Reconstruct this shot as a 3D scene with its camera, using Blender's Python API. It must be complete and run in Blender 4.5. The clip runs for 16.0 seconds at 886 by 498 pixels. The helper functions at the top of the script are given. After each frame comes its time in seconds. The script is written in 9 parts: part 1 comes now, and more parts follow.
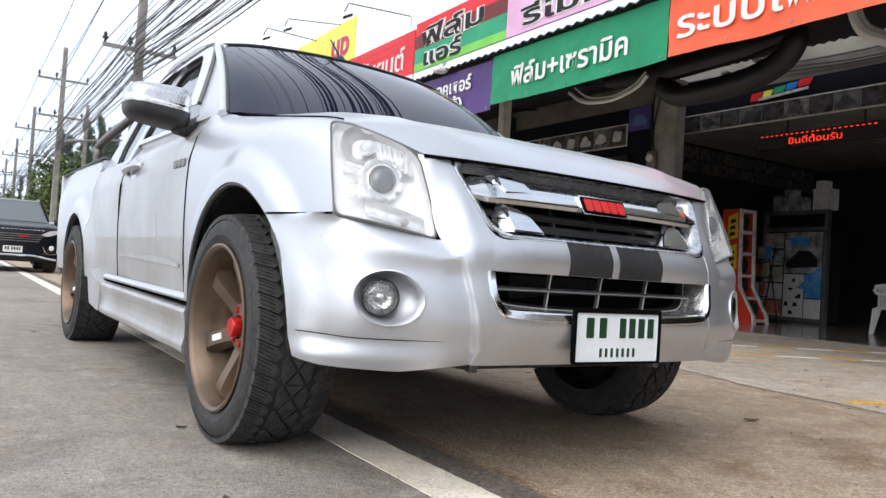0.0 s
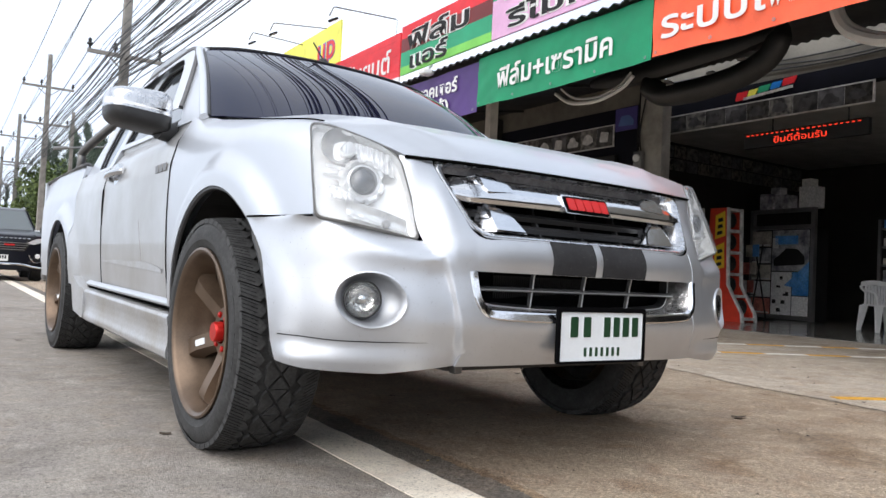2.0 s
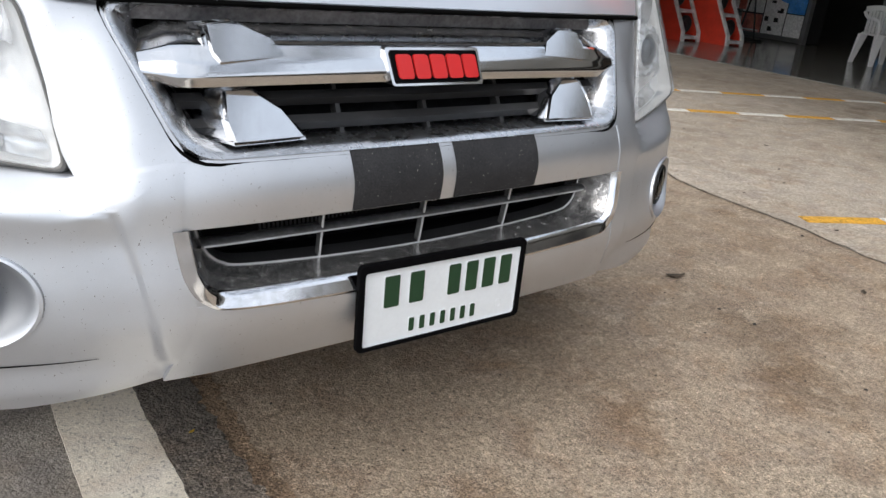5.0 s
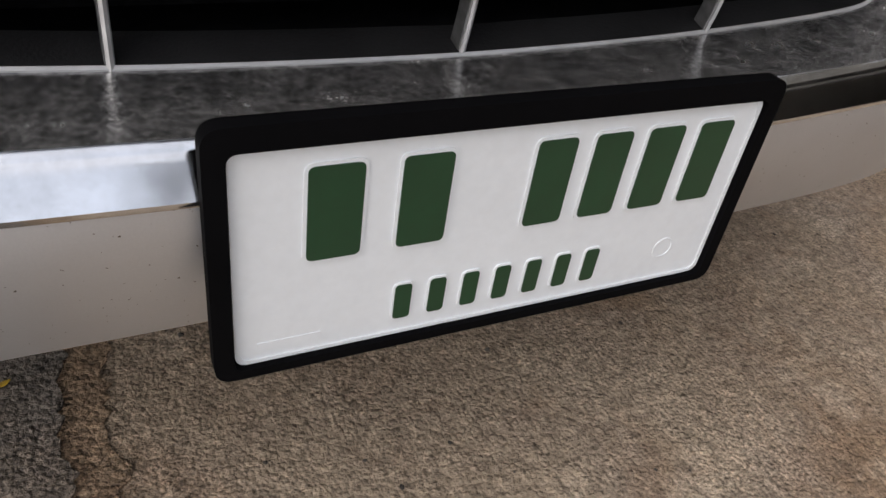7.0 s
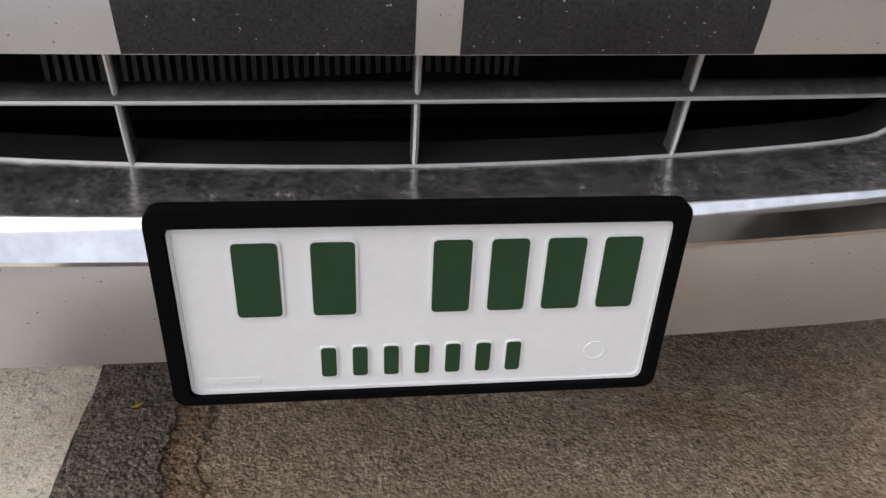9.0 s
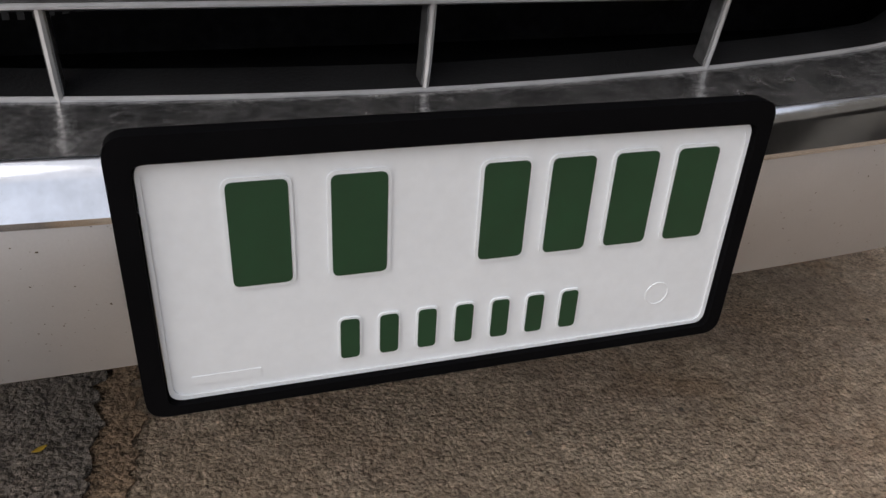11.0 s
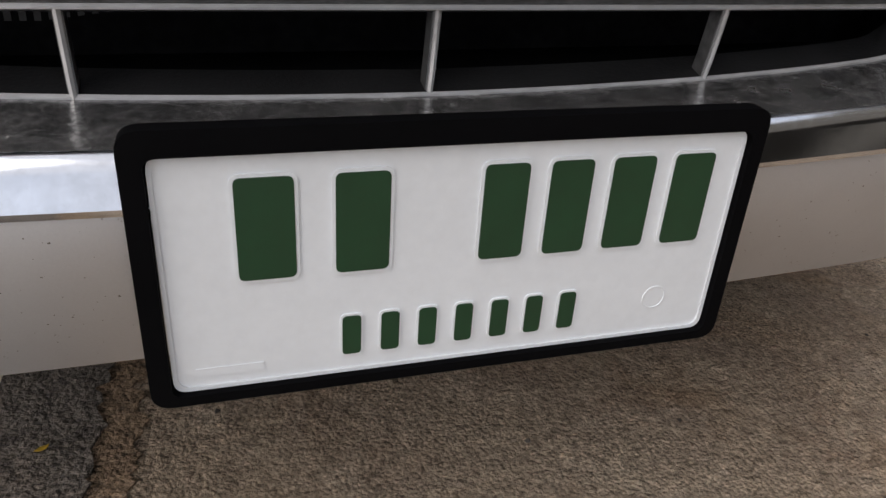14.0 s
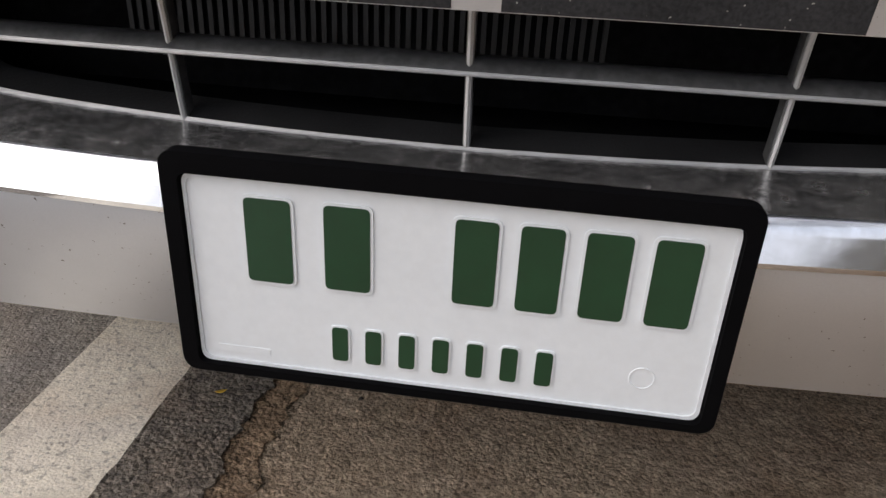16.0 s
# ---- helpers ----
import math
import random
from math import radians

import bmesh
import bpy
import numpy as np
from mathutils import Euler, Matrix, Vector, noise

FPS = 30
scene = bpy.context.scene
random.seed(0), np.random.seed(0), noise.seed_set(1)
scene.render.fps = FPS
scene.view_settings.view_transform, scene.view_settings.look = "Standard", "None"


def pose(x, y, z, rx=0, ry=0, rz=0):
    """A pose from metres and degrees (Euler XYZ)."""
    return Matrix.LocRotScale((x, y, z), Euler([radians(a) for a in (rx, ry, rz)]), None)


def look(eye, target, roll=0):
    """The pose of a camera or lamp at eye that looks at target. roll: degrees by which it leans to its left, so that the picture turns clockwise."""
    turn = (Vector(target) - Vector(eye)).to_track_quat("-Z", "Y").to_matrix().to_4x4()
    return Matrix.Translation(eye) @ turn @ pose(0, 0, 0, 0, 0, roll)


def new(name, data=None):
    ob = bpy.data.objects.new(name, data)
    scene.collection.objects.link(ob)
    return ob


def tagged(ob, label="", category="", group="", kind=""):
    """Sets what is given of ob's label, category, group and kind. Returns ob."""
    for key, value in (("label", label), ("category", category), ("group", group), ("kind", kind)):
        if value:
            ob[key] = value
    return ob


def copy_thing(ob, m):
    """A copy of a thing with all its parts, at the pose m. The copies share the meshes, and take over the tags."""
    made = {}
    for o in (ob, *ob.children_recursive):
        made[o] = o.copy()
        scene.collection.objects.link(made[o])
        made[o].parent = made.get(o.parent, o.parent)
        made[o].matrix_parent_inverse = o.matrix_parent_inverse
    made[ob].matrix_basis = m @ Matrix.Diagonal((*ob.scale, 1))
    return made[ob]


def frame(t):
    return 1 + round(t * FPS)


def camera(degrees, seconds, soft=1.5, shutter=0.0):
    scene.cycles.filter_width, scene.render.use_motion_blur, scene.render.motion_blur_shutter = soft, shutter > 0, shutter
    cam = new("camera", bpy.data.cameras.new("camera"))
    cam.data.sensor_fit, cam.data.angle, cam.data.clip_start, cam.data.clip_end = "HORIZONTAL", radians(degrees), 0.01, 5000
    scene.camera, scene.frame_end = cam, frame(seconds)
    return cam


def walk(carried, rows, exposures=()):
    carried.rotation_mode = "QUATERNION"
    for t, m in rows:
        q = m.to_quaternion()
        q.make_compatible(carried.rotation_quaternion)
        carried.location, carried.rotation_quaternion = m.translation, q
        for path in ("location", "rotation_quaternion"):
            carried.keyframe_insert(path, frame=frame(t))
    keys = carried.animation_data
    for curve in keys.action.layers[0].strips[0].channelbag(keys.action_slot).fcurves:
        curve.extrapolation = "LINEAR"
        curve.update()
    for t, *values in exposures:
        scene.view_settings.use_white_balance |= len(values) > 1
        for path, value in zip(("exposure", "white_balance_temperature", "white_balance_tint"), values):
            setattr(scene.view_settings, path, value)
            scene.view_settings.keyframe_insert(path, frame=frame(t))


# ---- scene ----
cam = camera(60.7, 16.0)
PATH = [
    (0, (-1.77, -1.631, 0.601), (-0.636, 0.015, 0.661), 3.6),
    (0.5, (-1.765, -1.628, 0.6), (-0.632, 0.02, 0.655), 3.5),
    (1, (-1.765, -1.631, 0.599), (-0.626, 0.012, 0.647), 3.1),
    (1.5, (-1.754, -1.633, 0.595), (-0.604, 0.002, 0.652), 3.2),
    (2, (-1.747, -1.636, 0.597), (-0.592, -0.005, 0.666), 2.8),
    (2.5, (-1.743, -1.639, 0.634), (-0.557, -0.029, 0.655), 2.0),
    (3, (-1.769, -1.669, 0.974), (-0.628, -0.033, 0.825), 2.2),
    (3.2, (-1.778, -1.693, 1.133), (-0.673, -0.039, 0.925), 2.3),
    (3.5, (-1.831, -1.767, 1.239), (-0.722, -0.112, 1.07), 3.6),
    (4, (-1.664, -1.697, 1.203), (-0.532, -0.072, 0.929), 2.1),
    (4.4, (-1.308, -1.485, 1.138), (-0.192, 0.106, 0.666), 2.9),
    (4.5, (-1.214, -1.417, 1.128), (-0.103, 0.165, 0.616), 4.0),
    (4.9, (-0.888, -1.138, 1.047), (0.235, 0.364, 0.352), 2.9),
    (5, (-0.819, -1.037, 1.025), (0.343, 0.419, 0.296), 5.5),
    (5.2, (-0.683, -0.883, 0.952), (0.454, 0.558, 0.159), 5.6),
    (7.3, (-0.2, -0.349, 0.695), (0.503, 1.069, -0.528), 8.8),
    (7.5, (-0.15, -0.386, 0.701), (0.385, 1.132, -0.487), 8.8),
    (8, (-0.052, -0.473, 0.753), (0.26, 1.133, -0.398), 4.0),
    (8.5, (-0.063, -0.485, 0.756), (0.212, 1.177, -0.322), 1.5),
    (8.7, (-0.068, -0.49, 0.756), (0.193, 1.196, -0.288), 2.4),
    (10.8, (-0.116, -0.448, 0.7), (0.292, 1.235, -0.3), 1.6),
    (11, (-0.16, -0.396, 0.652), (0.449, 1.24, -0.323), 3.3),
    (11.5, (-0.24, -0.298, 0.588), (0.754, 1.183, -0.316), 2.4),
    (12, (-0.267, -0.301, 0.6), (0.783, 1.137, -0.313), 2.1),
    (12.5, (-0.284, -0.321, 0.612), (0.789, 1.106, -0.29), 2.1),
    (13, (-0.292, -0.325, 0.612), (0.779, 1.093, -0.307), 1.9),
    (13.5, (-0.259, -0.353, 0.626), (0.614, 1.153, -0.358), 3.4),
    (14, (-0.163, -0.409, 0.649), (0.443, 1.248, -0.292), 4.0),
    (14.5, (-0.086, -0.455, 0.657), (0.299, 1.291, -0.24), 2.8),
    (15, (-0.068, -0.483, 0.662), (0.266, 1.287, -0.208), 0.7),
    (15.5, (-0.054, -0.501, 0.689), (0.151, 1.301, -0.152), -0.4),
    (15.7, (-0.021, -0.495, 0.712), (-0.043, 1.299, -0.167), -0.5),
    (16, (0.027, -0.467, 0.69), (-0.148, 1.302, -0.226), 2.8),
]
EXPOSURES = [(0, 0.22, 6430, 11), (3.5, 0.20, 6400, 11), (5, 0.14, 6470, 10), (7.3, -0.12, 6740, 14), (8.7, -0.03, 6740, 14), (11, -0.23, 6740, 14), (13.5, -0.28, 6740, 14), (14.5, -0.18, 6740, 14), (16, -0.08, 6740, 14)]
walk(cam, [(t, look(eye, target, roll)) for t, eye, target, roll in PATH], EXPOSURES)

# ---- light ----
world = bpy.data.worlds.new("sky")
scene.world = world
world.use_nodes = True
wn = world.node_tree.nodes
wl = world.node_tree.links
wn.clear()
sky = wn.new("ShaderNodeTexSky")
sky.sky_type = "NISHITA"
sky.sun_disc = False
sky.sun_elevation, sky.sun_rotation = radians(43), radians(248)
sky.air_density, sky.dust_density, sky.ozone_density = 1.0, 4.0, 1.0
cloud_coord = wn.new("ShaderNodeTexCoord")
cloud = wn.new("ShaderNodeTexNoise")
cloud.inputs["Scale"].default_value = 2.2
cloud.inputs["Detail"].default_value = 6.0
cloud_ramp = wn.new("ShaderNodeValToRGB")
cloud_ramp.color_ramp.elements[0].position, cloud_ramp.color_ramp.elements[0].color = 0.32, (6.3, 7.2, 8.5, 1)
cloud_ramp.color_ramp.elements[1].position, cloud_ramp.color_ramp.elements[1].color = 0.62, (8.6, 9.0, 9.6, 1)
sky_mix = wn.new("ShaderNodeMixRGB")
sky_mix.inputs[0].default_value = 0.82
bg = wn.new("ShaderNodeBackground")
bg.inputs["Strength"].default_value = 0.15
wout = wn.new("ShaderNodeOutputWorld")
wl.new(cloud_coord.outputs["Generated"], cloud.inputs["Vector"])
wl.new(cloud.outputs["Fac"], cloud_ramp.inputs[0])
wl.new(sky.outputs[0], sky_mix.inputs[1])
wl.new(cloud_ramp.outputs[0], sky_mix.inputs[2])
wl.new(sky_mix.outputs[0], bg.inputs["Color"])
wl.new(bg.outputs[0], wout.inputs[0])

sun = new("sun", bpy.data.lights.new("sun", "SUN"))
sun.data.energy, sun.data.angle, sun.data.color = 2.2, radians(70), (1.0, 0.97, 0.92)
sun.matrix_world = look((-9.0, -3.6, 9.0), (0, 0, 0))


# ---- materials ----
def material(name, color, rough=0.5, metal=0.0, var=0.12, scale=8.0, bump=0.0, bump_scale=60.0, coat=0.0, spec=0.5,
             second=None, fine=0.0, fine_scale=150.0, emit=0.0, detail=5.0, rough_var=0.0, per_object=0.0, speck=None, speck_scale=70.0, speck_at=0.70):
    """A Principled material whose colour varies at a large and a fine scale, with relief."""
    m = bpy.data.materials.new(name)
    m.use_nodes = True
    n, l = m.node_tree.nodes, m.node_tree.links
    b = n["Principled BSDF"]
    b.inputs["Roughness"].default_value = rough
    b.inputs["Metallic"].default_value = metal
    b.inputs["Coat Weight"].default_value = coat
    b.inputs["Coat Roughness"].default_value = 0.04
    b.inputs["Specular IOR Level"].default_value = spec
    dark = tuple(c * (1 - var) for c in color) + (1,)
    light = tuple(min(1, c * (1 + var)) for c in color) + (1,)
    if second:
        light = tuple(second) + (1,)
        dark = tuple(color) + (1,)
    tc = n.new("ShaderNodeTexCoord")
    src = None
    if var > 0 or second:
        noise_a = n.new("ShaderNodeTexNoise")
        noise_a.inputs["Scale"].default_value = scale
        noise_a.inputs["Detail"].default_value = detail
        noise_a.inputs["Roughness"].default_value = 0.6
        l.new(tc.outputs["Object"], noise_a.inputs["Vector"])
        ramp = n.new("ShaderNodeValToRGB")
        ramp.color_ramp.elements[0].position, ramp.color_ramp.elements[0].color = 0.35, dark
        ramp.color_ramp.elements[1].position, ramp.color_ramp.elements[1].color = 0.65, light
        l.new(noise_a.outputs["Fac"], ramp.inputs[0])
        src = ramp.outputs[0]
        if rough_var:
            rr = n.new("ShaderNodeMapRange")
            rr.inputs[3].default_value, rr.inputs[4].default_value = max(0, rough - rough_var), min(1, rough + rough_var)
            l.new(noise_a.outputs["Fac"], rr.inputs[0])
            l.new(rr.outputs[0], b.inputs["Roughness"])
    if fine > 0 and src is not None:
        noise_b = n.new("ShaderNodeTexNoise")
        noise_b.inputs["Scale"].default_value = fine_scale
        noise_b.inputs["Detail"].default_value = 3.0
        l.new(tc.outputs["Object"], noise_b.inputs["Vector"])
        rb = n.new("ShaderNodeMapRange")
        rb.inputs[1].default_value, rb.inputs[2].default_value = 0.3, 0.7
        rb.inputs[3].default_value, rb.inputs[4].default_value = 1 - fine, 1 + fine
        l.new(noise_b.outputs["Fac"], rb.inputs[0])
        mul = n.new("ShaderNodeVectorMath")
        mul.operation = "SCALE"
        l.new(src, mul.inputs[0])
        l.new(rb.outputs[0], mul.inputs["Scale"])
        src = mul.outputs[0]
    if speck and src is not None:
        noise_s = n.new("ShaderNodeTexNoise")
        noise_s.inputs["Scale"].default_value = speck_scale
        noise_s.inputs["Detail"].default_value = 1.0
        l.new(tc.outputs["Object"], noise_s.inputs["Vector"])
        rs = n.new("ShaderNodeMapRange")
        rs.inputs[1].default_value, rs.inputs[2].default_value = speck_at, speck_at + 0.03
        l.new(noise_s.outputs["Fac"], rs.inputs[0])
        sm = n.new("ShaderNodeMixRGB")
        l.new(rs.outputs[0], sm.inputs[0])
        l.new(src, sm.inputs[1])
        sm.inputs[2].default_value = (*speck, 1)
        src = sm.outputs[0]
    if per_object > 0 and src is not None:
        oi = n.new("ShaderNodeObjectInfo")
        ro = n.new("ShaderNodeMapRange")
        ro.inputs[3].default_value, ro.inputs[4].default_value = 1 - per_object, 1 + per_object
        l.new(oi.outputs["Random"], ro.inputs[0])
        mu = n.new("ShaderNodeVectorMath")
        mu.operation = "SCALE"
        l.new(src, mu.inputs[0])
        l.new(ro.outputs[0], mu.inputs["Scale"])
        src = mu.outputs[0]
    if src is not None:
        l.new(src, b.inputs["Base Color"])
    else:
        b.inputs["Base Color"].default_value = (*color, 1)
    if bump > 0:
        nb = n.new("ShaderNodeTexNoise")
        nb.inputs["Scale"].default_value = bump_scale
        nb.inputs["Detail"].default_value = 4.0
        l.new(tc.outputs["Object"], nb.inputs["Vector"])
        bp = n.new("ShaderNodeBump")
        bp.inputs["Strength"].default_value = bump
        bp.inputs["Distance"].default_value = 0.01
        l.new(nb.outputs["Fac"], bp.inputs["Height"])
        l.new(bp.outputs[0], b.inputs["Normal"])
    if emit > 0:
        b.inputs["Emission Color"].default_value = (*color, 1)
        b.inputs["Emission Strength"].default_value = emit
    return m


def clear_glass(name, tint, gloss_rough=0.02, ior=1.45, extra=0.0):
    m = bpy.data.materials.new(name)
    m.use_nodes = True
    n, l = m.node_tree.nodes, m.node_tree.links
    n.clear()
    out = n.new("ShaderNodeOutputMaterial")
    mix = n.new("ShaderNodeMixShader")
    tr = n.new("ShaderNodeBsdfTransparent")
    gl = n.new("ShaderNodeBsdfGlossy")
    fr = n.new("ShaderNodeFresnel")
    fr.inputs[0].default_value = ior
    tr.inputs[0].default_value = (*tint, 1)
    gl.inputs["Roughness"].default_value = gloss_rough
    add = n.new("ShaderNodeMath")
    add.operation = "ADD"
    add.use_clamp = True
    add.inputs[1].default_value = extra
    l.new(fr.outputs[0], add.inputs[0])
    l.new(add.outputs[0], mix.inputs[0])
    l.new(tr.outputs[0], mix.inputs[1])
    l.new(gl.outputs[0], mix.inputs[2])
    l.new(mix.outputs[0], out.inputs[0])
    return m


def hazy(name):
    """Aged clear plastic: mostly see-through, with a thin milky skin and gloss."""
    m = clear_glass(name, (0.96, 0.97, 0.975), 0.04, 1.42, 0.03)
    n, l = m.node_tree.nodes, m.node_tree.links
    out = [q for q in n if q.type == "OUTPUT_MATERIAL"][0]
    first = out.inputs[0].links[0].from_socket
    milk = n.new("ShaderNodeBsdfTranslucent")
    milk.inputs[0].default_value = (0.93, 0.945, 0.96, 1)
    dif = n.new("ShaderNodeBsdfDiffuse")
    dif.inputs[0].default_value = (0.93, 0.945, 0.96, 1)
    both = n.new("ShaderNodeMixShader")
    both.inputs[0].default_value = 0.5
    l.new(milk.outputs[0], both.inputs[1])
    l.new(dif.outputs[0], both.inputs[2])
    mx = n.new("ShaderNodeMixShader")
    mx.inputs[0].default_value = 0.15
    l.new(first, mx.inputs[1])
    l.new(both.outputs[0], mx.inputs[2])
    l.new(mx.outputs[0], out.inputs[0])
    return m


PAINT = material("silver_paint", (0.60, 0.62, 0.655), 0.41, 0.84, 0.04, 1.6, coat=0.34, fine=0.02, fine_scale=900)
PAINT_LIP = material("silver_paint_bumper", (0.59, 0.61, 0.645), 0.43, 0.85, 0.05, 4.0, coat=0.15, fine=0.02, fine_scale=700, speck=(0.10, 0.085, 0.07), speck_scale=330, speck_at=0.75)
# dusty, and darker than PAINT: the road's dark reflection is in the colour
PAINT_DOOR = material("silver_paint_dusty_darkened", (0.36, 0.352, 0.34), 0.42, 0.6, 0, 1.7, coat=0.5, fine=0.05, fine_scale=700, rough_var=0.06, second=(0.50, 0.515, 0.535))
PAINT_SKIRT = material("silver_paint_road_dirt", (0.36, 0.345, 0.325), 0.45, 0.55, 0, 3.5, coat=0.3, fine=0.1, fine_scale=90, rough_var=0.1, second=(0.47, 0.485, 0.51))
CHROME = material("chrome", (0.60, 0.61, 0.63), 0.12, 1.0, 0.04, 20)
CHROME_WORN = material("worn_chrome", (0.70, 0.71, 0.735), 0.12, 1.0, 0.12, 26, fine=0.04, fine_scale=120, rough_var=0.05, bump=0.03, bump_scale=14)
CHROME_SATIN = material("dull_chrome_frame", (0.55, 0.56, 0.58), 0.27, 1.0, 0.12, 30, fine=0.06, fine_scale=160, rough_var=0.06)
CHROME_DUSTY = material("dusty_chrome", (0.27, 0.268, 0.272), 0.24, 0.85, 0, 48, second=(0.60, 0.59, 0.585), fine=0.5, fine_scale=210, rough_var=0.10, bump=0.06, bump_scale=120, speck=(0.62, 0.61, 0.60), speck_scale=170, speck_at=0.66)
DUSTY_GREY = material("dusty_grey_plastic", (0.13, 0.128, 0.135), 0.5, 0.2, 0.3, 24, fine=0.3, fine_scale=140)
RAIL = material("bed_rail_plastic", (0.10, 0.10, 0.102), 0.5, 0, 0.2, 8, fine=0.15)
STEEL = material("grey_steel_tube", (0.16, 0.155, 0.15), 0.35, 0.6, 0.2, 10)
PLASTIC = material("black_plastic", (0.018, 0.018, 0.019), 0.42, 0, 0.25, 20, bump=0.1, bump_scale=400)
PLASTIC_DARK = material("near_black_plastic", (0.004, 0.004, 0.0045), 0.6, 0, 0.5, 30, fine=0.4, fine_scale=120, spec=0.05)
SLAT = material("grey_slat_plastic", (0.19, 0.19, 0.193), 0.34, 0.6, 0.2, 30, fine=0.2)
# pale tubes that draw a bright line along the bar and insert edges
SLAT_EDGE = material("bright_slat_edge", (0.55, 0.55, 0.55), 0.35, 0.5, 0.1, 40)
STRIPE = material("dark_vinyl_stripe", (0.030, 0.030, 0.032), 0.6, 0, 0.15, 15, spec=0.15, fine=0.3, fine_scale=400, speck=(0.30, 0.29, 0.27), speck_scale=300, speck_at=0.745)
PLATE_BLACK = material("plate_frame_black", (0.003, 0.003, 0.0035), 0.7, 0, 0.1, 30, spec=0.03)
PLATE_WHITE = material("plate_white", (0.70, 0.73, 0.755), 0.35, 0, 0.02, 12, fine=0.02)
PLATE_GREEN = material("plate_green", (0.006, 0.042, 0.016), 0.35, 0, 0.1, 30)
GAP = material("shadow_gap", (0.004, 0.004, 0.004), 0.9, 0, 0.1, 30, spec=0.0)
GLASS_DARK = material("tinted_glass", (0.007, 0.008, 0.022), 0.015, 0, 0.0, spec=0.27)
GLASS_DARK.node_tree.nodes["Principled BSDF"].inputs["Specular Tint"].default_value = (0.74, 0.80, 1.0, 1)
GLASS_SIDE = material("tinted_side_glass", (0.02, 0.024, 0.03), 0.03, 0, 0.0, spec=0.8, coat=0.3)
HAZE = hazy("hazy_lamp_plastic")
REFLECTOR = material("reflector", (0.95, 0.955, 0.96), 0.26, 0.15, 0.10, 35, bump=0.15, bump_scale=60)
FOG_LENS = clear_glass("fog_lens", (0.94, 0.95, 0.94), 0.01, 1.3, 0.0)
FOG_BOWL = material("fog_reflector", (0.60, 0.60, 0.60), 0.10, 1.0, 0.25, 60, bump=0.3, bump_scale=110)
LAMP_GREY = material("lamp_ribbed_silver", (0.80, 0.81, 0.82), 0.15, 0.55, 0.2, 50)
LAMP_MASK = material("lamp_grey_insert", (0.40, 0.40, 0.405), 0.25, 0.4, 0.25, 30)
LAMP_SEAL = material("lamp_seal", (0.17, 0.167, 0.16), 0.6, 0, 0.2, 20)
LENS_BALL = material("projector_lens", (0.05, 0.06, 0.075), 0.03, 0.1, 0, spec=1.0, coat=1.0)
RUBBER = material("tyre_rubber", (0.026, 0.026, 0.026), 0.72, 0, 0.3, 14, bump=0.15, bump_scale=200, fine=0.35, fine_scale=90)
TREAD = material("tyre_tread", (0.034, 0.034, 0.034), 0.75, 0, 0.35, 25, bump=0.2, bump_scale=250, fine=0.3, fine_scale=120)
BRONZE = material("bronze_rim", (0.140, 0.098, 0.068), 0.36, 0.6, 0.18, 9, fine=0.08, fine_scale=220, rough_var=0.1)
RED_METAL = material("red_anodised", (0.55, 0.02, 0.015), 0.28, 0.5, 0.08, 20)
BADGE_RED = material("badge_red", (0.5, 0.012, 0.012), 0.35, 0, 0.05, 20)
UNDER = material("underbody", (0.022, 0.02, 0.019), 0.85, 0, 0.4, 8)


# ---- mesh helpers ----
ENV = pose(0, 0, 0, 0, 0, -2.1)


def finish(name, bm, mat, angle=38, smooth=True):
    bmesh.ops.recalc_face_normals(bm, faces=bm.faces)
    me = bpy.data.meshes.new(name)
    bm.to_mesh(me)
    bm.free()
    for mm in (mat if isinstance(mat, (list, tuple)) else [mat]):
        me.materials.append(mm)
    if smooth:
        me.polygons.foreach_set("use_smooth", [True] * len(me.polygons))
        me.set_sharp_from_angle(angle=radians(angle))
    return me


def part(name, bm, mat, parent, label="", angle=38):
    """One mesh object under a thing or a part; the mesh is in the world's axes about the thing's base."""
    ob = new(name, finish(name, bm, mat, angle))
    ob.parent = parent
    if label:
        tagged(ob, label)
    return ob


def thing(name, label, category, m=None, group="", kind=""):
    ob = new(name)
    ob.empty_display_size = 0.1
    if m is not None:
        ob.matrix_basis = m
    return tagged(ob, label, category, group, kind)


def single(name, bm, mat, label, category, m=None, group="", kind="", angle=38):
    ob = new(name, finish(name, bm, mat, angle))
    if m is not None:
        ob.matrix_basis = m
    return tagged(ob, label, category, group, kind)


def box(bm, x0, x1, y0, y1, z0, z1, bevel=0.0, m=None, seg=1):
    vs = [bm.verts.new((x, y, z)) for x in (x0, x1) for y in (y0, y1) for z in (z0, z1)]
    fs = [bm.faces.new([vs[i] for i in f]) for f in ((0, 1, 3, 2), (4, 6, 7, 5), (0, 4, 5, 1), (2, 3, 7, 6), (0, 2, 6, 4), (1, 5, 7, 3))]
    if bevel > 0:
        edges = list({e for f in fs for e in f.edges})
        r = bmesh.ops.bevel(bm, geom=edges, offset=bevel, segments=seg, affect="EDGES", profile=0.5)
        vs = list({v for f in r["faces"] for v in f.verts} | {v for v in vs if v.is_valid})
    if m is not None:
        for v in vs:
            if v.is_valid:
                v.co = m @ v.co
    return vs


def frame_of(d):
    d = Vector(d).normalized()
    a = Vector((0, 0, 1)) if abs(d.z) < 0.9 else Vector((1, 0, 0))
    u = d.cross(a).normalized()
    return u, d.cross(u)


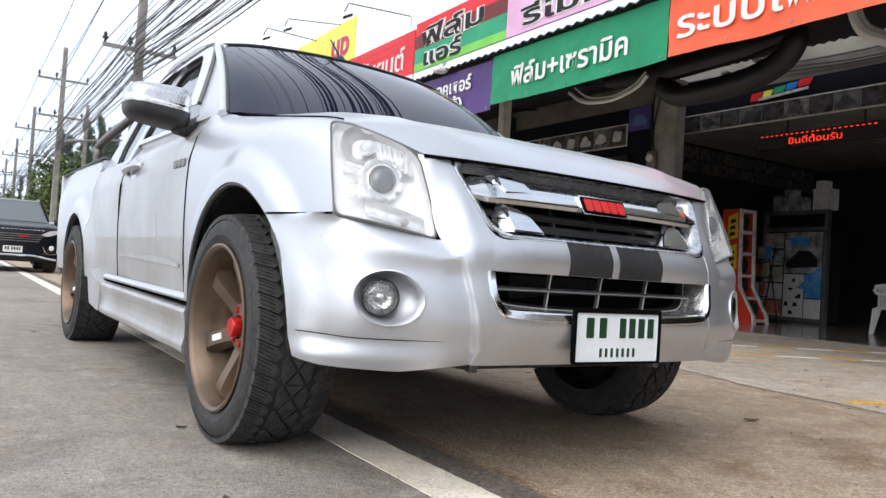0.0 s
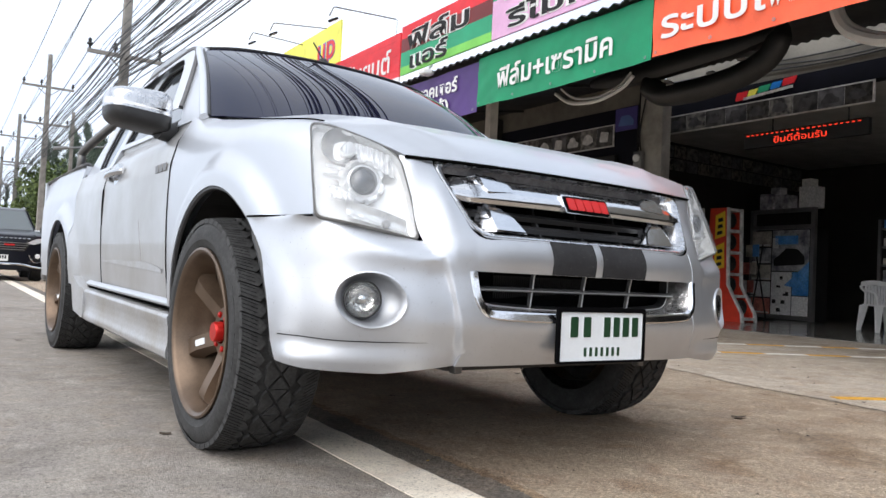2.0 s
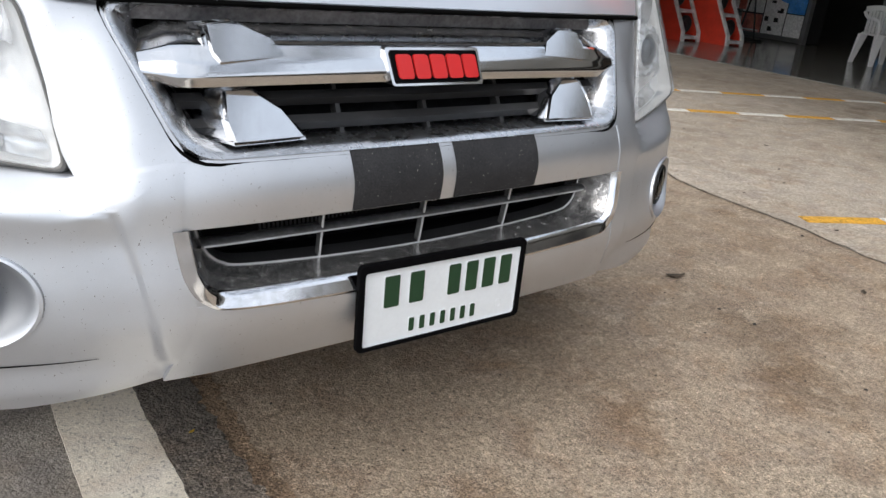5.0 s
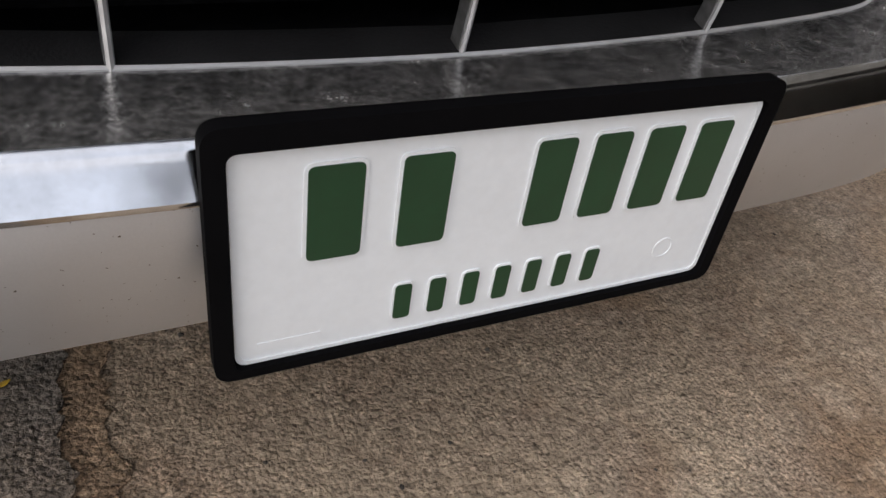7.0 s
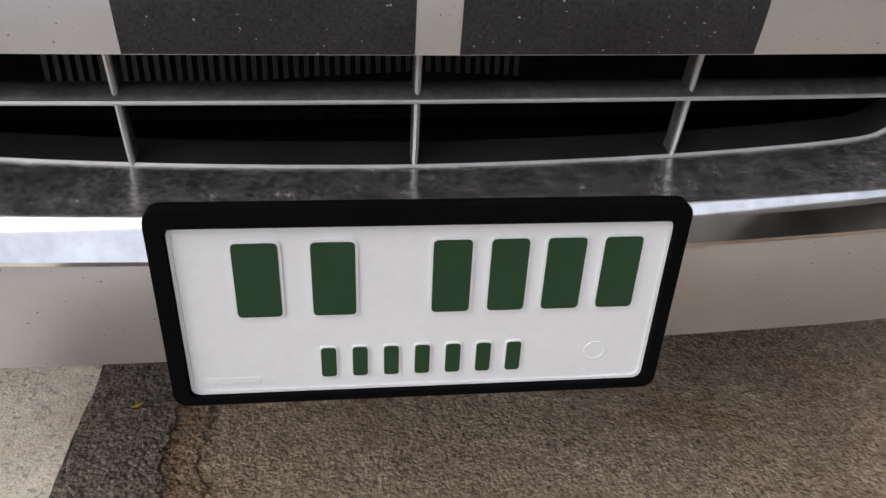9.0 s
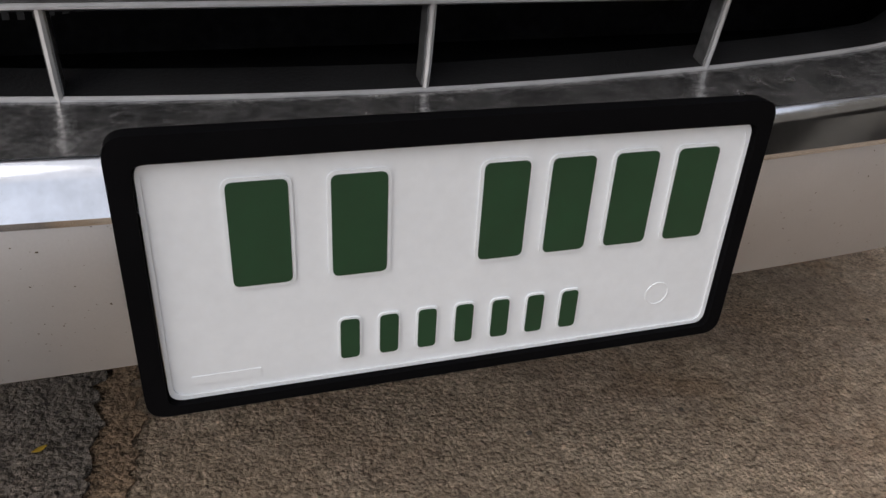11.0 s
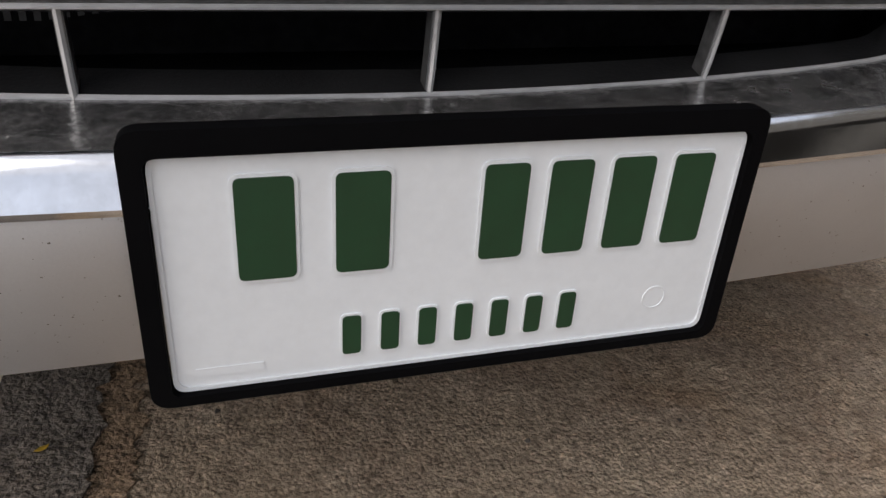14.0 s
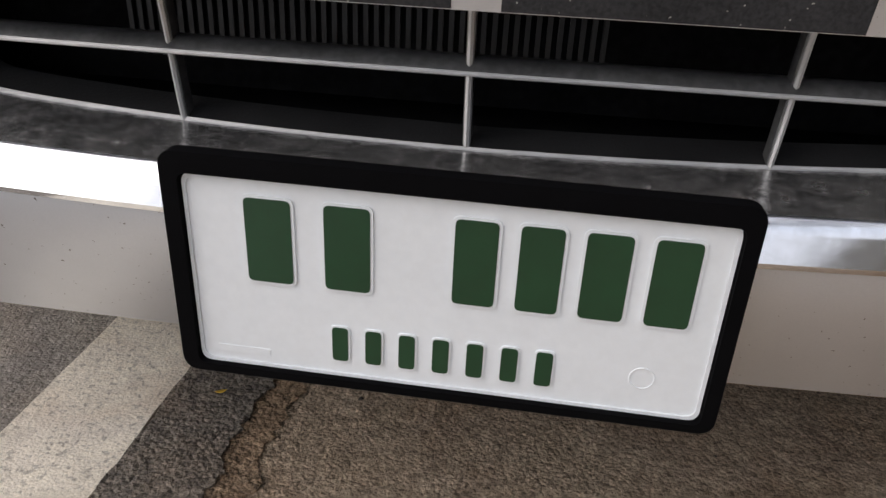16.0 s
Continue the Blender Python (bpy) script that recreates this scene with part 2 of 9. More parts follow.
def tube(bm, pts, r, seg=10, cap=True, radii=None):
    pts = [Vector(p) for p in pts]
    rings = []
    for i, p in enumerate(pts):
        d = (pts[min(i + 1, len(pts) - 1)] - pts[max(i - 1, 0)])
        u, v = frame_of(d)
        if rings:
            pu = rings[-1][1]
            w = (pu - d.normalized() * pu.dot(d.normalized()))
            if w.length > 1e-6:
                u = w.normalized()
                v = d.normalized().cross(u)
        rr = radii[i] if radii else r
        rings.append(([bm.verts.new(p + rr * (math.cos(2 * math.pi * k / seg) * u + math.sin(2 * math.pi * k / seg) * v)) for k in range(seg)], u))
    for (a, _), (b, _) in zip(rings, rings[1:]):
        for k in range(seg):
            bm.faces.new((a[k], a[(k + 1) % seg], b[(k + 1) % seg], b[k]))
    if cap:
        bm.faces.new(rings[0][0][::-1])
        bm.faces.new(rings[-1][0])


def lathe(bm, prof, centre, axis="x", seg=48, sign=1):
    """Turns a profile of (offset along the axis, radius) about an axis through centre."""
    rings = []
    c = Vector(centre)
    for off, r in prof:
        ring = []
        for k in range(seg):
            a = 2 * math.pi * k / seg
            if axis == "x":
                ring.append(bm.verts.new(c + Vector((sign * off, r * math.cos(a), r * math.sin(a)))))
            elif axis == "y":
                ring.append(bm.verts.new(c + Vector((r * math.cos(a), sign * off, r * math.sin(a)))))
            else:
                ring.append(bm.verts.new(c + Vector((r * math.cos(a), r * math.sin(a), sign * off))))
        rings.append(ring)
    for a, b in zip(rings, rings[1:]):
        for k in range(seg):
            bm.faces.new((a[k], a[(k + 1) % seg], b[(k + 1) % seg], b[k]))
    return rings


def sheet(bm, f, nu, nv, thick=0.0):
    """A grid of quads from f(u, v); with thick, a second skin behind it and closed rims."""
    g = [[Vector(f(i / nu, j / nv)) for j in range(nv + 1)] for i in range(nu + 1)]
    top = [[bm.verts.new(p) for p in row] for row in g]
    for i in range(nu):
        for j in range(nv):
            bm.faces.new((top[i][j], top[i + 1][j], top[i + 1][j + 1], top[i][j + 1]))
    if thick:
        low = []
        for i in range(nu + 1):
            row = []
            for j in range(nv + 1):
                du = g[min(i + 1, nu)][j] - g[max(i - 1, 0)][j]
                dv = g[i][min(j + 1, nv)] - g[i][max(j - 1, 0)]
                n = du.cross(dv)
                n = n.normalized() if n.length > 1e-9 else Vector((0, 0, 0))
                row.append(bm.verts.new(g[i][j] - thick * n))
            low.append(row)
        for i in range(nu):
            for j in range(nv):
                bm.faces.new((low[i][j], low[i][j + 1], low[i + 1][j + 1], low[i + 1][j]))
        for i in range(nu):
            bm.faces.new((top[i][0], low[i][0], low[i + 1][0], top[i + 1][0]))
            bm.faces.new((top[i][nv], top[i + 1][nv], low[i + 1][nv], low[i][nv]))
        for j in range(nv):
            bm.faces.new((top[0][j], top[0][j + 1], low[0][j + 1], low[0][j]))
            bm.faces.new((top[nu][j], low[nu][j], low[nu][j + 1], top[nu][j + 1]))
    return top


def rounded(poly, r, n=5):
    """The outline with its corners rounded by about r."""
    out = []
    k = len(poly)
    for i in range(k):
        p, a, b = Vector(poly[i]), Vector(poly[i - 1]), Vector(poly[(i + 1) % k])
        ra = min(r, (a - p).length * 0.45)
        rb = min(r, (b - p).length * 0.45)
        pa, pb = p + (a - p).normalized() * ra, p + (b - p).normalized() * rb
        for j in range(n + 1):
            t = j / n
            out.append(tuple(pa * (1 - t) ** 2 + p * 2 * t * (1 - t) + pb * t * t))
    return out


def slab(bm, outline, holes, f, back, subdiv=0):
    """A flat outline with holes, carried by f(u, v, depth) into space, with a back face at depth `back` and rims."""
    tmp = bmesh.new()
    loops = []
    for lp in [outline] + list(holes):
        vs = [tmp.verts.new((p[0], p[1], 0)) for p in lp]
        for i in range(len(vs)):
            tmp.edges.new((vs[i], vs[(i + 1) % len(vs)]))
        loops.append(vs)
    bmesh.ops.triangle_fill(tmp, use_beauty=True, use_dissolve=False, edges=tmp.edges)
    tmp.verts.index_update()
    top = [bm.verts.new(f(v.co.x, v.co.y, 0)) for v in tmp.verts]
    low = [bm.verts.new(f(v.co.x, v.co.y, back)) for v in tmp.verts]
    for fc in tmp.faces:
        ids = [v.index for v in fc.verts]
        bm.faces.new([top[i] for i in ids])
        bm.faces.new([low[i] for i in ids[::-1]])
    for vs in loops:
        ids = [v.index for v in vs]
        for i in range(len(ids)):
            a, b = ids[i], ids[(i + 1) % len(ids)]
            bm.faces.new((top[a], top[b], low[b], low[a]))
    tmp.free()


def text_mesh(body, height, m, depth=0.004, width=0.0, bold=0.0):
    """Letters as a mesh: baseline along x, upright along y, then carried by m; squeezed to width if that is given."""
    cu = bpy.data.curves.new("letters", "FONT")
    cu.body, cu.size, cu.extrude, cu.offset = body, height / 0.73, depth, bold
    cu.align_x = "LEFT"
    ob = bpy.data.objects.new("letters", cu)
    scene.collection.objects.link(ob)
    dg = bpy.context.evaluated_depsgraph_get()
    me = bpy.data.meshes.new_from_object(ob.evaluated_get(dg))
    bpy.data.objects.remove(ob)
    bpy.data.curves.remove(cu)
    if len(me.vertices):
        xs = [v.co.x for v in me.vertices]
        x0, x1 = min(xs), max(xs)
        k = width / (x1 - x0) if width and x1 > x0 else 1.0
        for v in me.vertices:
            v.co.x = (v.co.x - x0) * k
    me.transform(m)
    return me


def spline(pts, n=12):
    """A smooth (Catmull-Rom) curve through the points."""
    p = [Vector(q) for q in pts]
    out = []
    for i in range(len(p) - 1):
        a, b, c, d = p[max(i - 1, 0)], p[i], p[i + 1], p[min(i + 2, len(p) - 1)]
        for j in range(n):
            t = j / n
            out.append(0.5 * ((2 * b) + (c - a) * t + (2 * a - 5 * b + 4 * c - d) * t * t + (3 * b - a - 3 * c + d) * t ** 3))
    out.append(p[-1])
    return out


def disc(bm, c, nrm, prof, seg):
    u, v = frame_of(nrm)
    rings = [[bm.verts.new(c + nrm * h + r * (math.cos(2 * math.pi * k / seg) * u + math.sin(2 * math.pi * k / seg) * v)) for k in range(seg)] for r, h in prof]
    for a, b in zip(rings, rings[1:]):
        for k in range(seg):
            bm.faces.new((a[k], a[(k + 1) % seg], b[(k + 1) % seg], b[k]))

# ---- setting: materials ----
def ground_material(name, base, second, stain, grain=240.0, rough=0.85, bump=0.5, patch=0.55, grit=0.48, mottle=0.20):
    """Worn concrete or asphalt: broad patches, stains, and a coarse grain of small stones."""
    m = bpy.data.materials.new(name)
    m.use_nodes = True
    n, l = m.node_tree.nodes, m.node_tree.links
    b = n["Principled BSDF"]
    tc = n.new("ShaderNodeTexCoord")

    def noise_node(scale, detail=4.0, rough_n=0.6, distort=0.0):
        t = n.new("ShaderNodeTexNoise")
        t.inputs["Scale"].default_value, t.inputs["Detail"].default_value, t.inputs["Roughness"].default_value = scale, detail, rough_n
        t.inputs["Distortion"].default_value = distort
        l.new(tc.outputs["Object"], t.inputs["Vector"])
        return t

    def mapped(out, a, z, lo, hi):
        r = n.new("ShaderNodeMapRange")
        r.inputs[1].default_value, r.inputs[2].default_value, r.inputs[3].default_value, r.inputs[4].default_value = a, z, lo, hi
        l.new(out, r.inputs[0])
        return r.outputs[0]

    def mix(fac, c1, c2, kind="MIX"):
        x = n.new("ShaderNodeMixRGB")
        x.blend_type = kind
        if isinstance(fac, float):
            x.inputs[0].default_value = fac
        else:
            l.new(fac, x.inputs[0])
        for i, c in ((1, c1), (2, c2)):
            if isinstance(c, tuple):
                x.inputs[i].default_value = (*c, 1)
            else:
                l.new(c, x.inputs[i])
        return x.outputs[0]

    big = noise_node(0.45, 5, 0.6, 0.4)
    mid = noise_node(2.6, 6, 0.65, 0.3)
    fine = noise_node(grain, 3, 0.7)
    sm = noise_node(grain * 0.22, 4, 0.7)
    col = mix(mapped(big.outputs["Fac"], 0.38, 0.62, 0.0, 1.0), base, second)
    col = mix(mapped(mid.outputs["Fac"], 0.52, 0.70, 0.0, patch), col, stain)
    flake = noise_node(9.0, 8, 0.7, 0.6)
    col = mix(mapped(flake.outputs["Fac"], 0.53, 0.66, 0.0, 0.75 * patch), col, tuple(min(1.0, c * 1.35) for c in second))
    rust = noise_node(5.5, 6, 0.66, 0.6)
    col = mix(mapped(rust.outputs["Fac"], 0.50, 0.66, 0.0, 0.38 * patch), col, (stain[0] * 1.3, stain[1] * 1.12, stain[2] * 0.95))
    hue = noise_node(6.0, 6, 0.65, 0.5)
    col = mix(mapped(hue.outputs["Fac"], 0.46, 0.62, 0.0, 0.8 * patch), col, (0.80, 0.79, 0.83), "MULTIPLY")
    spot = noise_node(1.25, 7, 0.62, 0.9)
    col = mix(mapped(spot.outputs["Fac"], 0.56, 0.66, 0.0, 0.55 * patch), col, tuple(c * 0.62 for c in stain))
    worn = noise_node(1.7, 9, 0.7, 1.2)
    col = mix(mapped(worn.outputs["Fac"], 0.57, 0.64, 0.0, 0.45 * patch), col, tuple(min(1.0, c * 1.18) for c in second))
    pit = noise_node(grain * 0.38, 2, 0.5)
    v = n.new("ShaderNodeVectorMath")
    v.operation = "SCALE"
    l.new(col, v.inputs[0])
    rough_mask = noise_node(3.6, 5, 0.6, 0.3)
    gm = n.new("ShaderNodeMath")
    gm.operation = "MULTIPLY_ADD"
    l.new(mapped(fine.outputs["Fac"], 0.38, 0.62, -grit, grit), gm.inputs[0])
    l.new(mapped(rough_mask.outputs["Fac"], 0.40, 0.60, 0.2, 1.0), gm.inputs[1])
    gm.inputs[2].default_value = 1.0
    l.new(gm.outputs[0], v.inputs["Scale"])
    v2 = n.new("ShaderNodeVectorMath")
    v2.operation = "SCALE"
    l.new(v.outputs[0], v2.inputs[0])
    l.new(mapped(sm.outputs["Fac"], 0.36, 0.64, 1 - mottle, 1 + mottle), v2.inputs["Scale"])
    v3 = n.new("ShaderNodeVectorMath")
    v3.operation = "SCALE"
    l.new(v2.outputs[0], v3.inputs[0])
    l.new(mapped(pit.outputs["Fac"], 0.33, 0.41, 0.6, 1.0), v3.inputs["Scale"])
    chip = n.new("ShaderNodeTexVoronoi")
    chip.inputs["Scale"].default_value = grain * 0.75
    l.new(tc.outputs["Object"], chip.inputs["Vector"])
    chip_at = n.new("ShaderNodeSeparateColor")
    l.new(chip.outputs["Color"], chip_at.inputs[0])
    shade = mapped(chip_at.outputs[0], 0.0, 1.0, 1 - 0.45 * grit, 1 + 0.45 * grit)
    v4 = n.new("ShaderNodeVectorMath")
    v4.operation = "SCALE"
    l.new(v3.outputs[0], v4.inputs[0])
    l.new(shade, v4.inputs["Scale"])
    l.new(v4.outputs[0], b.inputs["Base Color"])
    b.inputs["Roughness"].default_value = rough
    b.inputs["Specular IOR Level"].default_value = 0.3
    bp = n.new("ShaderNodeBump")
    bp.inputs["Strength"].default_value, bp.inputs["Distance"].default_value = bump, 0.006
    l.new(fine.outputs["Fac"], bp.inputs["Height"])
    bp2 = n.new("ShaderNodeBump")
    bp2.inputs["Strength"].default_value, bp2.inputs["Distance"].default_value = bump * 0.7, 0.022
    l.new(sm.outputs["Fac"], bp2.inputs["Height"])
    l.new(bp.outputs[0], bp2.inputs["Normal"])
    pebble = n.new("ShaderNodeBump")
    pebble.invert = True
    pebble.inputs["Strength"].default_value, pebble.inputs["Distance"].default_value = min(1.0, bump * 0.9), 0.0035
    l.new(chip.outputs["Distance"], pebble.inputs["Height"])
    l.new(bp2.outputs[0], pebble.inputs["Normal"])
    l.new(pebble.outputs[0], b.inputs["Normal"])
    return m


CONCRETE = ground_material("forecourt_concrete", (0.40, 0.308, 0.220), (0.48, 0.390, 0.292), (0.27, 0.185, 0.115), grain=230, rough=0.72, bump=0.8, patch=0.8, grit=0.50, mottle=0.22)
VERGE = ground_material("dusty_verge", (0.20, 0.19, 0.165), (0.25, 0.235, 0.20), (0.14, 0.14, 0.10), bump=0.5, patch=0.6)
SLAB = ground_material("pale_slab_concrete", (0.42, 0.355, 0.28), (0.50, 0.435, 0.355), (0.31, 0.24, 0.175), bump=0.4, patch=0.8, grit=0.25)
ASPHALT = ground_material("road_surface", (0.262, 0.235, 0.205), (0.315, 0.285, 0.25), (0.215, 0.188, 0.16), grain=260, patch=0.80, grit=0.34, mottle=0.15, bump=0.45)
TAR = ground_material("tar_joint", (0.155, 0.135, 0.114), (0.21, 0.18, 0.15), (0.25, 0.205, 0.16), grain=190, rough=0.7, bump=0.9, mottle=0.24, grit=0.6)
RUST_BAND = ground_material("rust_stained_concrete", (0.30, 0.205, 0.13), (0.40, 0.30, 0.20), (0.19, 0.13, 0.085), grain=220, rough=0.72, bump=0.9, patch=0.9, grit=0.5, mottle=0.25)
LINE_WHITE = ground_material("line_paint", (0.84, 0.765, 0.65), (0.76, 0.69, 0.58), (0.56, 0.485, 0.39), grain=300, rough=0.75, patch=0.6, grit=0.12, mottle=0.06, bump=0.22)
MARK_YELLOW = ground_material("yellow_marking", (0.74, 0.39, 0.045), (0.66, 0.36, 0.06), (0.48, 0.31, 0.13), grain=200, patch=0.4, grit=0.2)
MARK_WHITE = ground_material("white_marking", (0.84, 0.82, 0.76), (0.76, 0.74, 0.68), (0.52, 0.48, 0.42), grain=200, patch=0.4, grit=0.2)
TILE = material("polished_floor", (0.20, 0.19, 0.17), 0.14, 0, 0.2, 0.8, fine=0.1, rough_var=0.08)
CANOPY = material("corrugated_steel", (0.05, 0.05, 0.05), 0.55, 0.4, 0.25, 3)
# near-black: the dimness of the bay is put into the base colour
WALL_DARK = material("shaded_shop_wall", (0.022, 0.021, 0.020), 0.8, 0, 0.2, 2)
WALL_NAVY = material("navy_fascia", (0.004, 0.0045, 0.011), 0.7, 0, 0.2, 3, spec=0.2)
POST_PALE = material("pale_post_paint", (0.62, 0.60, 0.56), 0.6, 0, 0.15, 5, fine=0.1)
# cream toned down, with shade under the canopy in the colour
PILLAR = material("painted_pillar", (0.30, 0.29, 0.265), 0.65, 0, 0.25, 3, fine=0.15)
# pale cream taken down: the canopy's shade is put into the colour
WALL_CREAM = material("shaded_cream_wall", (0.13, 0.122, 0.105), 0.8, 0, 0.3, 1.5, fine=0.2)
ORANGE_WALL = material("terracotta_wall", (0.36, 0.10, 0.045), 0.8, 0, 0.2, 1.5, fine=0.1)
ROOF_EAVE = material("brown_eave", (0.20, 0.09, 0.05), 0.8, 0, 0.25, 2)
LOUVRE = material("white_louvre", (0.66, 0.65, 0.62), 0.6, 0, 0.1, 4)
WHITE = material("white_vinyl", (0.78, 0.78, 0.77), 0.5, 0, 0.04, 6)
BLACK = material("black_matt", (0.012, 0.012, 0.013), 0.7, 0, 0.2, 6)
SPARE_BLACK = material("black_bumper_plastic", (0.010, 0.010, 0.011), 0.42, 0, 0.3, 3, fine=0.3, fine_scale=60)
CEILING = material("ceiling_board", (0.42, 0.41, 0.39), 0.8, 0, 0.15, 2)
# both aluminiums are darkened: shop-front shade is put into their colour
ALU = material("aluminium", (0.26, 0.26, 0.26), 0.4, 0.6, 0.1, 8)
ALU_DIM = material("shaded_aluminium", (0.15, 0.15, 0.148), 0.5, 0.4, 0.2, 8)
SHOP_GLASS = clear_glass("shop_glass", (0.10, 0.105, 0.105), 0.01, 1.13, 0.0)
SHOP_DARK = material("dark_shop_pane", (0.012, 0.013, 0.014), 0.05, 0, 0.1, 3)
RED_SHELF = material("red_shelf", (0.62, 0.045, 0.02), 0.45, 0, 0.12, 5)
YELLOW = material("yellow_print", (0.80, 0.55, 0.03), 0.5, 0, 0.08, 8)
ORANGE = material("orange_print", (0.78, 0.20, 0.04), 0.5, 0, 0.08, 8)
POLE = material("concrete_pole", (0.22, 0.208, 0.19), 0.85, 0, 0.25, 3, bump=0.2, bump_scale=50, fine=0.15)
CABLE = material("cable_black", (0.012, 0.012, 0.013), 0.5)
LED_RED = material("led_red", (1.0, 0.05, 0.02), 0.5, 0, 0, emit=1.0)
LED_BLUE = material("led_blue", (0.04, 0.22, 1.0), 0.5, 0, 0, emit=2.2)
CHAIR = material("white_chair_plastic", (0.78, 0.78, 0.77), 0.4, 0, 0.05, 10)


def print_material(name, c):
    c = tuple(min(0.9, q * 1.25) for q in c)
    return material(name, c, 0.42, 0, 0.10, 2.5, fine=0.04, fine_scale=60)


# ---- ground ----
bm = bmesh.new()
sheet(bm, lambda u, v: (-900 + 1800 * u, -500 + 1900 * v, -0.006), 24, 24)
single("ground", bm, VERGE, "dusty grey verge and far ground", "ground", ENV, kind="structure")
bm = bmesh.new()
sheet(bm, lambda u, v: (-0.612 + 18 * u, -40 + 110 * v, 0), 6, 24)
single("forecourt", bm, CONCRETE, "grey-brown stained worn concrete forecourt", "pavement", ENV, kind="structure")
bm = bmesh.new()
box(bm, -9.5, -0.612, -120, 600, -0.2, 0.003)
single("road", bm, ASPHALT, "grey worn road surface beside the line", "road", ENV, kind="structure")


def ragged_strip(x0, x1, y0, y1, z, step, amp):
    bm = bmesh.new()
    n = int((y1 - y0) / step)
    a, b = [], []
    for i in range(n + 1):
        y = y0 + (y1 - y0) * i / n
        k = amp * 0.25 * noise.noise(Vector((y * 9, 0.3, 0))) + amp * 0.25 * noise.noise(Vector((y * 31, 4.3, 0)))
        q = amp * noise.noise(Vector((y * 8, 7.3, 0))) + amp * 0.6 * noise.noise(Vector((y * 29, 9.3, 0))) + amp * 0.5 * noise.noise(Vector((y * 73, 2.3, 0))) + amp * 0.45 * noise.noise(Vector((y * 190, 5.3, 0)))
        a.append((x0 + k, y))
        b.append((x1 + q, y))
    top = [[bm.verts.new((x, y, z)) for x, y in lst] for lst in (a, b)]
    low = [[bm.verts.new((x, y, -0.01)) for x, y in lst] for lst in (a, b)]
    for i in range(n):
        bm.faces.new((top[0][i], top[1][i], top[1][i + 1], top[0][i + 1]))
        bm.faces.new((top[0][i], top[0][i + 1], low[0][i + 1], low[0][i]))
        bm.faces.new((top[1][i], low[1][i], low[1][i + 1], top[1][i + 1]))
    return bm


single("road_line", ragged_strip(-0.612, -0.44, -6, 8, 0.006, 0.04, 0.008), LINE_WHITE, "worn white painted road edge line", "road line", ENV, kind="structure")
single("road_line_far", ragged_strip(-0.612, -0.44, 8, 200, 0.006, 1.5, 0.004), LINE_WHITE, "white painted road edge line", "road line", ENV, kind="structure")
single("tar_joint", ragged_strip(-0.439, -0.318, -6, 30, 0.0062, 0.008, 0.017), TAR, "rough dark tar joint beside the line", "road joint", ENV, kind="structure")

single("joint_stain", ragged_strip(-0.335, -0.272, -6, 9, 0.0028, 0.010, 0.022), RUST_BAND, "rust-brown stained strip beside the tar joint", "stain", ENV, kind="structure")

# crack across the slab
crack = spline([(2.85, 2.75, 0), (2.76, 2.1, 0), (2.72, 1.9, 0), (2.63, 1.55, 0), (2.55, 1.38, 0), (2.5, 1.0, 0), (2.49, 0.68, 0), (2.42, 0.3, 0), (2.38, -0.4, 0)], 10)
bm = bmesh.new()
edge_line = [(1.55, -6.0)] + [(p.x, p.y) for p in reversed(crack)] + [(4.2, 12.0)]
left = [bm.verts.new((x, y, 0.0022)) for x, y in edge_line]
right = [bm.verts.new((7.99, y, 0.0022)) for x, y in edge_line]
for i in range(len(edge_line) - 1):
    bm.faces.new((left[i], right[i], right[i + 1], left[i + 1]))
single("forecourt_slab", bm, SLAB, "paler concrete slab beyond the crack", "slab", ENV, kind="structure")
bm = bmesh.new()
prev = None
for i, p in enumerate(crack):
    w = 0.005 + 0.005 * noise.noise(Vector((i * 0.7, 0, 0)))
    j = 0.022 * noise.noise(Vector((i * 0.55, 3, 0)))
    pair = (bm.verts.new((p.x - w + j, p.y, 0.0045)), bm.verts.new((p.x + w + j, p.y, 0.0045)))
    if prev:
        bm.faces.new((prev[0], prev[1], pair[1], pair[0]))
    prev = pair
single("slab_crack", bm, TAR, "thin dark crack across the concrete slab", "crack", ENV, kind="structure")

# alternating yellow and white bay markings on the forecourt
def marking(x, y, ang, length, width, mat, word):
    bm = bmesh.new()
    n = 8
    def f(u, v):
        return (length * (u - 0.5), width * (v - 0.5) + 0.006 * noise.noise(Vector((x * 3 + u * 6, v * 9, 1))), 0.006)
    sheet(bm, f, n, 2, 0.006)
    single("bay_marking", bm, mat, "faded " + word + " painted dash on the forecourt", "floor marking", ENV @ pose(x, y, 0, 0, 0, ang), "dashes of the bay lines")


for x0, y0, count, first, off in ((4.02, 3.0, 10, 1, 0.0), (4.85, 3.77, 10, 0, 0.0), (2.62, 0.70, 4, 0, 0.1)):
    for k in range(count):
        d = 0.45 * k + 0.22
        yellow = (k + first) % 2 == 0
        marking(x0 + math.cos(radians(-24)) * d, y0 + math.sin(radians(-24)) * d, -24, 0.44, 0.085, MARK_YELLOW if yellow else MARK_WHITE, "yellow" if yellow else "white")

# shop floor, polished, a little proud of the forecourt
bm = bmesh.new()
box(bm, 8.0, 17.0, -22, 13.0, -0.1, 0.012)
single("shop_floor", bm, TILE, "polished grey shop floor", "floor", ENV, kind="structure")


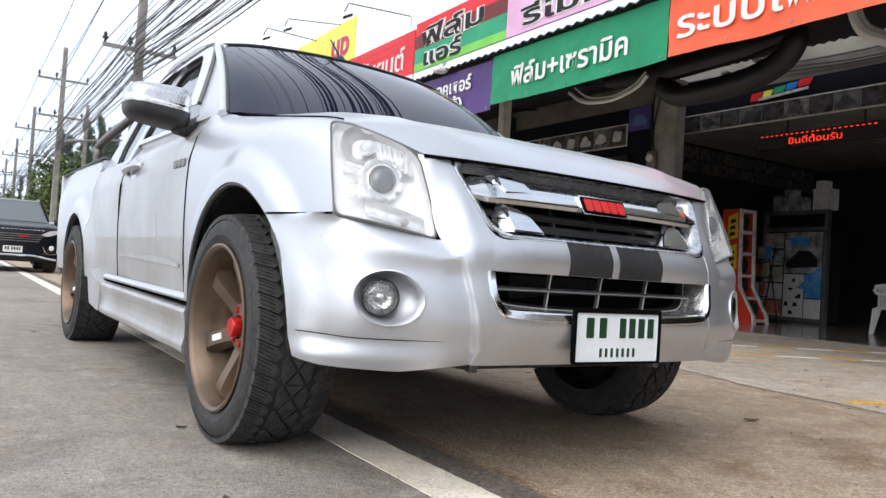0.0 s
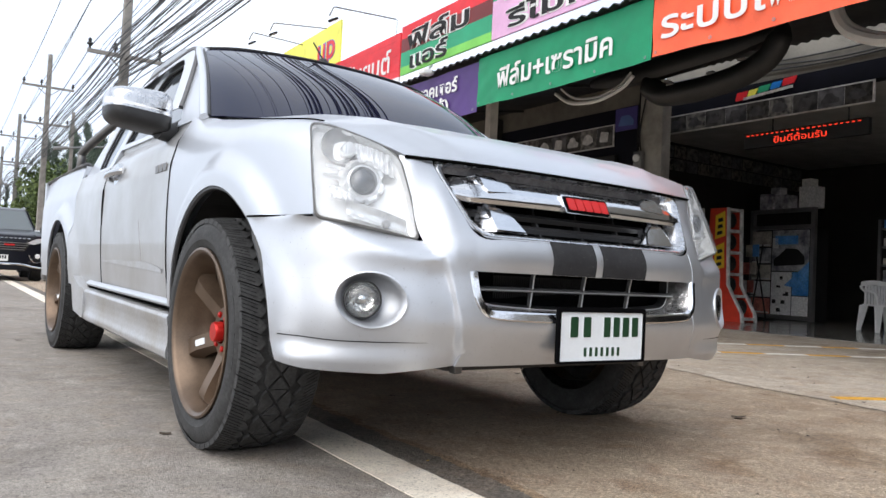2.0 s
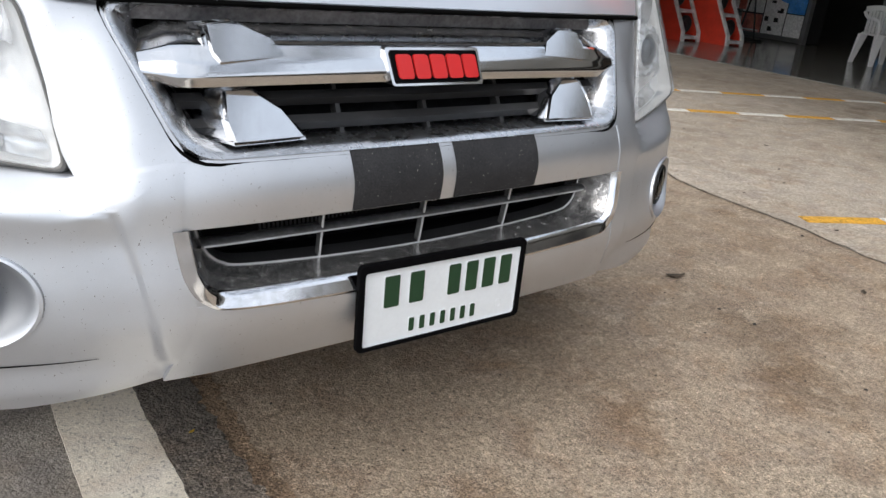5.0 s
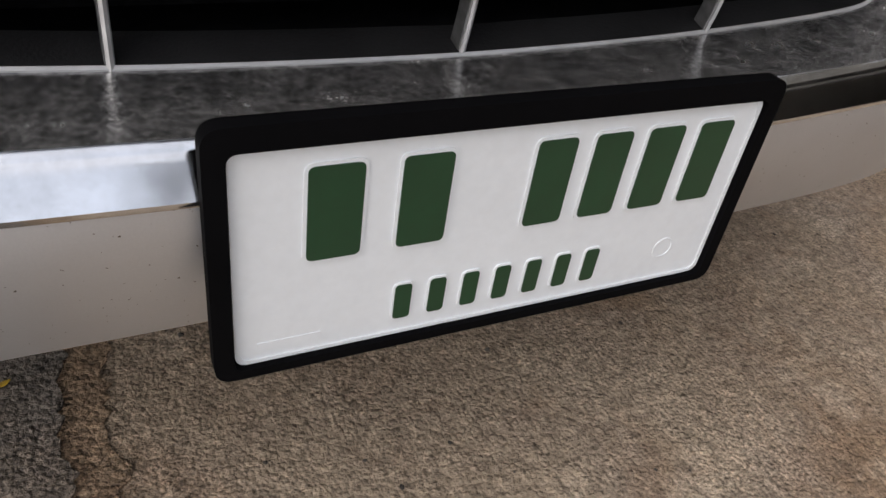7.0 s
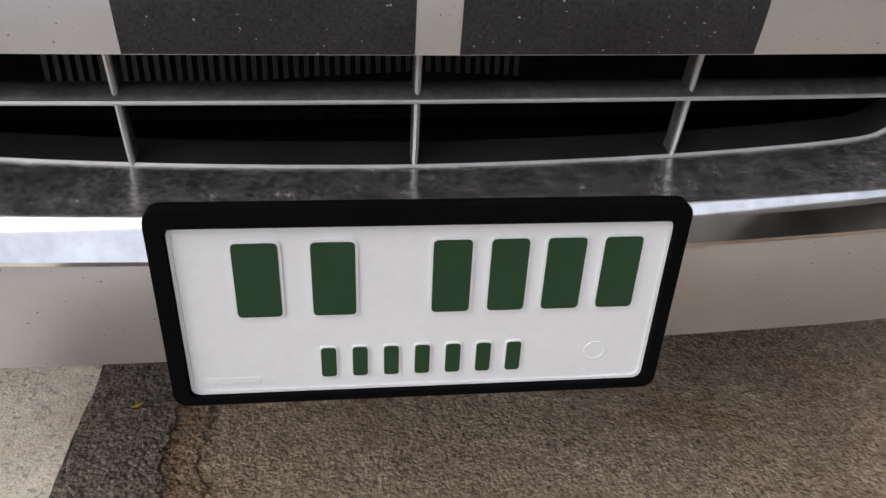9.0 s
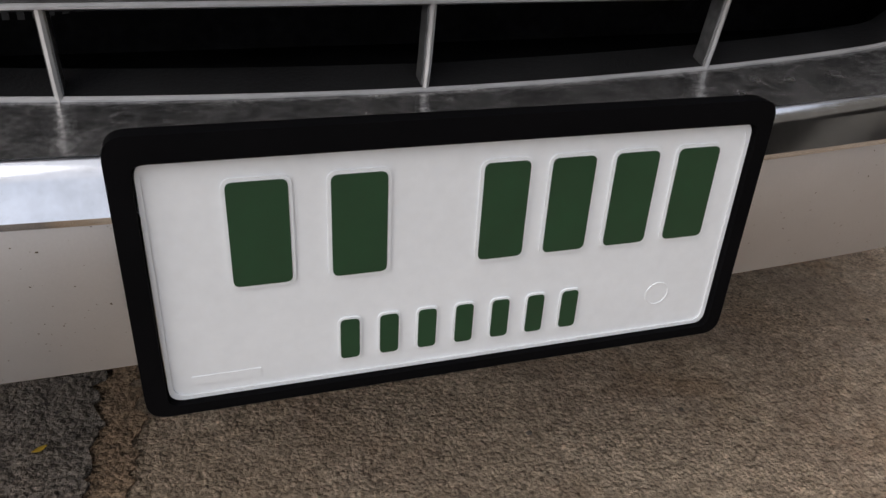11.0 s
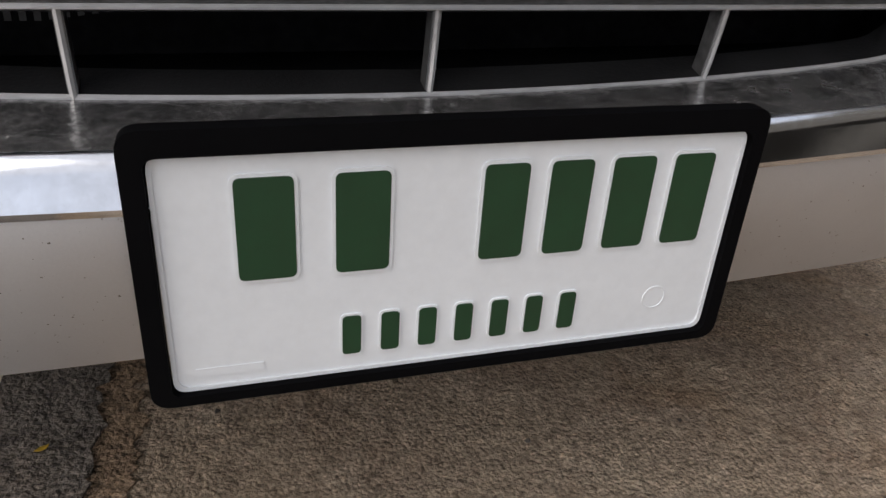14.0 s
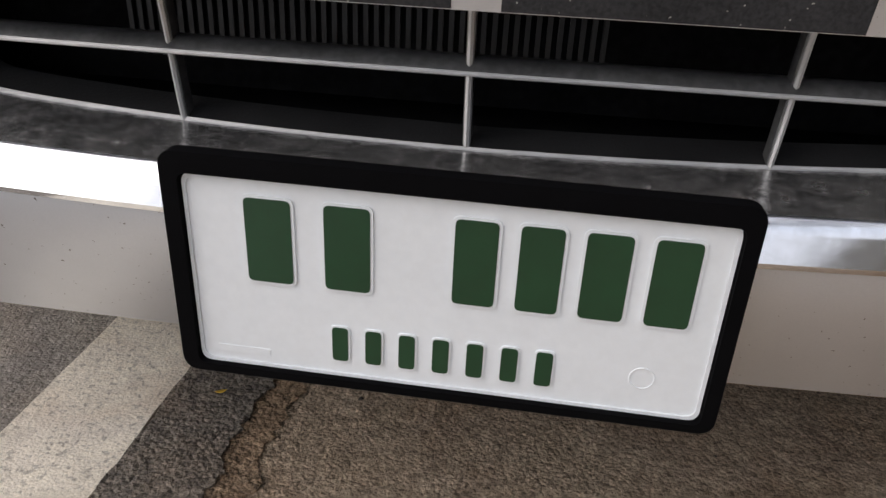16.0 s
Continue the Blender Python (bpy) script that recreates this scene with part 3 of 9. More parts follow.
# ---- shop building ----
def corrugated(x0, x1, z0, z1, y0, y1, name, label):
    bm = bmesh.new()
    n = int((y1 - y0) / 0.04)
    sheet(bm, lambda u, v: (x0 + (x1 - x0) * v, y0 + (y1 - y0) * u, z0 + (z1 - z0) * v + 0.018 * math.sin(2 * math.pi * (y0 + (y1 - y0) * u) / 0.16)), n, 2, 0.012)
    single(name, bm, CANOPY, label, "roof", ENV, kind="structure")


corrugated(3.93, 8.6, 3.47, 4.25, -22.0, 26.0, "canopy_roof", "grey corrugated steel canopy over the forecourt")
bm = bmesh.new()
for y in np.arange(-21.3, 26.1, 2.93):
    box(bm, 4.11, 8.5, y - 0.02, y + 0.02, 3.50, 3.545, 0.0, Matrix(((1, 0, 0, 0), (0, 1, 0, 0), (0.167, 0, 1, -0.75), (0, 0, 0, 1))))
box(bm, 4.05, 4.11, -22, 26, 3.34, 3.44)
single("canopy_frame", bm, CANOPY, "dark steel frame under the canopy", "canopy frame", ENV, kind="structure")
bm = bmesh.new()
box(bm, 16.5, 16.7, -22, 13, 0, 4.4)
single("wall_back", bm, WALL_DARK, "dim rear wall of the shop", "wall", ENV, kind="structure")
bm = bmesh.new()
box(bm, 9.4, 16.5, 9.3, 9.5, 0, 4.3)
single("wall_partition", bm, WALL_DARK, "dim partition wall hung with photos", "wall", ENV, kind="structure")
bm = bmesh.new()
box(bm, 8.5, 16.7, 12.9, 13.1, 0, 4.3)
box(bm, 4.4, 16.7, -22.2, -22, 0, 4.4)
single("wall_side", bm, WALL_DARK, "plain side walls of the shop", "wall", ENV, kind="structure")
bm = bmesh.new()
box(bm, 9.2, 16.6, -22, 9.3, 3.72, 3.80)
single("ceiling", bm, CEILING, "pale ceiling boards in the shop", "ceiling", ENV, kind="structure")
bm = bmesh.new()
box(bm, 8.95, 9.15, -22, 7.5, 3.62, 3.90)
single("fascia", bm, WALL_NAVY, "navy fascia above the open bay", "fascia", ENV, kind="structure")
bm = bmesh.new()
box(bm, 8.45, 8.6, 7.3, 12.3, 2.62, 3.80)
single("fascia_left", bm, WALL_NAVY, "navy fascia above the glazed front", "fascia", ENV, kind="structure")
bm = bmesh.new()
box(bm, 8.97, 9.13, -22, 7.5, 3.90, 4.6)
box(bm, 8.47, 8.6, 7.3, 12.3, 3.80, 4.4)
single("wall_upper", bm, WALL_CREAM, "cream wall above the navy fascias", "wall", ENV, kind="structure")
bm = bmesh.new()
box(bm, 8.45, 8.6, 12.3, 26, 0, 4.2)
# added out of view: closes the canopy's edge past the banners
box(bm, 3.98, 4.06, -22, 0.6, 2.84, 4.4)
single("wall_front", bm, WALL_CREAM, "cream shop front wall further along, shade in its colour", "wall", ENV, kind="structure")

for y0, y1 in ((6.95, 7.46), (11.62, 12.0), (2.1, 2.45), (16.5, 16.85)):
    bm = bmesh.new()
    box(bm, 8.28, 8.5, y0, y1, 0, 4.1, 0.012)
    # far pillars get the near-black wall colour in place of shade
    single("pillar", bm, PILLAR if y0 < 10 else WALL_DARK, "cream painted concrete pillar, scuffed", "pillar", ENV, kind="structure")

# glazed front with aluminium frames
shopfront = thing("glazed_shopfront", "dark glazed shop front with aluminium frames and doors", "shop front", ENV)
for y in (7.36, 8.82, 10.14, 11.0, 11.56):
    bm = bmesh.new()
    box(bm, 8.5, 8.57, y - 0.03, y + 0.03, 0, 2.62)
    part("mullion", bm, ALU_DIM, shopfront)
for z in (0.06, 2.2, 2.58):
    bm = bmesh.new()
    box(bm, 8.5, 8.57, 7.36, 11.6, z - 0.03, z + 0.03)
    part("transom", bm, ALU_DIM, shopfront)
for a, b in ((7.39, 8.79), (8.85, 10.11), (10.17, 10.97), (11.03, 11.53)):
    bm = bmesh.new()
    box(bm, 8.53, 8.54, a, b, 0.09, 2.55)
    part("pane", bm, SHOP_GLASS, shopfront)
bm = bmesh.new()
tube(bm, [(8.46, 8.95, 0.9), (8.46, 8.95, 1.35)], 0.018, 8)
part("pull_handle", bm, CHROME, shopfront)


# ---- banners and signs along the canopy's edge ----
def lettering(parent, body, y_left, z0, height, width, mat, x=3.985, slope=0.0, bold=0.006):
    """Upright letters that read along the building, from y_left towards smaller y."""
    m = Matrix.Translation((x, y_left, z0)) @ Matrix(((0, 0, -1, 0), (-1, -slope, 0, 0), (slope * 0, 1, 0, 0), (0, 0, 0, 1)))
    me = text_mesh(body, height, m, 0.003, width, bold)
    me.materials.append(mat)
    ob = new("lettering", me)
    ob.parent = parent
    return ob


def banner(y_left, y_right, z0, z1, mat, label, lines=(), x=4.0, wave=0.022, border=True):
    ob = thing("banner", label, "banner", ENV, "printed banners along the canopy")
    seed = y_left * 1.7

    def f(u, v):
        y = y_left + (y_right - y_left) * u
        sag = 0.02 * math.sin(math.pi * u) * (1 - v)
        w = wave * noise.noise(Vector((y * 1.8, v * 1.5, seed))) + wave * 0.45 * noise.noise(Vector((y * 5 + v * 4, v * 2, seed)))
        hem = 0.010 * noise.noise(Vector((y * 2.3, 5.0, seed))) * (1 - v)
        return (x + w, y, z0 + (z1 - z0) * v - sag + hem)
    bm = bmesh.new()
    sheet(bm, f, 72, 14, 0.003)
    part("banner_cloth", bm, mat, ob)
    for body, yl, zz, hh, ww, mt in lines:
        lettering(ob, body, yl, zz, hh, ww, mt, x - 0.024)
    for yy in np.linspace(y_left - 0.06, y_right + 0.06, 5):
        bm = bmesh.new()
        disc(bm, Vector((x - 0.022, yy, z0 + 0.03)), Vector((-1, 0, 0)), [(0.016, 0), (0.016, 0.004), (0.008, 0.004)], 10)
        part("eyelet", bm, ALU, ob)
    return ob


B_ORANGE = print_material("banner_orange", (0.80, 0.10, 0.035))
B_GREEN = print_material("banner_green", (0.0, 0.20, 0.085))
B_PURPLE = print_material("banner_purple", (0.055, 0.022, 0.13))
B_BLUE = print_material("banner_blue", (0.015, 0.19, 0.62))
B_RED = print_material("banner_red", (0.60, 0.02, 0.03))
B_MAROON = print_material("sign_maroon", (0.14, 0.02, 0.02))
B_PINK = print_material("sign_pink", (0.62, 0.36, 0.55))
B_LIGHTGREEN = print_material("sign_lightgreen", (0.16, 0.48, 0.08))
B_MAGENTA = print_material("sign_magenta", (0.66, 0.16, 0.36))
B_NAVY = print_material("sign_navy", (0.06, 0.05, 0.20))
B_LEMON = print_material("sign_lemon", (0.80, 0.72, 0.18))
B_YELLOW = print_material("sign_yellow", (0.86, 0.70, 0.10))
B_TEAL = print_material("sign_teal", (0.02, 0.28, 0.14))
B_SLATE = print_material("sign_slate", (0.08, 0.14, 0.34))
B_WHITE = print_material("sign_white", (0.72, 0.70, 0.72))

banner(3.40, 0.75, 2.84, 3.44, B_ORANGE, "orange vinyl banner with white Thai lettering", [("ระบบไฟฟ้า", 3.28, 2.99, 0.27, 1.95, WHITE)])
banner(6.34, 3.41, 2.82, 3.45, B_GREEN, "green vinyl banner with white Thai lettering", [("ฟิล์ม+เซรามิค", 5.90, 2.98, 0.25, 1.98, WHITE)])
banner(9.28, 6.35, 2.76, 3.42, B_PURPLE, "dark purple vinyl banner with white Thai lettering", [("ระบบไฟโปรเจคเตอร์", 9.0, 3.12, 0.19, 2.2, WHITE), ("-ซีนอล(แท้)", 8.5, 2.86, 0.18, 1.5, WHITE)])
banner(12.16, 9.29, 2.74, 3.38, B_BLUE, "bright blue vinyl banner with white Thai lettering", [("หุ้มเบาะ-ปูพื้น", 11.8, 2.93, 0.26, 2.3, WHITE)])
banner(15.05, 12.18, 2.72, 3.38, B_RED, "red vinyl banner with white Thai lettering", [("ไม่ถอดตู้", 13.9, 2.95, 0.26, 1.5, WHITE)])


def sign_board(y_left, y_right, z0, z1, label, bands, lines=(), x=3.9, group="sign boards above the canopy"):
    """A flat board made of coloured bands (fractions of its height, from the bottom)."""
    ob = thing("sign_board", label, "sign board", ENV, group)
    for i, (a, b, m) in enumerate(bands):
        bm = bmesh.new()
        box(bm, x - 0.012, x + 0.02, y_right, y_left, z0 + (z1 - z0) * a, z0 + (z1 - z0) * b)
        part("panel", bm, m, ob)
    for body, yl, zz, hh, ww, mt, *o in lines:
        if o:
            lettering(ob, body, yl, zz, hh, ww, o[0], x - 0.016, bold=0.022)
        lettering(ob, body, yl, zz, hh, ww, mt, x - 0.022, bold=0.006)
    return ob


sign_board(8.24, 5.95, 3.58, 4.32, "maroon and green board with black and white Thai lettering", [(0, 0.16, B_LIGHTGREEN), (0.16, 0.46, B_TEAL), (0.46, 0.74, B_MAROON), (0.74, 1.0, B_RED)],
           [("แอร์", 7.95, 3.63, 0.24, 1.0, BLACK, WHITE), ("ฟิล์ม", 8.05, 3.93, 0.27, 1.6, BLACK, WHITE)])
sign_board(5.94, 3.35, 3.58, 4.32, "green and pink board with black and white Thai lettering", [(0, 0.33, B_PINK), (0.33, 0.66, B_PINK), (0.66, 1.0, B_TEAL)],
           [("รีโมท", 5.65, 3.66, 0.22, 1.5, BLACK, WHITE), ("กัน", 5.70, 4.02, 0.2, 0.8, WHITE)])
red_sign = sign_board(11.86, 8.28, 3.47, 4.26, "red planked board with raised white Thai lettering", [(0, 0.13, B_WHITE)] + [(0.13 + 0.145 * k, 0.27 + 0.145 * k, B_RED) for k in range(6)],
                      [("แต่งประดับยนต์", 11.75, 3.70, 0.34, 3.2, WHITE)])
sign_board(13.16, 10.45, 4.27, 5.02, "yellow board with red and blue lettering", [(0, 1.0, B_YELLOW)], [("up", 11.4, 4.42, 0.5, 0.75, B_RED, B_BLUE)])
sign_board(16.4, 12.0, 4.16, 4.52, "yellow strip board with dark Thai lettering", [(0, 1.0, B_YELLOW)], [("รับซื้อ-ขาย หลังคา", 16.1, 4.24, 0.17, 2.9, B_NAVY)], x=3.93)
cells = [(B_LEMON, "อุปกรณ์", B_TEAL), (B_RED, "ผ้าปิด", WHITE), (B_NAVY, "ราว", WHITE), (B_MAGENTA, "หลังคา", WHITE), (B_BLUE, "ชุดแต่ง", WHITE)]
for k, (m, word, c) in enumerate(cells):
    y = 16.82 - k
    sub = ("ประดับยนต์", "กระบะ", "หลังคา", "ไฟเบอร์", "รอบคัน")[k]
    sign_board(y, y - 0.985, 3.47, 4.15, ("lemon", "red", "navy", "pink", "blue")[k] + " square board with Thai lettering", [(0, 1.0, m)], [(word, y - 0.1, 3.85, 0.17, 0.78, c), (sub, y - 0.1, 3.57, 0.13, 0.78, c)], group="square sign boards")
far = [(B_TEAL, 1.0), (B_SLATE, 1.0), (B_SLATE, 1.0), (B_WHITE, 0.9), (B_TEAL, 1.6), (B_TEAL, 2.2)]
y = 17.85
for m, w in far:
    ob = sign_board(y, y - w + 0.02, 3.42, 4.08, "faded printed board with unreadable lettering", [(0, 1.0, m)], group="square sign boards")
    for zz in (3.84, 3.55):
        bm = bmesh.new()
        box(bm, 3.875, 3.886, y - w + 0.15, y - 0.12, zz, zz + 0.12)
        part("plain_bar", bm, WHITE, ob)
    y += w
# lamp arms over the signs: a long arm, a drop at its end and a small tilted head
for y, z, tip in ((8.55, 4.54, 4.47), (11.06, 5.01, 4.87), (12.18, 4.96, 4.97)):
    lamp = thing("sign_lamp", "thin grey lamp arm with a small dark head over the signs", "sign lamp", ENV, "lamp arms over the signs")
    bm = bmesh.new()
    tube(bm, [(3.97, y, z - 0.32), (3.96, y, z - 0.01), (3.93, y, z), (2.90, y - 0.05, tip), (2.86, y - 0.05, tip - 0.01), (2.80, y - 0.05, tip - 0.15)], 0.010, 7, radii=[0.005, 0.005, 0.010, 0.010, 0.010, 0.010])
    part("arm", bm, ALU_DIM, lamp)
    bm = bmesh.new()
    box(bm, -0.07, 0.07, -0.055, 0.055, -0.022, 0.012, 0.012, pose(2.86, y - 0.05, tip - 0.19, 0, -28, 0))
    part("lamp_head", bm, BLACK, lamp)
    bm = bmesh.new()
    box(bm, -0.055, 0.055, -0.042, 0.042, -0.027, -0.022, 0.002, pose(2.86, y - 0.05, tip - 0.19, 0, -28, 0))
    part("lamp_glass", bm, WHITE, lamp)
# camera housing under the canopy's edge
bm = bmesh.new()
box(bm, 3.80, 3.98, 7.40, 7.56, 3.44, 3.52, 0.02)
tube(bm, [(3.88, 7.48, 3.5), (3.98, 7.48, 3.6)], 0.02, 6)
single("security_camera", bm, WHITE, "small white security camera at the canopy edge", "camera", ENV)

# black spare bumper hung flat under the canopy: two bowed bands joined at one end, and pale arch flares
def band(path, half, thick, bm):
    """A bowed plastic band with a rounded section swept along points of one plane."""
    ring_of = [(0, -1), (0.55, -0.86), (0.92, -0.4), (1, 0.1), (0.86, 0.5), (0.5, 0.86), (0, 1), (-0.4, 0.7), (-0.5, 0), (-0.4, -0.7)]
    pts = spline([(5.8, y, z) for y, z in path], 6)
    pts = [Vector(p) for p in pts]
    rings = []
    for i, p in enumerate(pts):
        d = (pts[min(i + 1, len(pts) - 1)] - pts[max(i - 1, 0)]).normalized()
        out = Vector((0, d.z, -d.y))
        k = min(1.0, 0.35 + 0.65 * min(i, len(pts) - 1 - i) / 6)
        rings.append([bm.verts.new(p + Vector((-thick * a * k, 0, 0)) + out * half * b * k) for a, b in ring_of])
    n = len(ring_of)
    for a, b in zip(rings, rings[1:]):
        for k in range(n):
            bm.faces.new((a[k], a[(k + 1) % n], b[(k + 1) % n], b[k]))
    bm.faces.new(rings[0])
    bm.faces.new(rings[-1])
    bmesh.ops.recalc_face_normals(bm, faces=bm.faces[:])


spare = thing("spare_bumper", "black plastic car bumper hung flat under the canopy", "car bumper", ENV)
bm = bmesh.new()
band([(5.06, 3.32), (5.01, 3.16), (4.82, 3.03), (4.48, 2.99), (4.07, 3.00), (3.66, 3.05), (3.34, 3.17), (3.20, 3.36), (3.18, 3.54)], 0.145, 0.16, bm)
part("bumper_skin", bm, SPARE_BLACK, spare)
bm = bmesh.new()
band([(6.10, 3.40), (5.60, 3.38), (5.00, 3.37), (4.42, 3.39), (3.78, 3.42), (3.22, 3.46)], 0.15, 0.12, bm)
part("bumper_flange", bm, SPARE_BLACK, spare)
for k, (y, z) in enumerate(((4.60, 3.10), (4.02, 3.13), (3.60, 3.20))):
    bm = bmesh.new()
    box(bm, 5.66, 5.74, y - 0.05, y + 0.05, z - 0.012, z + 0.012, 0.006)
    part("clip", bm, ALU, spare, "small pale clip")
for y in (5.85, 4.7, 3.5):
    bm = bmesh.new()
    tube(bm, [(5.8, y, 3.45), (5.82, y + 0.02, 3.62), (5.80, y, 3.80)], 0.006, 5)
    part("hanging_wire", bm, CABLE, spare)
for label, rows, rr in (("pale curved wheel-arch flare hung under the canopy", [(2.46, 3.62), (2.42, 3.40), (2.35, 3.23), (2.21, 3.10), (1.93, 2.98), (1.60, 2.95), (1.30, 3.02)], 0.058),
                        ("thin pale wheel-arch flare with a dark inner edge", [(6.52, 3.28), (6.30, 3.14), (6.08, 3.07), (5.70, 3.04), (5.42, 3.08), (5.20, 3.15), (5.05, 3.26)], 0.026)):
    flare_ob = thing("arch_flare", label, "car part", ENV, "arch flares under the canopy")
    bm = bmesh.new()
    tube(bm, spline([(5.5, y, z) for y, z in rows], 6), rr, 8)
    part("flare_band", bm, WHITE, flare_ob)
    mid = rows[len(rows) // 2][0]
    bm = bmesh.new()
    tube(bm, spline([(5.53, mid + (y - mid) * 0.90, z + 0.062) for y, z in rows], 6), rr * 0.6, 8)
    part("inner_edge", bm, WHITE, flare_ob)
    for y, z in (rows[0], rows[-1]):
        bm = bmesh.new()
        tube(bm, [(5.5, y, z), (5.52, y, 3.74)], 0.005, 5)
        part("hanging_wire", bm, CABLE, flare_ob)


# photo strips over the bays
def photo_strip(x, y_left, y_right, z0, z1, n, label, shapes):
    ob = thing("photo_strip", label, "photo strip", ENV)
    bm = bmesh.new()
    box(bm, x, x + 0.02, y_right, y_left, z0, z1)
    part("strip_board", bm, PRINT_PALE, ob)
    w = (y_left - y_right) / n
    for k in range(n):
        bm = bmesh.new()
        y = y_left - 0.02 - k * (w - 0.04 / n)
        box(bm, x - 0.006, x, y - w * 0.97, y, z0 + 0.022, z1 - 0.022)
        ph = part("photo", bm, PHOTOS[(k * 3 + int(y_left * 2)) % len(PHOTOS)], ob)
        h2 = z1 - z0 - 0.044
        kind = (k * 5 + int(y_left)) % 3
        if kind == 0:
            pts = [(0.12, 0.2), (0.9, 0.2), (0.9, 0.45), (0.72, 0.52), (0.6, 0.75), (0.34, 0.75), (0.22, 0.5), (0.12, 0.42)]
        elif kind == 1:
            pts = [(0.2, 0.25), (0.75, 0.2), (0.82, 0.7), (0.3, 0.78)]
        else:
            pts = [(0.1, 0.3), (0.5, 0.18), (0.9, 0.35), (0.8, 0.6), (0.45, 0.8), (0.2, 0.62)]
        bm = bmesh.new()
        slab(bm, rounded([(y - w * 0.9 * a, z0 + 0.022 + h2 * b) for a, b in pts], 0.03, 3), [], lambda u, v, d: Vector((x - 0.0085 + d, u, v)), 0.002)
        part("printed_shape", bm, shapes[(k + kind) % 3], ph)
    return ob


def photo_material(name, a, b, scale):
    m = bpy.data.materials.new(name)
    m.use_nodes = True
    n, l = m.node_tree.nodes, m.node_tree.links
    t = n.new("ShaderNodeTexNoise")
    t.inputs["Scale"].default_value, t.inputs["Detail"].default_value = scale, 2.5
    oi = n.new("ShaderNodeObjectInfo")
    tc = n.new("ShaderNodeTexCoord")
    ad = n.new("ShaderNodeVectorMath")
    sc = n.new("ShaderNodeVectorMath")
    sc.operation = "SCALE"
    sc.inputs[0].default_value = (13, 7, 29)
    l.new(oi.outputs["Random"], sc.inputs["Scale"])
    l.new(tc.outputs["Object"], ad.inputs[0])
    l.new(sc.outputs[0], ad.inputs[1])
    l.new(ad.outputs[0], t.inputs["Vector"])
    r = n.new("ShaderNodeValToRGB")
    r.color_ramp.elements[0].position, r.color_ramp.elements[0].color = 0.34, (*a, 1)
    r.color_ramp.elements[1].position, r.color_ramp.elements[1].color = 0.68, (*b, 1)
    l.new(t.outputs["Fac"], r.inputs[0])
    l.new(r.outputs[0], n["Principled BSDF"].inputs["Base Color"])
    n["Principled BSDF"].inputs["Roughness"].default_value = 0.35
    return m


PRINT_PALE = material("photo_pale", (0.62, 0.62, 0.62), 0.4, 0, 0.25, 9)
PRINT_GREY = material("photo_grey", (0.26, 0.255, 0.25), 0.4, 0, 0.5, 14)
PRINT_MID = material("photo_mid", (0.07, 0.07, 0.075), 0.4, 0, 0.4, 9)
PHOTOS = [photo_material("photo_print_a", (0.015, 0.015, 0.018), (0.12, 0.12, 0.12), 6), photo_material("photo_print_b", (0.03, 0.03, 0.035), (0.30, 0.29, 0.27), 9),
          photo_material("photo_print_c", (0.01, 0.01, 0.01), (0.10, 0.095, 0.09), 12), photo_material("photo_print_d", (0.03, 0.03, 0.033), (0.2, 0.2, 0.22), 5)]
PHOTOS_DIM = [photo_material("wall_photo_a", (0.02, 0.02, 0.025), (0.26, 0.26, 0.25), 8), photo_material("wall_photo_b", (0.03, 0.03, 0.03), (0.18, 0.18, 0.20), 11), photo_material("wall_photo_c", (0.01, 0.01, 0.01), (0.30, 0.28, 0.25), 14)]
photo_strip(8.93, 7.40, 3.79, 3.29, 3.61, 9, "white-framed strip of product photos over the open bay", (PRINT_GREY, PRINT_MID, BLACK))
photo_strip(8.42, 11.60, 8.20, 3.11, 3.52, 8, "strip of car photos above the glazed front", (PRINT_PALE, PRINT_GREY, PRINT_PALE))
for row, (z0, z1) in enumerate(((3.40, 3.66), (3.12, 3.37))):
    wall_row = thing("photo_row", "row of small dim photos along the partition wall", "photo row", ENV, "photo rows")
    for k in range(14):
        bm = bmesh.new()
        box(bm, 10.6 + k * 0.40, 10.6 + k * 0.40 + 0.37, 9.285, 9.297, z0, z1)
        part("photo", bm, PHOTOS_DIM[(k + row) % 3], wall_row)
# logo panel with plain coloured shapes over the open bay
logo = thing("logo_panel", "cut-out panel with slanted red, blue and yellow shapes", "sign", ENV)
for k, (a, b, z0, z1, m) in enumerate(((6.02, 5.82, 3.66, 3.79, B_RED), (5.80, 5.64, 3.70, 3.80, B_YELLOW), (5.62, 5.42, 3.73, 3.83, B_TEAL), (5.40, 5.22, 3.75, 3.85, B_BLUE), (5.20, 4.98, 3.77, 3.88, B_RED))):
    bm = bmesh.new()
    slab(bm, rounded([(a, z0), (b + 0.02, z0 + 0.012), (b - 0.03, z1 + 0.01), (a - 0.03, z1)], 0.015, 3), [], lambda u, v, d: Vector((8.925 + d, u, v)), 0.02)
    part("shape", bm, m, logo)
bm = bmesh.new()
slab(bm, [(5.86, 3.655), (5.02, 3.715), (5.02, 3.755), (5.86, 3.695)], [], lambda u, v, d: Vector((8.915 + d, u, v)), 0.02)
part("plain_bar", bm, PRINT_PALE, logo)


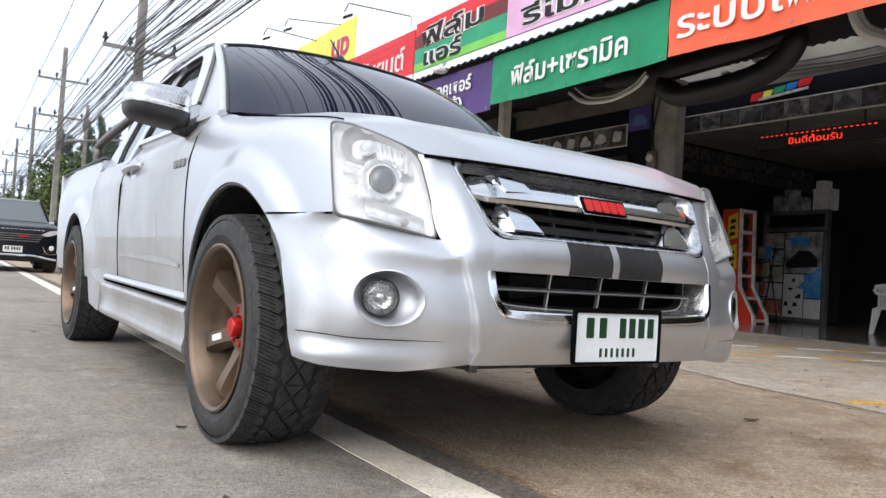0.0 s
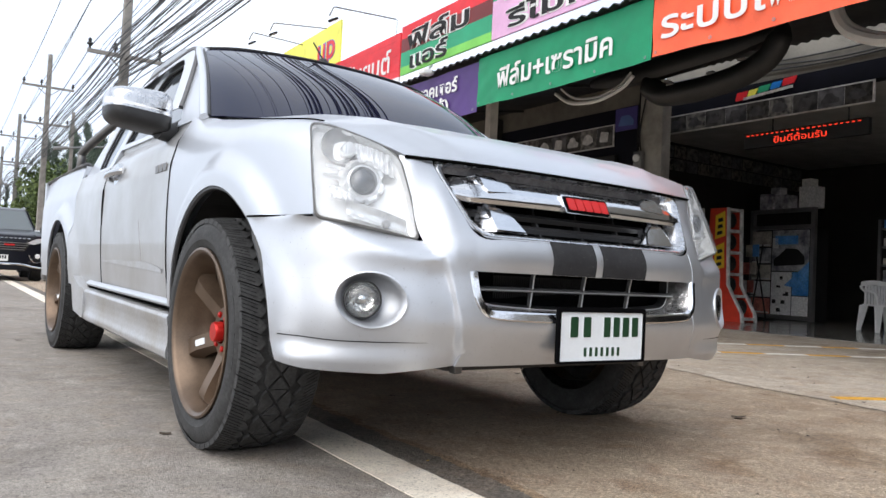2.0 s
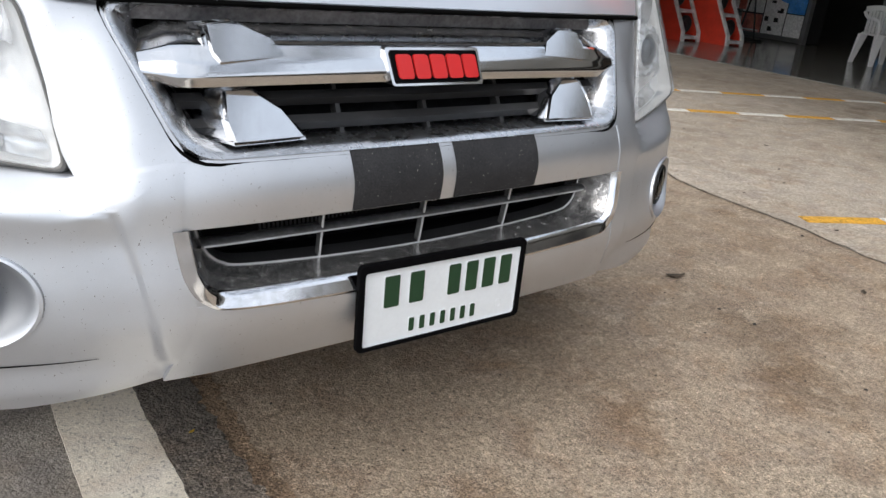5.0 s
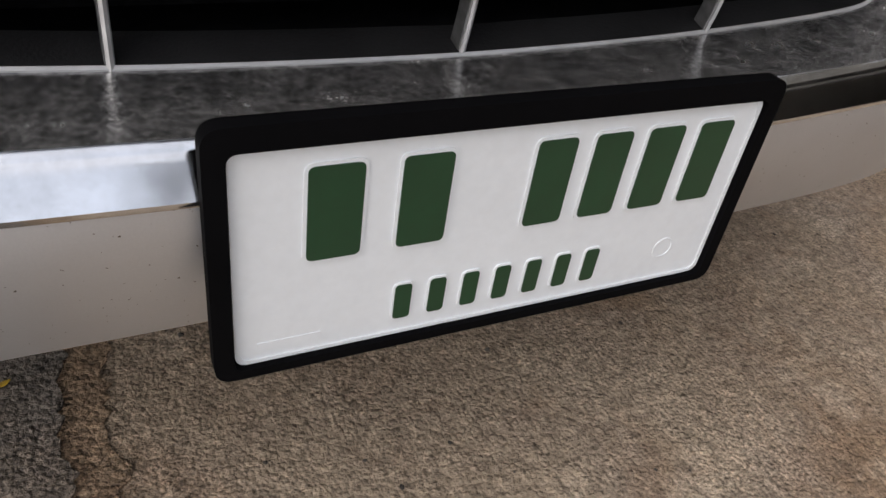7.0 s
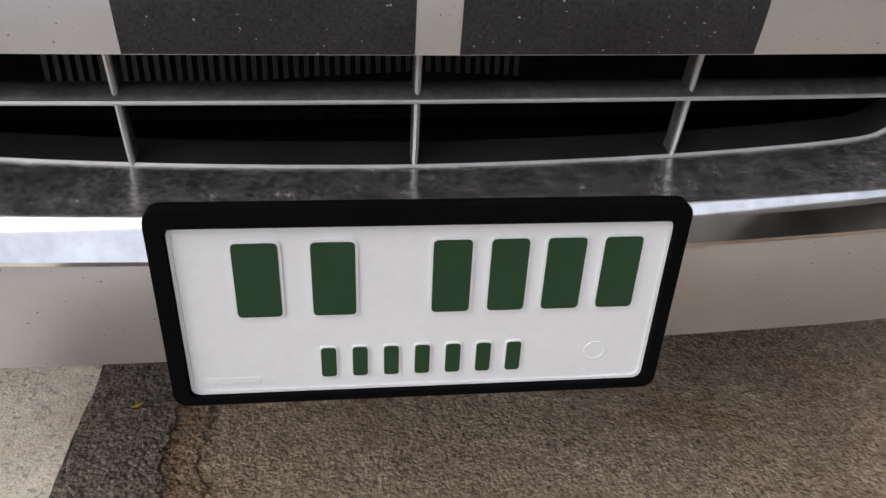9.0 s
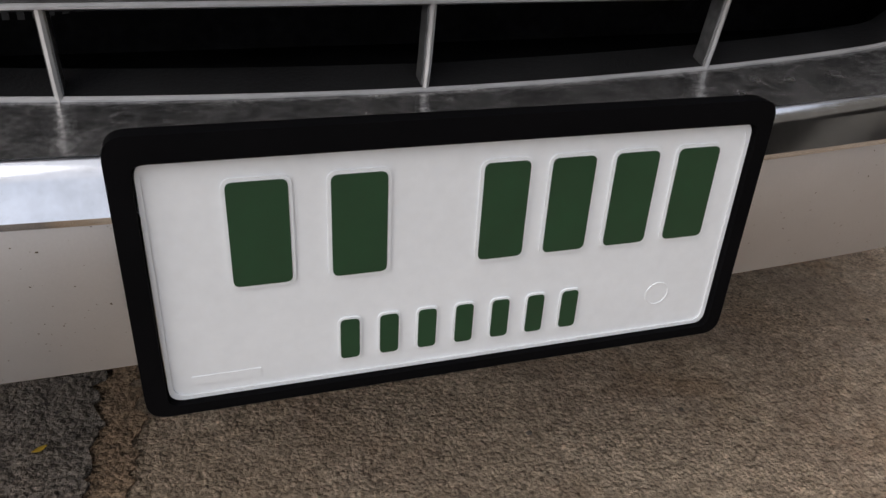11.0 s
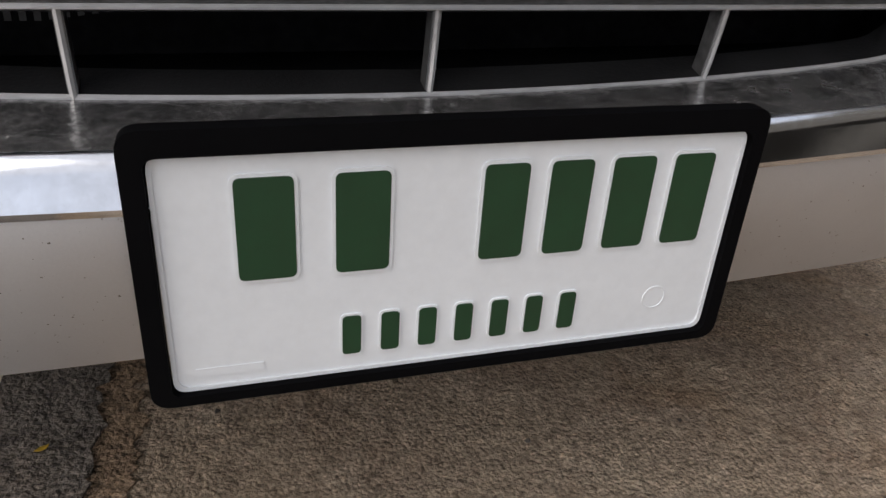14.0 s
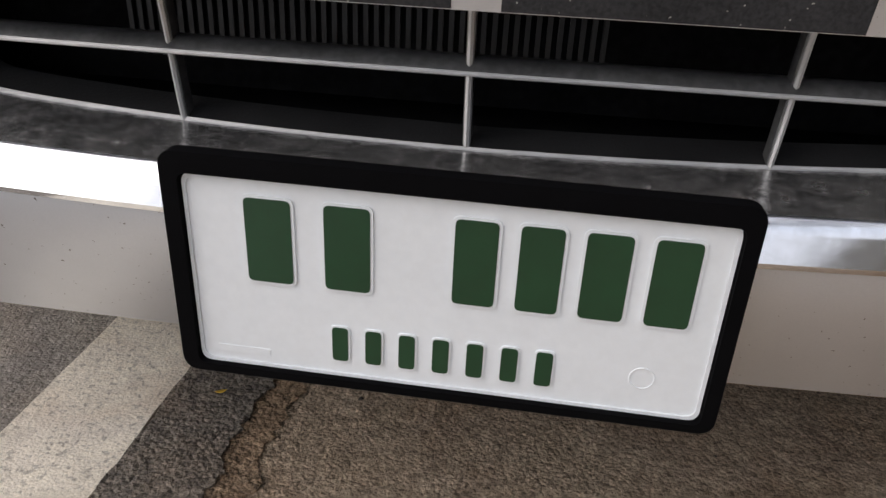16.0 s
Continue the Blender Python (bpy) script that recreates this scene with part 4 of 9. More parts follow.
# moving-text displays: black case, lit dots in letters
def led_sign(x, y_left, y_right, z0, z1, mat, body, wy, wz, ww, wh, label, top_row):
    ob = thing("led_sign", label, "display", ENV)
    bm = bmesh.new()
    box(bm, x, x + 0.08, y_right, y_left, z0, z1, 0.008)
    part("case", bm, BLACK, ob)
    lettering(ob, body, wy, wz, wh, ww, mat, x - 0.004, bold=0.0)
    bm = bmesh.new()
    yy, rows_z = y_left - 0.06, z1 - 0.045 if top_row else z0 + 0.025
    while yy > y_right + 0.1:
        box(bm, x - 0.005, x - 0.001, yy - 0.042, yy, rows_z, rows_z + 0.014)
        yy -= 0.085
    tagged(part("dot_row", bm, mat, ob), "row of lit dashes", kind="stuff")
    return ob


led_red = led_sign(9.0, 5.89, 3.89, 2.87, 3.11, LED_RED, "ยินดีต้อนรับ", 5.35, 2.915, 0.85, 0.10, "black display with red lit Thai lettering, hung in the bay", True)
for y in (5.4, 4.2):
    bm = bmesh.new()
    tube(bm, [(9.04, y, 3.1), (9.04, y, 3.3)], 0.012, 6)
    part("hanger", bm, BLACK, led_red)
led_sign(8.36, 9.96, 8.1, 2.70, 2.94, LED_BLUE, "ยินดีต้อนรับ", 9.5, 2.79, 0.75, 0.09, "black display with blue lit Thai lettering above the doors", False)
# wall signs beyond the glazed front
for a, b, z0, z1, m, word in ((13.6, 12.5, 3.38, 3.62, ORANGE, ""), (14.9, 13.7, 3.30, 3.55, B_LEMON, "ฟิล์ม กระจก"), (13.3, 12.3, 2.5, 2.78, B_WHITE, "")):
    sign = thing("wall_sign", "small printed sign on the shop front wall", "sign", ENV, "wall signs")
    bm = bmesh.new()
    box(bm, 8.40, 8.44, b, a, z0, z1)
    part("sign_face", bm, m, sign)
    if word:
        lettering(sign, word, a - 0.08, z0 + 0.06, 0.12, (a - b) * 0.85, BLACK, 8.395)
    else:
        bm = bmesh.new()
        box(bm, 8.39, 8.398, b + 0.12, a - 0.12, z0 + 0.09, z1 - 0.09)
        part("plain_bar", bm, BLACK, sign)
bm = bmesh.new()
for k in range(6):
    box(bm, 8.38, 8.44, 12.2 + k * 0.8, 12.25 + k * 0.8, 0, 3.2)
for z in (2.2, 2.9):
    box(bm, 8.38, 8.44, 12.2, 16.4, z, z + 0.05)
single("window_grid", bm, ALU_DIM, "aluminium window grid on the further shop front", "window frame", ENV, kind="structure")

bm = bmesh.new()
for k in range(5):
    box(bm, 8.425, 8.445, 12.27 + k * 0.8, 12.98 + k * 0.8, 0.05, 2.17)
    box(bm, 8.425, 8.445, 12.27 + k * 0.8, 12.98 + k * 0.8, 2.28, 2.87)
single("window_panes", bm, SHOP_DARK, "dark panes of the further shop front", "window", ENV, kind="structure")

# slim post under the canopy's edge with two signs: a black pin shape on white, a white tick on orange
bm = bmesh.new()
box(bm, 4.98, 5.12, 7.36, 7.50, 0, 3.60, 0.008)
single("canopy_post", bm, POST_PALE, "slim pale post that carries the canopy's edge", "post", ENV, kind="structure")
sg = thing("pin_sign", "white board with a black map-pin shape on the canopy post", "sign", ENV)
bm = bmesh.new()
box(bm, 4.945, 4.972, 7.20, 7.71, 1.91, 2.34, 0.006)
part("board", bm, WHITE, sg)
bm = bmesh.new()
slab(bm, [(7.455 + 0.085 * math.cos(a), 2.20 + 0.095 * math.sin(a)) for a in np.linspace(-0.5, math.pi + 0.5, 20)] + [(7.455, 2.02)], [], lambda u, v, d: Vector((4.938 + d, u, v)), 0.006)
pin = part("pin_shape", bm, BLACK, sg)
bm = bmesh.new()
slab(bm, [(7.455 + 0.045 * math.cos(a), 2.205 + 0.05 * math.sin(a)) for a in np.linspace(0, 2 * math.pi, 20, endpoint=False)], [], lambda u, v, d: Vector((4.934 + d, u, v)), 0.003)
part("pin_eye", bm, WHITE, pin)
bm = bmesh.new()
box(bm, 4.936, 4.944, 7.26, 7.65, 1.94, 2.01)
part("plain_bar", bm, ALU, sg)
so = thing("tick_sign", "orange board with a white tick shape on the canopy post", "sign", ENV)
bm = bmesh.new()
box(bm, 4.945, 4.972, 7.30, 7.73, 1.44, 1.80, 0.006)
part("board", bm, ORANGE, so)
bm = bmesh.new()
tube(bm, spline([(4.942, 7.60, 1.72), (4.942, 7.635, 1.60), (4.942, 7.55, 1.52), (4.942, 7.40, 1.71)], 5), 0.026, 6)
part("tick", bm, WHITE, so)
bm = bmesh.new()
box(bm, 8.415, 8.435, 7.65, 8.17, 3.37, 3.78)
pw = single("wall_poster", bm, B_NAVY, "small navy poster with a pale car shape", "poster", ENV)
bm = bmesh.new()
slab(bm, rounded([(8.10, 3.46), (7.72, 3.44), (7.72, 3.54), (7.84, 3.64), (8.02, 3.64)], 0.03, 3), [], lambda u, v, d: Vector((8.408 + d, u, v)), 0.005)
part("printed_shape", bm, B_SLATE, pw)
meter = thing("electric_meter", "grey electric meter box with cables on the pillar", "meter", ENV)
bm = bmesh.new()
box(bm, 8.16, 8.278, 7.30, 7.48, 2.56, 2.90, 0.02)
part("meter_box", bm, ALU, meter)
bm = bmesh.new()
lathe(bm, [(0, 0.07), (0.03, 0.065), (0.045, 0.03), (0.047, 0.001)], (8.16, 7.39, 2.78), "x", 16, -1)
part("meter_dial", bm, WHITE, meter)
for dy in (-0.04, 0.05):
    bm = bmesh.new()
    tube(bm, spline([(8.22, 7.39 + dy, 2.89), (8.24, 7.43 + dy * 0.4, 3.2), (8.25, 7.40 + dy, 3.6), (8.26, 7.34 + dy * 2, 4.05)], 5), 0.014, 6)
    part("meter_cable", bm, CABLE, meter)
# cables along the cream wall
for k, (z, dz) in enumerate(((4.02, 0.03), (4.08, 0.05), (4.16, 0.02))):
    bm = bmesh.new()
    tube(bm, spline([(8.93, 7.3, z + 0.05), (8.93, 5.6, z + dz), (8.93, 4.2, z - dz), (8.93, 2.4, z + 0.02), (8.93, 0.5, z)], 6), 0.014, 6)
    single("wall_cable", bm, CABLE, "thin black cable along the cream wall", "cable", ENV, "cables on the shop wall")
# notices on the near pillar
nb = thing("notice_board", "tall narrow board of notices leaning on the pillar", "notice board", ENV)
bm = bmesh.new()
box(bm, 8.22, 8.26, 6.95, 7.44, 0.0, 1.84, 0.006)
part("board", bm, PRINT_PALE, nb)
for r in range(6):
    for c in range(2):
        bm = bmesh.new()
        box(bm, 8.208, 8.218, 6.98 + c * 0.225, 7.17 + c * 0.225, 0.12 + r * 0.285, 0.35 + r * 0.285)
        part("notice", bm, PHOTOS[(r + c) % 4], nb)
rs = thing("red_notice", "small dark red notice with plain bars on the pillar", "sign", ENV)
bm = bmesh.new()
box(bm, 8.20, 8.23, 6.78, 7.46, 1.86, 2.24, 0.006)
part("board", bm, B_MAROON, rs)
for k, (z, a, b, m) in enumerate(((2.15, 6.84, 7.40, PRINT_PALE), (2.05, 6.88, 7.25, PRINT_PALE), (1.90, 6.82, 7.06, PRINT_PALE), (1.90, 7.12, 7.40, ORANGE))):
    bm = bmesh.new()
    box(bm, 8.188, 8.198, a, b, z, z + 0.05)
    part("plain_bar", bm, m, rs)


# ---- inside the open bay ----
def red_rack(x, y, ang, label):
    """Red side panels, a white-framed column of square openings, the foot leaning forward."""
    ob = thing("display_rack", label, "display rack", ENV @ pose(x, y, 0.012, 0, 0, ang), "red display racks")
    W, H = 0.42, 2.08
    front = [(-0.52, 0.0), (-0.50, 0.16), (-0.20, 0.66), (-0.16, H)]

    def fx(z):
        return float(np.interp(z, [q[1] for q in front], [q[0] for q in front]))

    for s in (-1, 1):
        bm = bmesh.new()
        slab(bm, [(-0.52, 0.0), (0.30, 0.0), (0.22, H), (-0.16, H), (-0.20, 0.66), (-0.50, 0.16)], [], lambda u, v, d: Vector((u, s * W / 2 + d, v)), 0.03 * -s)
        part("side_panel", bm, RED_SHELF, ob)
        for z in (0.92, 1.50):
            bm = bmesh.new()
            slab(bm, [(0.10, z), (-0.12, z + 0.06), (-0.10, z + 0.52), (0.10, z + 0.44)], [], lambda u, v, d: Vector((u, s * (W / 2 + 0.004) - s * d, v)), 0.003)
            sticker = part("yellow_sticker", bm, YELLOW, ob)
            for k in range(3):
                bm = bmesh.new()
                slab(bm, [(0.07 - 0.02 * k, z + 0.07 + 0.12 * k), (-0.06 - 0.008 * k, z + 0.10 + 0.12 * k), (-0.05, z + 0.16 + 0.12 * k), (0.05, z + 0.14 + 0.12 * k)], [], lambda u, v, d: Vector((u, s * (W / 2 + 0.006) - s * d, v)), 0.002)
                part("dark_mark", bm, BLACK, sticker)
    bm = bmesh.new()
    box(bm, 0.16, 0.2, -W / 2 + 0.03, W / 2 - 0.03, 0.05, H)
    part("back_panel", bm, BLACK, ob)
    levels = [0.06, 0.46, 0.86, 1.26, 1.66, 2.05]
    for z in levels:
        bm = bmesh.new()
        box(bm, fx(z) - 0.02, 0.16, -W / 2 + 0.03, W / 2 - 0.03, z - 0.025, z + 0.025, 0.004)
        part("shelf", bm, PRINT_PALE, ob)
    for k, z in enumerate(levels[:-1]):
        bm = bmesh.new()
        lathe(bm, [(0.0, 0.14), (0.03, 0.14), (0.05, 0.11), (0.02, 0.05), (0.03, 0.001)], (fx(z + 0.2) + 0.10, 0, z + 0.20), "x", 20, -1)
        part("speaker", bm, BLACK, ob, "black round loudspeaker")
    for s in (-1, 1):
        bm = bmesh.new()
        for (x0, z0), (x1, z1) in zip(front, front[1:]):
            q = [bm.verts.new(Vector((xx + dx, s * (W / 2 - 0.018) + dy, zz))) for xx, zz in ((x0, z0), (x1, z1)) for dx, dy in ((-0.02, -0.03), (0.02, -0.03), (0.02, 0.03), (-0.02, 0.03))]
            for i in range(4):
                bm.faces.new((q[i], q[(i + 1) % 4], q[4 + (i + 1) % 4], q[4 + i]))
            bm.faces.new(q[3::-1])
            bm.faces.new(q[4:])
        bmesh.ops.recalc_face_normals(bm, faces=bm.faces[:])
        part("face_strip", bm, PRINT_PALE, ob)
    return ob


red_rack(10.0, 7.72, 88, "tall red rack with yellow stickers and white-framed loudspeaker shelves")
red_rack(10.45, 7.20, 90, "tall red rack with white shelves beside another rack")

cab = thing("display_cabinet", "white-framed glass cabinet stacked with product boxes", "display cabinet", ENV @ pose(13.1, 7.78, 0.012, 0, 0, -6))
for y in (-0.75, 0.75):
    bm = bmesh.new()
    box(bm, -0.05, 0.05, y - 0.04, y + 0.04, 0, 2.34)
    part("post", bm, ALU, cab)
for z in (0.05, 1.95, 2.30):
    bm = bmesh.new()
    box(bm, -0.05, 0.05, -0.75, 0.75, z - 0.04, z + 0.04)
    part("rail", bm, ALU, cab)
bm = bmesh.new()
box(bm, 0.05, 0.5, -0.72, 0.72, 0.02, 1.9)
part("cabinet_body", bm, BLACK, cab)
boxes_m = [material("box_print_%s" % nm, c, 0.5, 0, 0, 4, second=d, fine=0.2, fine_scale=25) for nm, c, d in
           (("a", (0.30, 0.27, 0.23), (0.75, 0.70, 0.62)), ("b", (0.75, 0.75, 0.75), (0.9, 0.9, 0.89)), ("c", (0.05, 0.25, 0.7), (0.2, 0.5, 0.9)), ("d", (0.35, 0.08, 0.08), (0.75, 0.3, 0.22)), ("e", (0.10, 0.10, 0.14), (0.7, 0.7, 0.72)))]


def poster(name, y0, y1, z0, z1, m, label):
    bm = bmesh.new()
    box(bm, -0.075, -0.055, y0, y1, z0, z1)
    return part(name, bm, m, cab, label)


for k in range(5):
    poster("box_panel", 0.22, 0.70, 0.10 + k * 0.36, 0.43 + k * 0.36, boxes_m[(0, 4, 0, 1, 3)[4 - k]], "printed product box")
    bm = bmesh.new()
    box(bm, -0.085, -0.074, 0.24, 0.68, 0.115 + k * 0.36, 0.145 + k * 0.36)
    part("box_stripe", bm, WHITE, cab)
poster("poster", -0.70, 0.18, 1.02, 1.88, boxes_m[4], "dark car-electronics poster")
poster("poster", -0.30, 0.18, 0.10, 1.0, boxes_m[1], "white product poster with small dark shapes")
poster("poster", -0.70, -0.33, 0.52, 1.0, boxes_m[2], "blue poster")
poster("box_panel", -0.70, -0.33, 0.10, 0.5, boxes_m[1], "grey printed box")
bm = bmesh.new()
slab(bm, [(-0.72, 0.62), (-0.15, 0.72), (-0.72, 1.22)], [], lambda u, v, d: Vector((-0.088 + d, u, v)), 0.01)
part("blue_corner", bm, boxes_m[2], cab)
bm = bmesh.new()
box(bm, -0.09, -0.078, -0.45, 0.1, 1.58, 1.76)
part("blue_label", bm, boxes_m[2], cab)
rng = random.Random(5)
for k in range(9):
    bm = bmesh.new()
    yy, zz = rng.uniform(-0.26, 0.08), 0.16 + (k % 5) * 0.17
    box(bm, -0.086, -0.076, yy, yy + rng.uniform(0.05, 0.09), zz, zz + rng.uniform(0.04, 0.09))
    part("dark_shape", bm, BLACK, cab)
for k, (y, w, h, m) in enumerate(((-0.55, 0.36, 0.44, boxes_m[1]), (0.02, 0.3, 0.3, boxes_m[4]), (0.38, 0.3, 0.34, boxes_m[4]))):
    bm = bmesh.new()
    box(bm, -0.05, 0.28, -w / 2, w / 2, 0, h, 0.006)
    single("carton", bm, m, "cardboard product carton on top of the cabinet", "box", ENV @ pose(13.1, 7.78 + y, 2.352, 0, 0, -6), "cartons on the cabinet")
for k, (y, z, w, h, m) in enumerate(((-0.5, 2.80, 0.22, 0.16, 1), (0.20, 2.66, 0.24, 0.16, 4))):
    bm = bmesh.new()
    box(bm, 0.0, 0.22, -w / 2, w / 2, 0, h, 0.006)
    single("carton", bm, boxes_m[m], "small carton stacked on another carton", "box", ENV @ pose(13.1, 7.78 + y, z, 0, 0, -9), "cartons on the cabinet")
bm = bmesh.new()
slab(bm, rounded([(-0.62, 1.16), (0.12, 1.12), (0.13, 1.26), (-0.02, 1.36), (-0.18, 1.50), (-0.44, 1.48), (-0.60, 1.34)], 0.04, 3), [], lambda u, v, d: Vector((-0.088 + d, u, v)), 0.012)
part("printed_car", bm, BLACK, cab, "dark printed car shape")
bm = bmesh.new()
box(bm, -0.09, -0.08, 0.02, 0.16, 1.50, 1.72)
part("pale_label", bm, boxes_m[1], cab)
# further shelves with small goods
shelf = thing("goods_shelf", "dim metal shelf crowded with small packaged goods", "shelf", ENV @ pose(13.6, 5.6, 0.012, 0, 0, -4))
for y in (-1.1, -0.3, 0.45):
    bm = bmesh.new()
    box(bm, 0, 0.05, y - 0.03, y + 0.03, 0, 2.1)
    part("post", bm, ALU, shelf)
for k in range(6):
    bm = bmesh.new()
    box(bm, 0, 0.45, -1.1, 0.45, 0.1 + k * 0.36, 0.13 + k * 0.36)
    part("shelf_board", bm, ALU, shelf)
    for j in range(7):
        bm = bmesh.new()
        yy = -1.05 + j * 0.21 + rng.uniform(0, 0.04)
        box(bm, 0.02, 0.3, yy, yy + rng.uniform(0.1, 0.17), 0.132 + k * 0.36, 0.132 + k * 0.36 + rng.uniform(0.12, 0.26), 0.004)
        part("packet", bm, boxes_m[(j * 2 + k) % 5], shelf)
# black wire stand between the racks and the cabinet
st = thing("wire_stand", "black wire stand with hanging packets", "stand", ENV @ pose(11.9, 7.6, 0.012, 0, 0, -20))
bm = bmesh.new()
for y in (-0.25, 0.25):
    tube(bm, spline([(-0.25, y, 0.0), (-0.12, y, 0.7), (0.0, y, 1.5)], 5), 0.015, 6)
for z in (0.1, 0.5, 0.9, 1.3):
    tube(bm, [(-0.2 + 0.14 * z, -0.25, z), (-0.2 + 0.14 * z, 0.25, z)], 0.012, 6)
tube(bm, [(-0.25, -0.25, 0.02), (0.3, -0.25, 0.02), (0.3, 0.25, 0.02), (-0.25, 0.25, 0.02)], 0.015, 6)
tube(bm, [(0.0, 0.0, 1.5), (0.3, 0, 0.02)], 0.015, 6)
part("wire_frame", bm, BLACK, st)
for k in range(8):
    bm = bmesh.new()
    z = 0.18 + (k % 4) * 0.36
    y = -0.2 + 0.22 * (k // 4)
    box(bm, -0.24 + 0.14 * z, -0.22 + 0.14 * z, y, y + 0.18, z, z + 0.24)
    part("packet", bm, boxes_m[(k * 2 + 1) % 5], st)


def plastic_chair(m, label):
    ob = thing("plastic_chair", label, "chair", m, "white plastic chairs")
    bm = bmesh.new()
    sheet(bm, lambda u, v: (-0.22 + 0.44 * u, -0.22 + 0.44 * v, 0.43 + 0.012 * ((2 * u - 1) ** 2 + (2 * v - 1) ** 2)), 10, 10, 0.02)
    part("seat", bm, CHAIR, ob)
    for sx in (-1, 1):
        for sy in (-1, 1):
            bm = bmesh.new()
            a, b = Vector((sx * 0.2, sy * 0.2, 0.43)), Vector((sx * 0.255, sy * 0.25, 0.0))
            vs = []
            for p, ww in ((a, 0.055), (b, 0.028)):
                for dx, dy in ((-1, -1), (1, -1), (1, 1), (-1, 1)):
                    vs.append(bm.verts.new(p + Vector((dx * ww * 0.7, dy * ww, 0))))
            bm.faces.new(vs[:4])
            bm.faces.new(vs[4:][::-1])
            for i in range(4):
                bm.faces.new((vs[i], vs[(i + 1) % 4], vs[4 + (i + 1) % 4], vs[4 + i]))
            part("leg", bm, CHAIR, ob)
    for k in range(7):
        y = -0.19 + k * 0.055
        bm = bmesh.new()
        box(bm, 0.21, 0.235, y, y + 0.035, 0.44, 0.765)
        part("back_slat", bm, CHAIR, ob)
    bm = bmesh.new()
    sheet(bm, lambda u, v: (0.235 + 0.03 * math.sin(math.pi * u), -0.24 + 0.48 * u, 0.74 + 0.08 * v + 0.03 * math.sin(math.pi * u)), 10, 3, 0.025)
    part("backrest", bm, CHAIR, ob)
    for sy in (-1, 1):
        bm = bmesh.new()
        tube(bm, spline([(-0.22, sy * 0.235, 0.43), (-0.2, sy * 0.25, 0.60), (-0.08, sy * 0.25, 0.655), (0.12, sy * 0.245, 0.67), (0.24, sy * 0.235, 0.74)], 5), 0.024, 8)
        part("armrest", bm, CHAIR, ob)
    return ob


chair = plastic_chair(ENV @ pose(11.3, 4.78, 0.012, 0, 0, 60), "white plastic armchair on the shop floor")
for k in range(3):
    copy_thing(chair, ENV @ pose(7.75, 8.95, 0.09 * k, 0, 0, 205))
for k in range(2):
    copy_thing(chair, ENV @ pose(7.80, 7.32, 0.09 * k, 0, 0, 130))
crate = thing("plastic_crate", "yellow plastic crate in a stack before the glazed shop", "crate", ENV @ pose(7.75, 9.78, 0, 0, 0, 20), "stacked yellow crates")
for x0, x1, y0, y1 in ((-0.3, 0.3, -0.22, -0.2), (-0.3, 0.3, 0.2, 0.22), (-0.3, -0.28, -0.2, 0.2), (0.28, 0.3, -0.2, 0.2)):
    bm = bmesh.new()
    for z0, z1 in ((0.0, 0.10), (0.14, 0.20), (0.24, 0.30)):
        box(bm, x0, x1, y0, y1, z0, z1, 0.004)
    part("crate_side", bm, YELLOW, crate)
bm = bmesh.new()
box(bm, -0.3, 0.3, -0.22, 0.22, 0.0, 0.02, 0.004)
part("crate_floor", bm, YELLOW, crate)
bm = bmesh.new()
for x0, x1, y0, y1 in ((-0.32, 0.32, -0.24, -0.2), (-0.32, 0.32, 0.2, 0.24), (-0.32, -0.28, -0.2, 0.2), (0.28, 0.32, -0.2, 0.2)):
    box(bm, x0, x1, y0, y1, 0.28, 0.322, 0.006)
part("crate_rim", bm, YELLOW, crate)
for k in (1, 2):
    copy_thing(crate, ENV @ pose(7.75 + 0.01 * k, 9.78, 0.322 * k, 0, 0, 20 - 4 * k))

# ---- upper storey further along ----
upper = thing("upper_storey", "terracotta upper storey with white louvred panels and a long eave", "building", ENV)
bm = bmesh.new()
box(bm, 6.2, 9.0, 20.6, 34.4, 4.2, 6.42)
part("wall", bm, ORANGE_WALL, upper)
bm = bmesh.new()
box(bm, 5.75, 9.3, 20.1, 35.2, 6.42, 6.58)
box(bm, 5.72, 5.76, 20.1, 35.2, 6.32, 6.60)
part("eave", bm, ROOF_EAVE, upper)
for k in range(5):
    y = 21.0 + k * 2.75
    pan = part("louvre_panel", bmesh.new(), BLACK, upper, "white slatted panel")
    bm = bmesh.new()
    box(bm, 6.1, 6.14, y, y + 0.9, 4.3, 6.4)
    part("panel_back", bm, BLACK, pan)
    for j in range(14):
        bm = bmesh.new()
        box(bm, 6.03, 6.10, y + 0.02, y + 0.88, 4.35 + j * 0.15, 4.455 + j * 0.15)
        part("slat", bm, LOUVRE, pan)

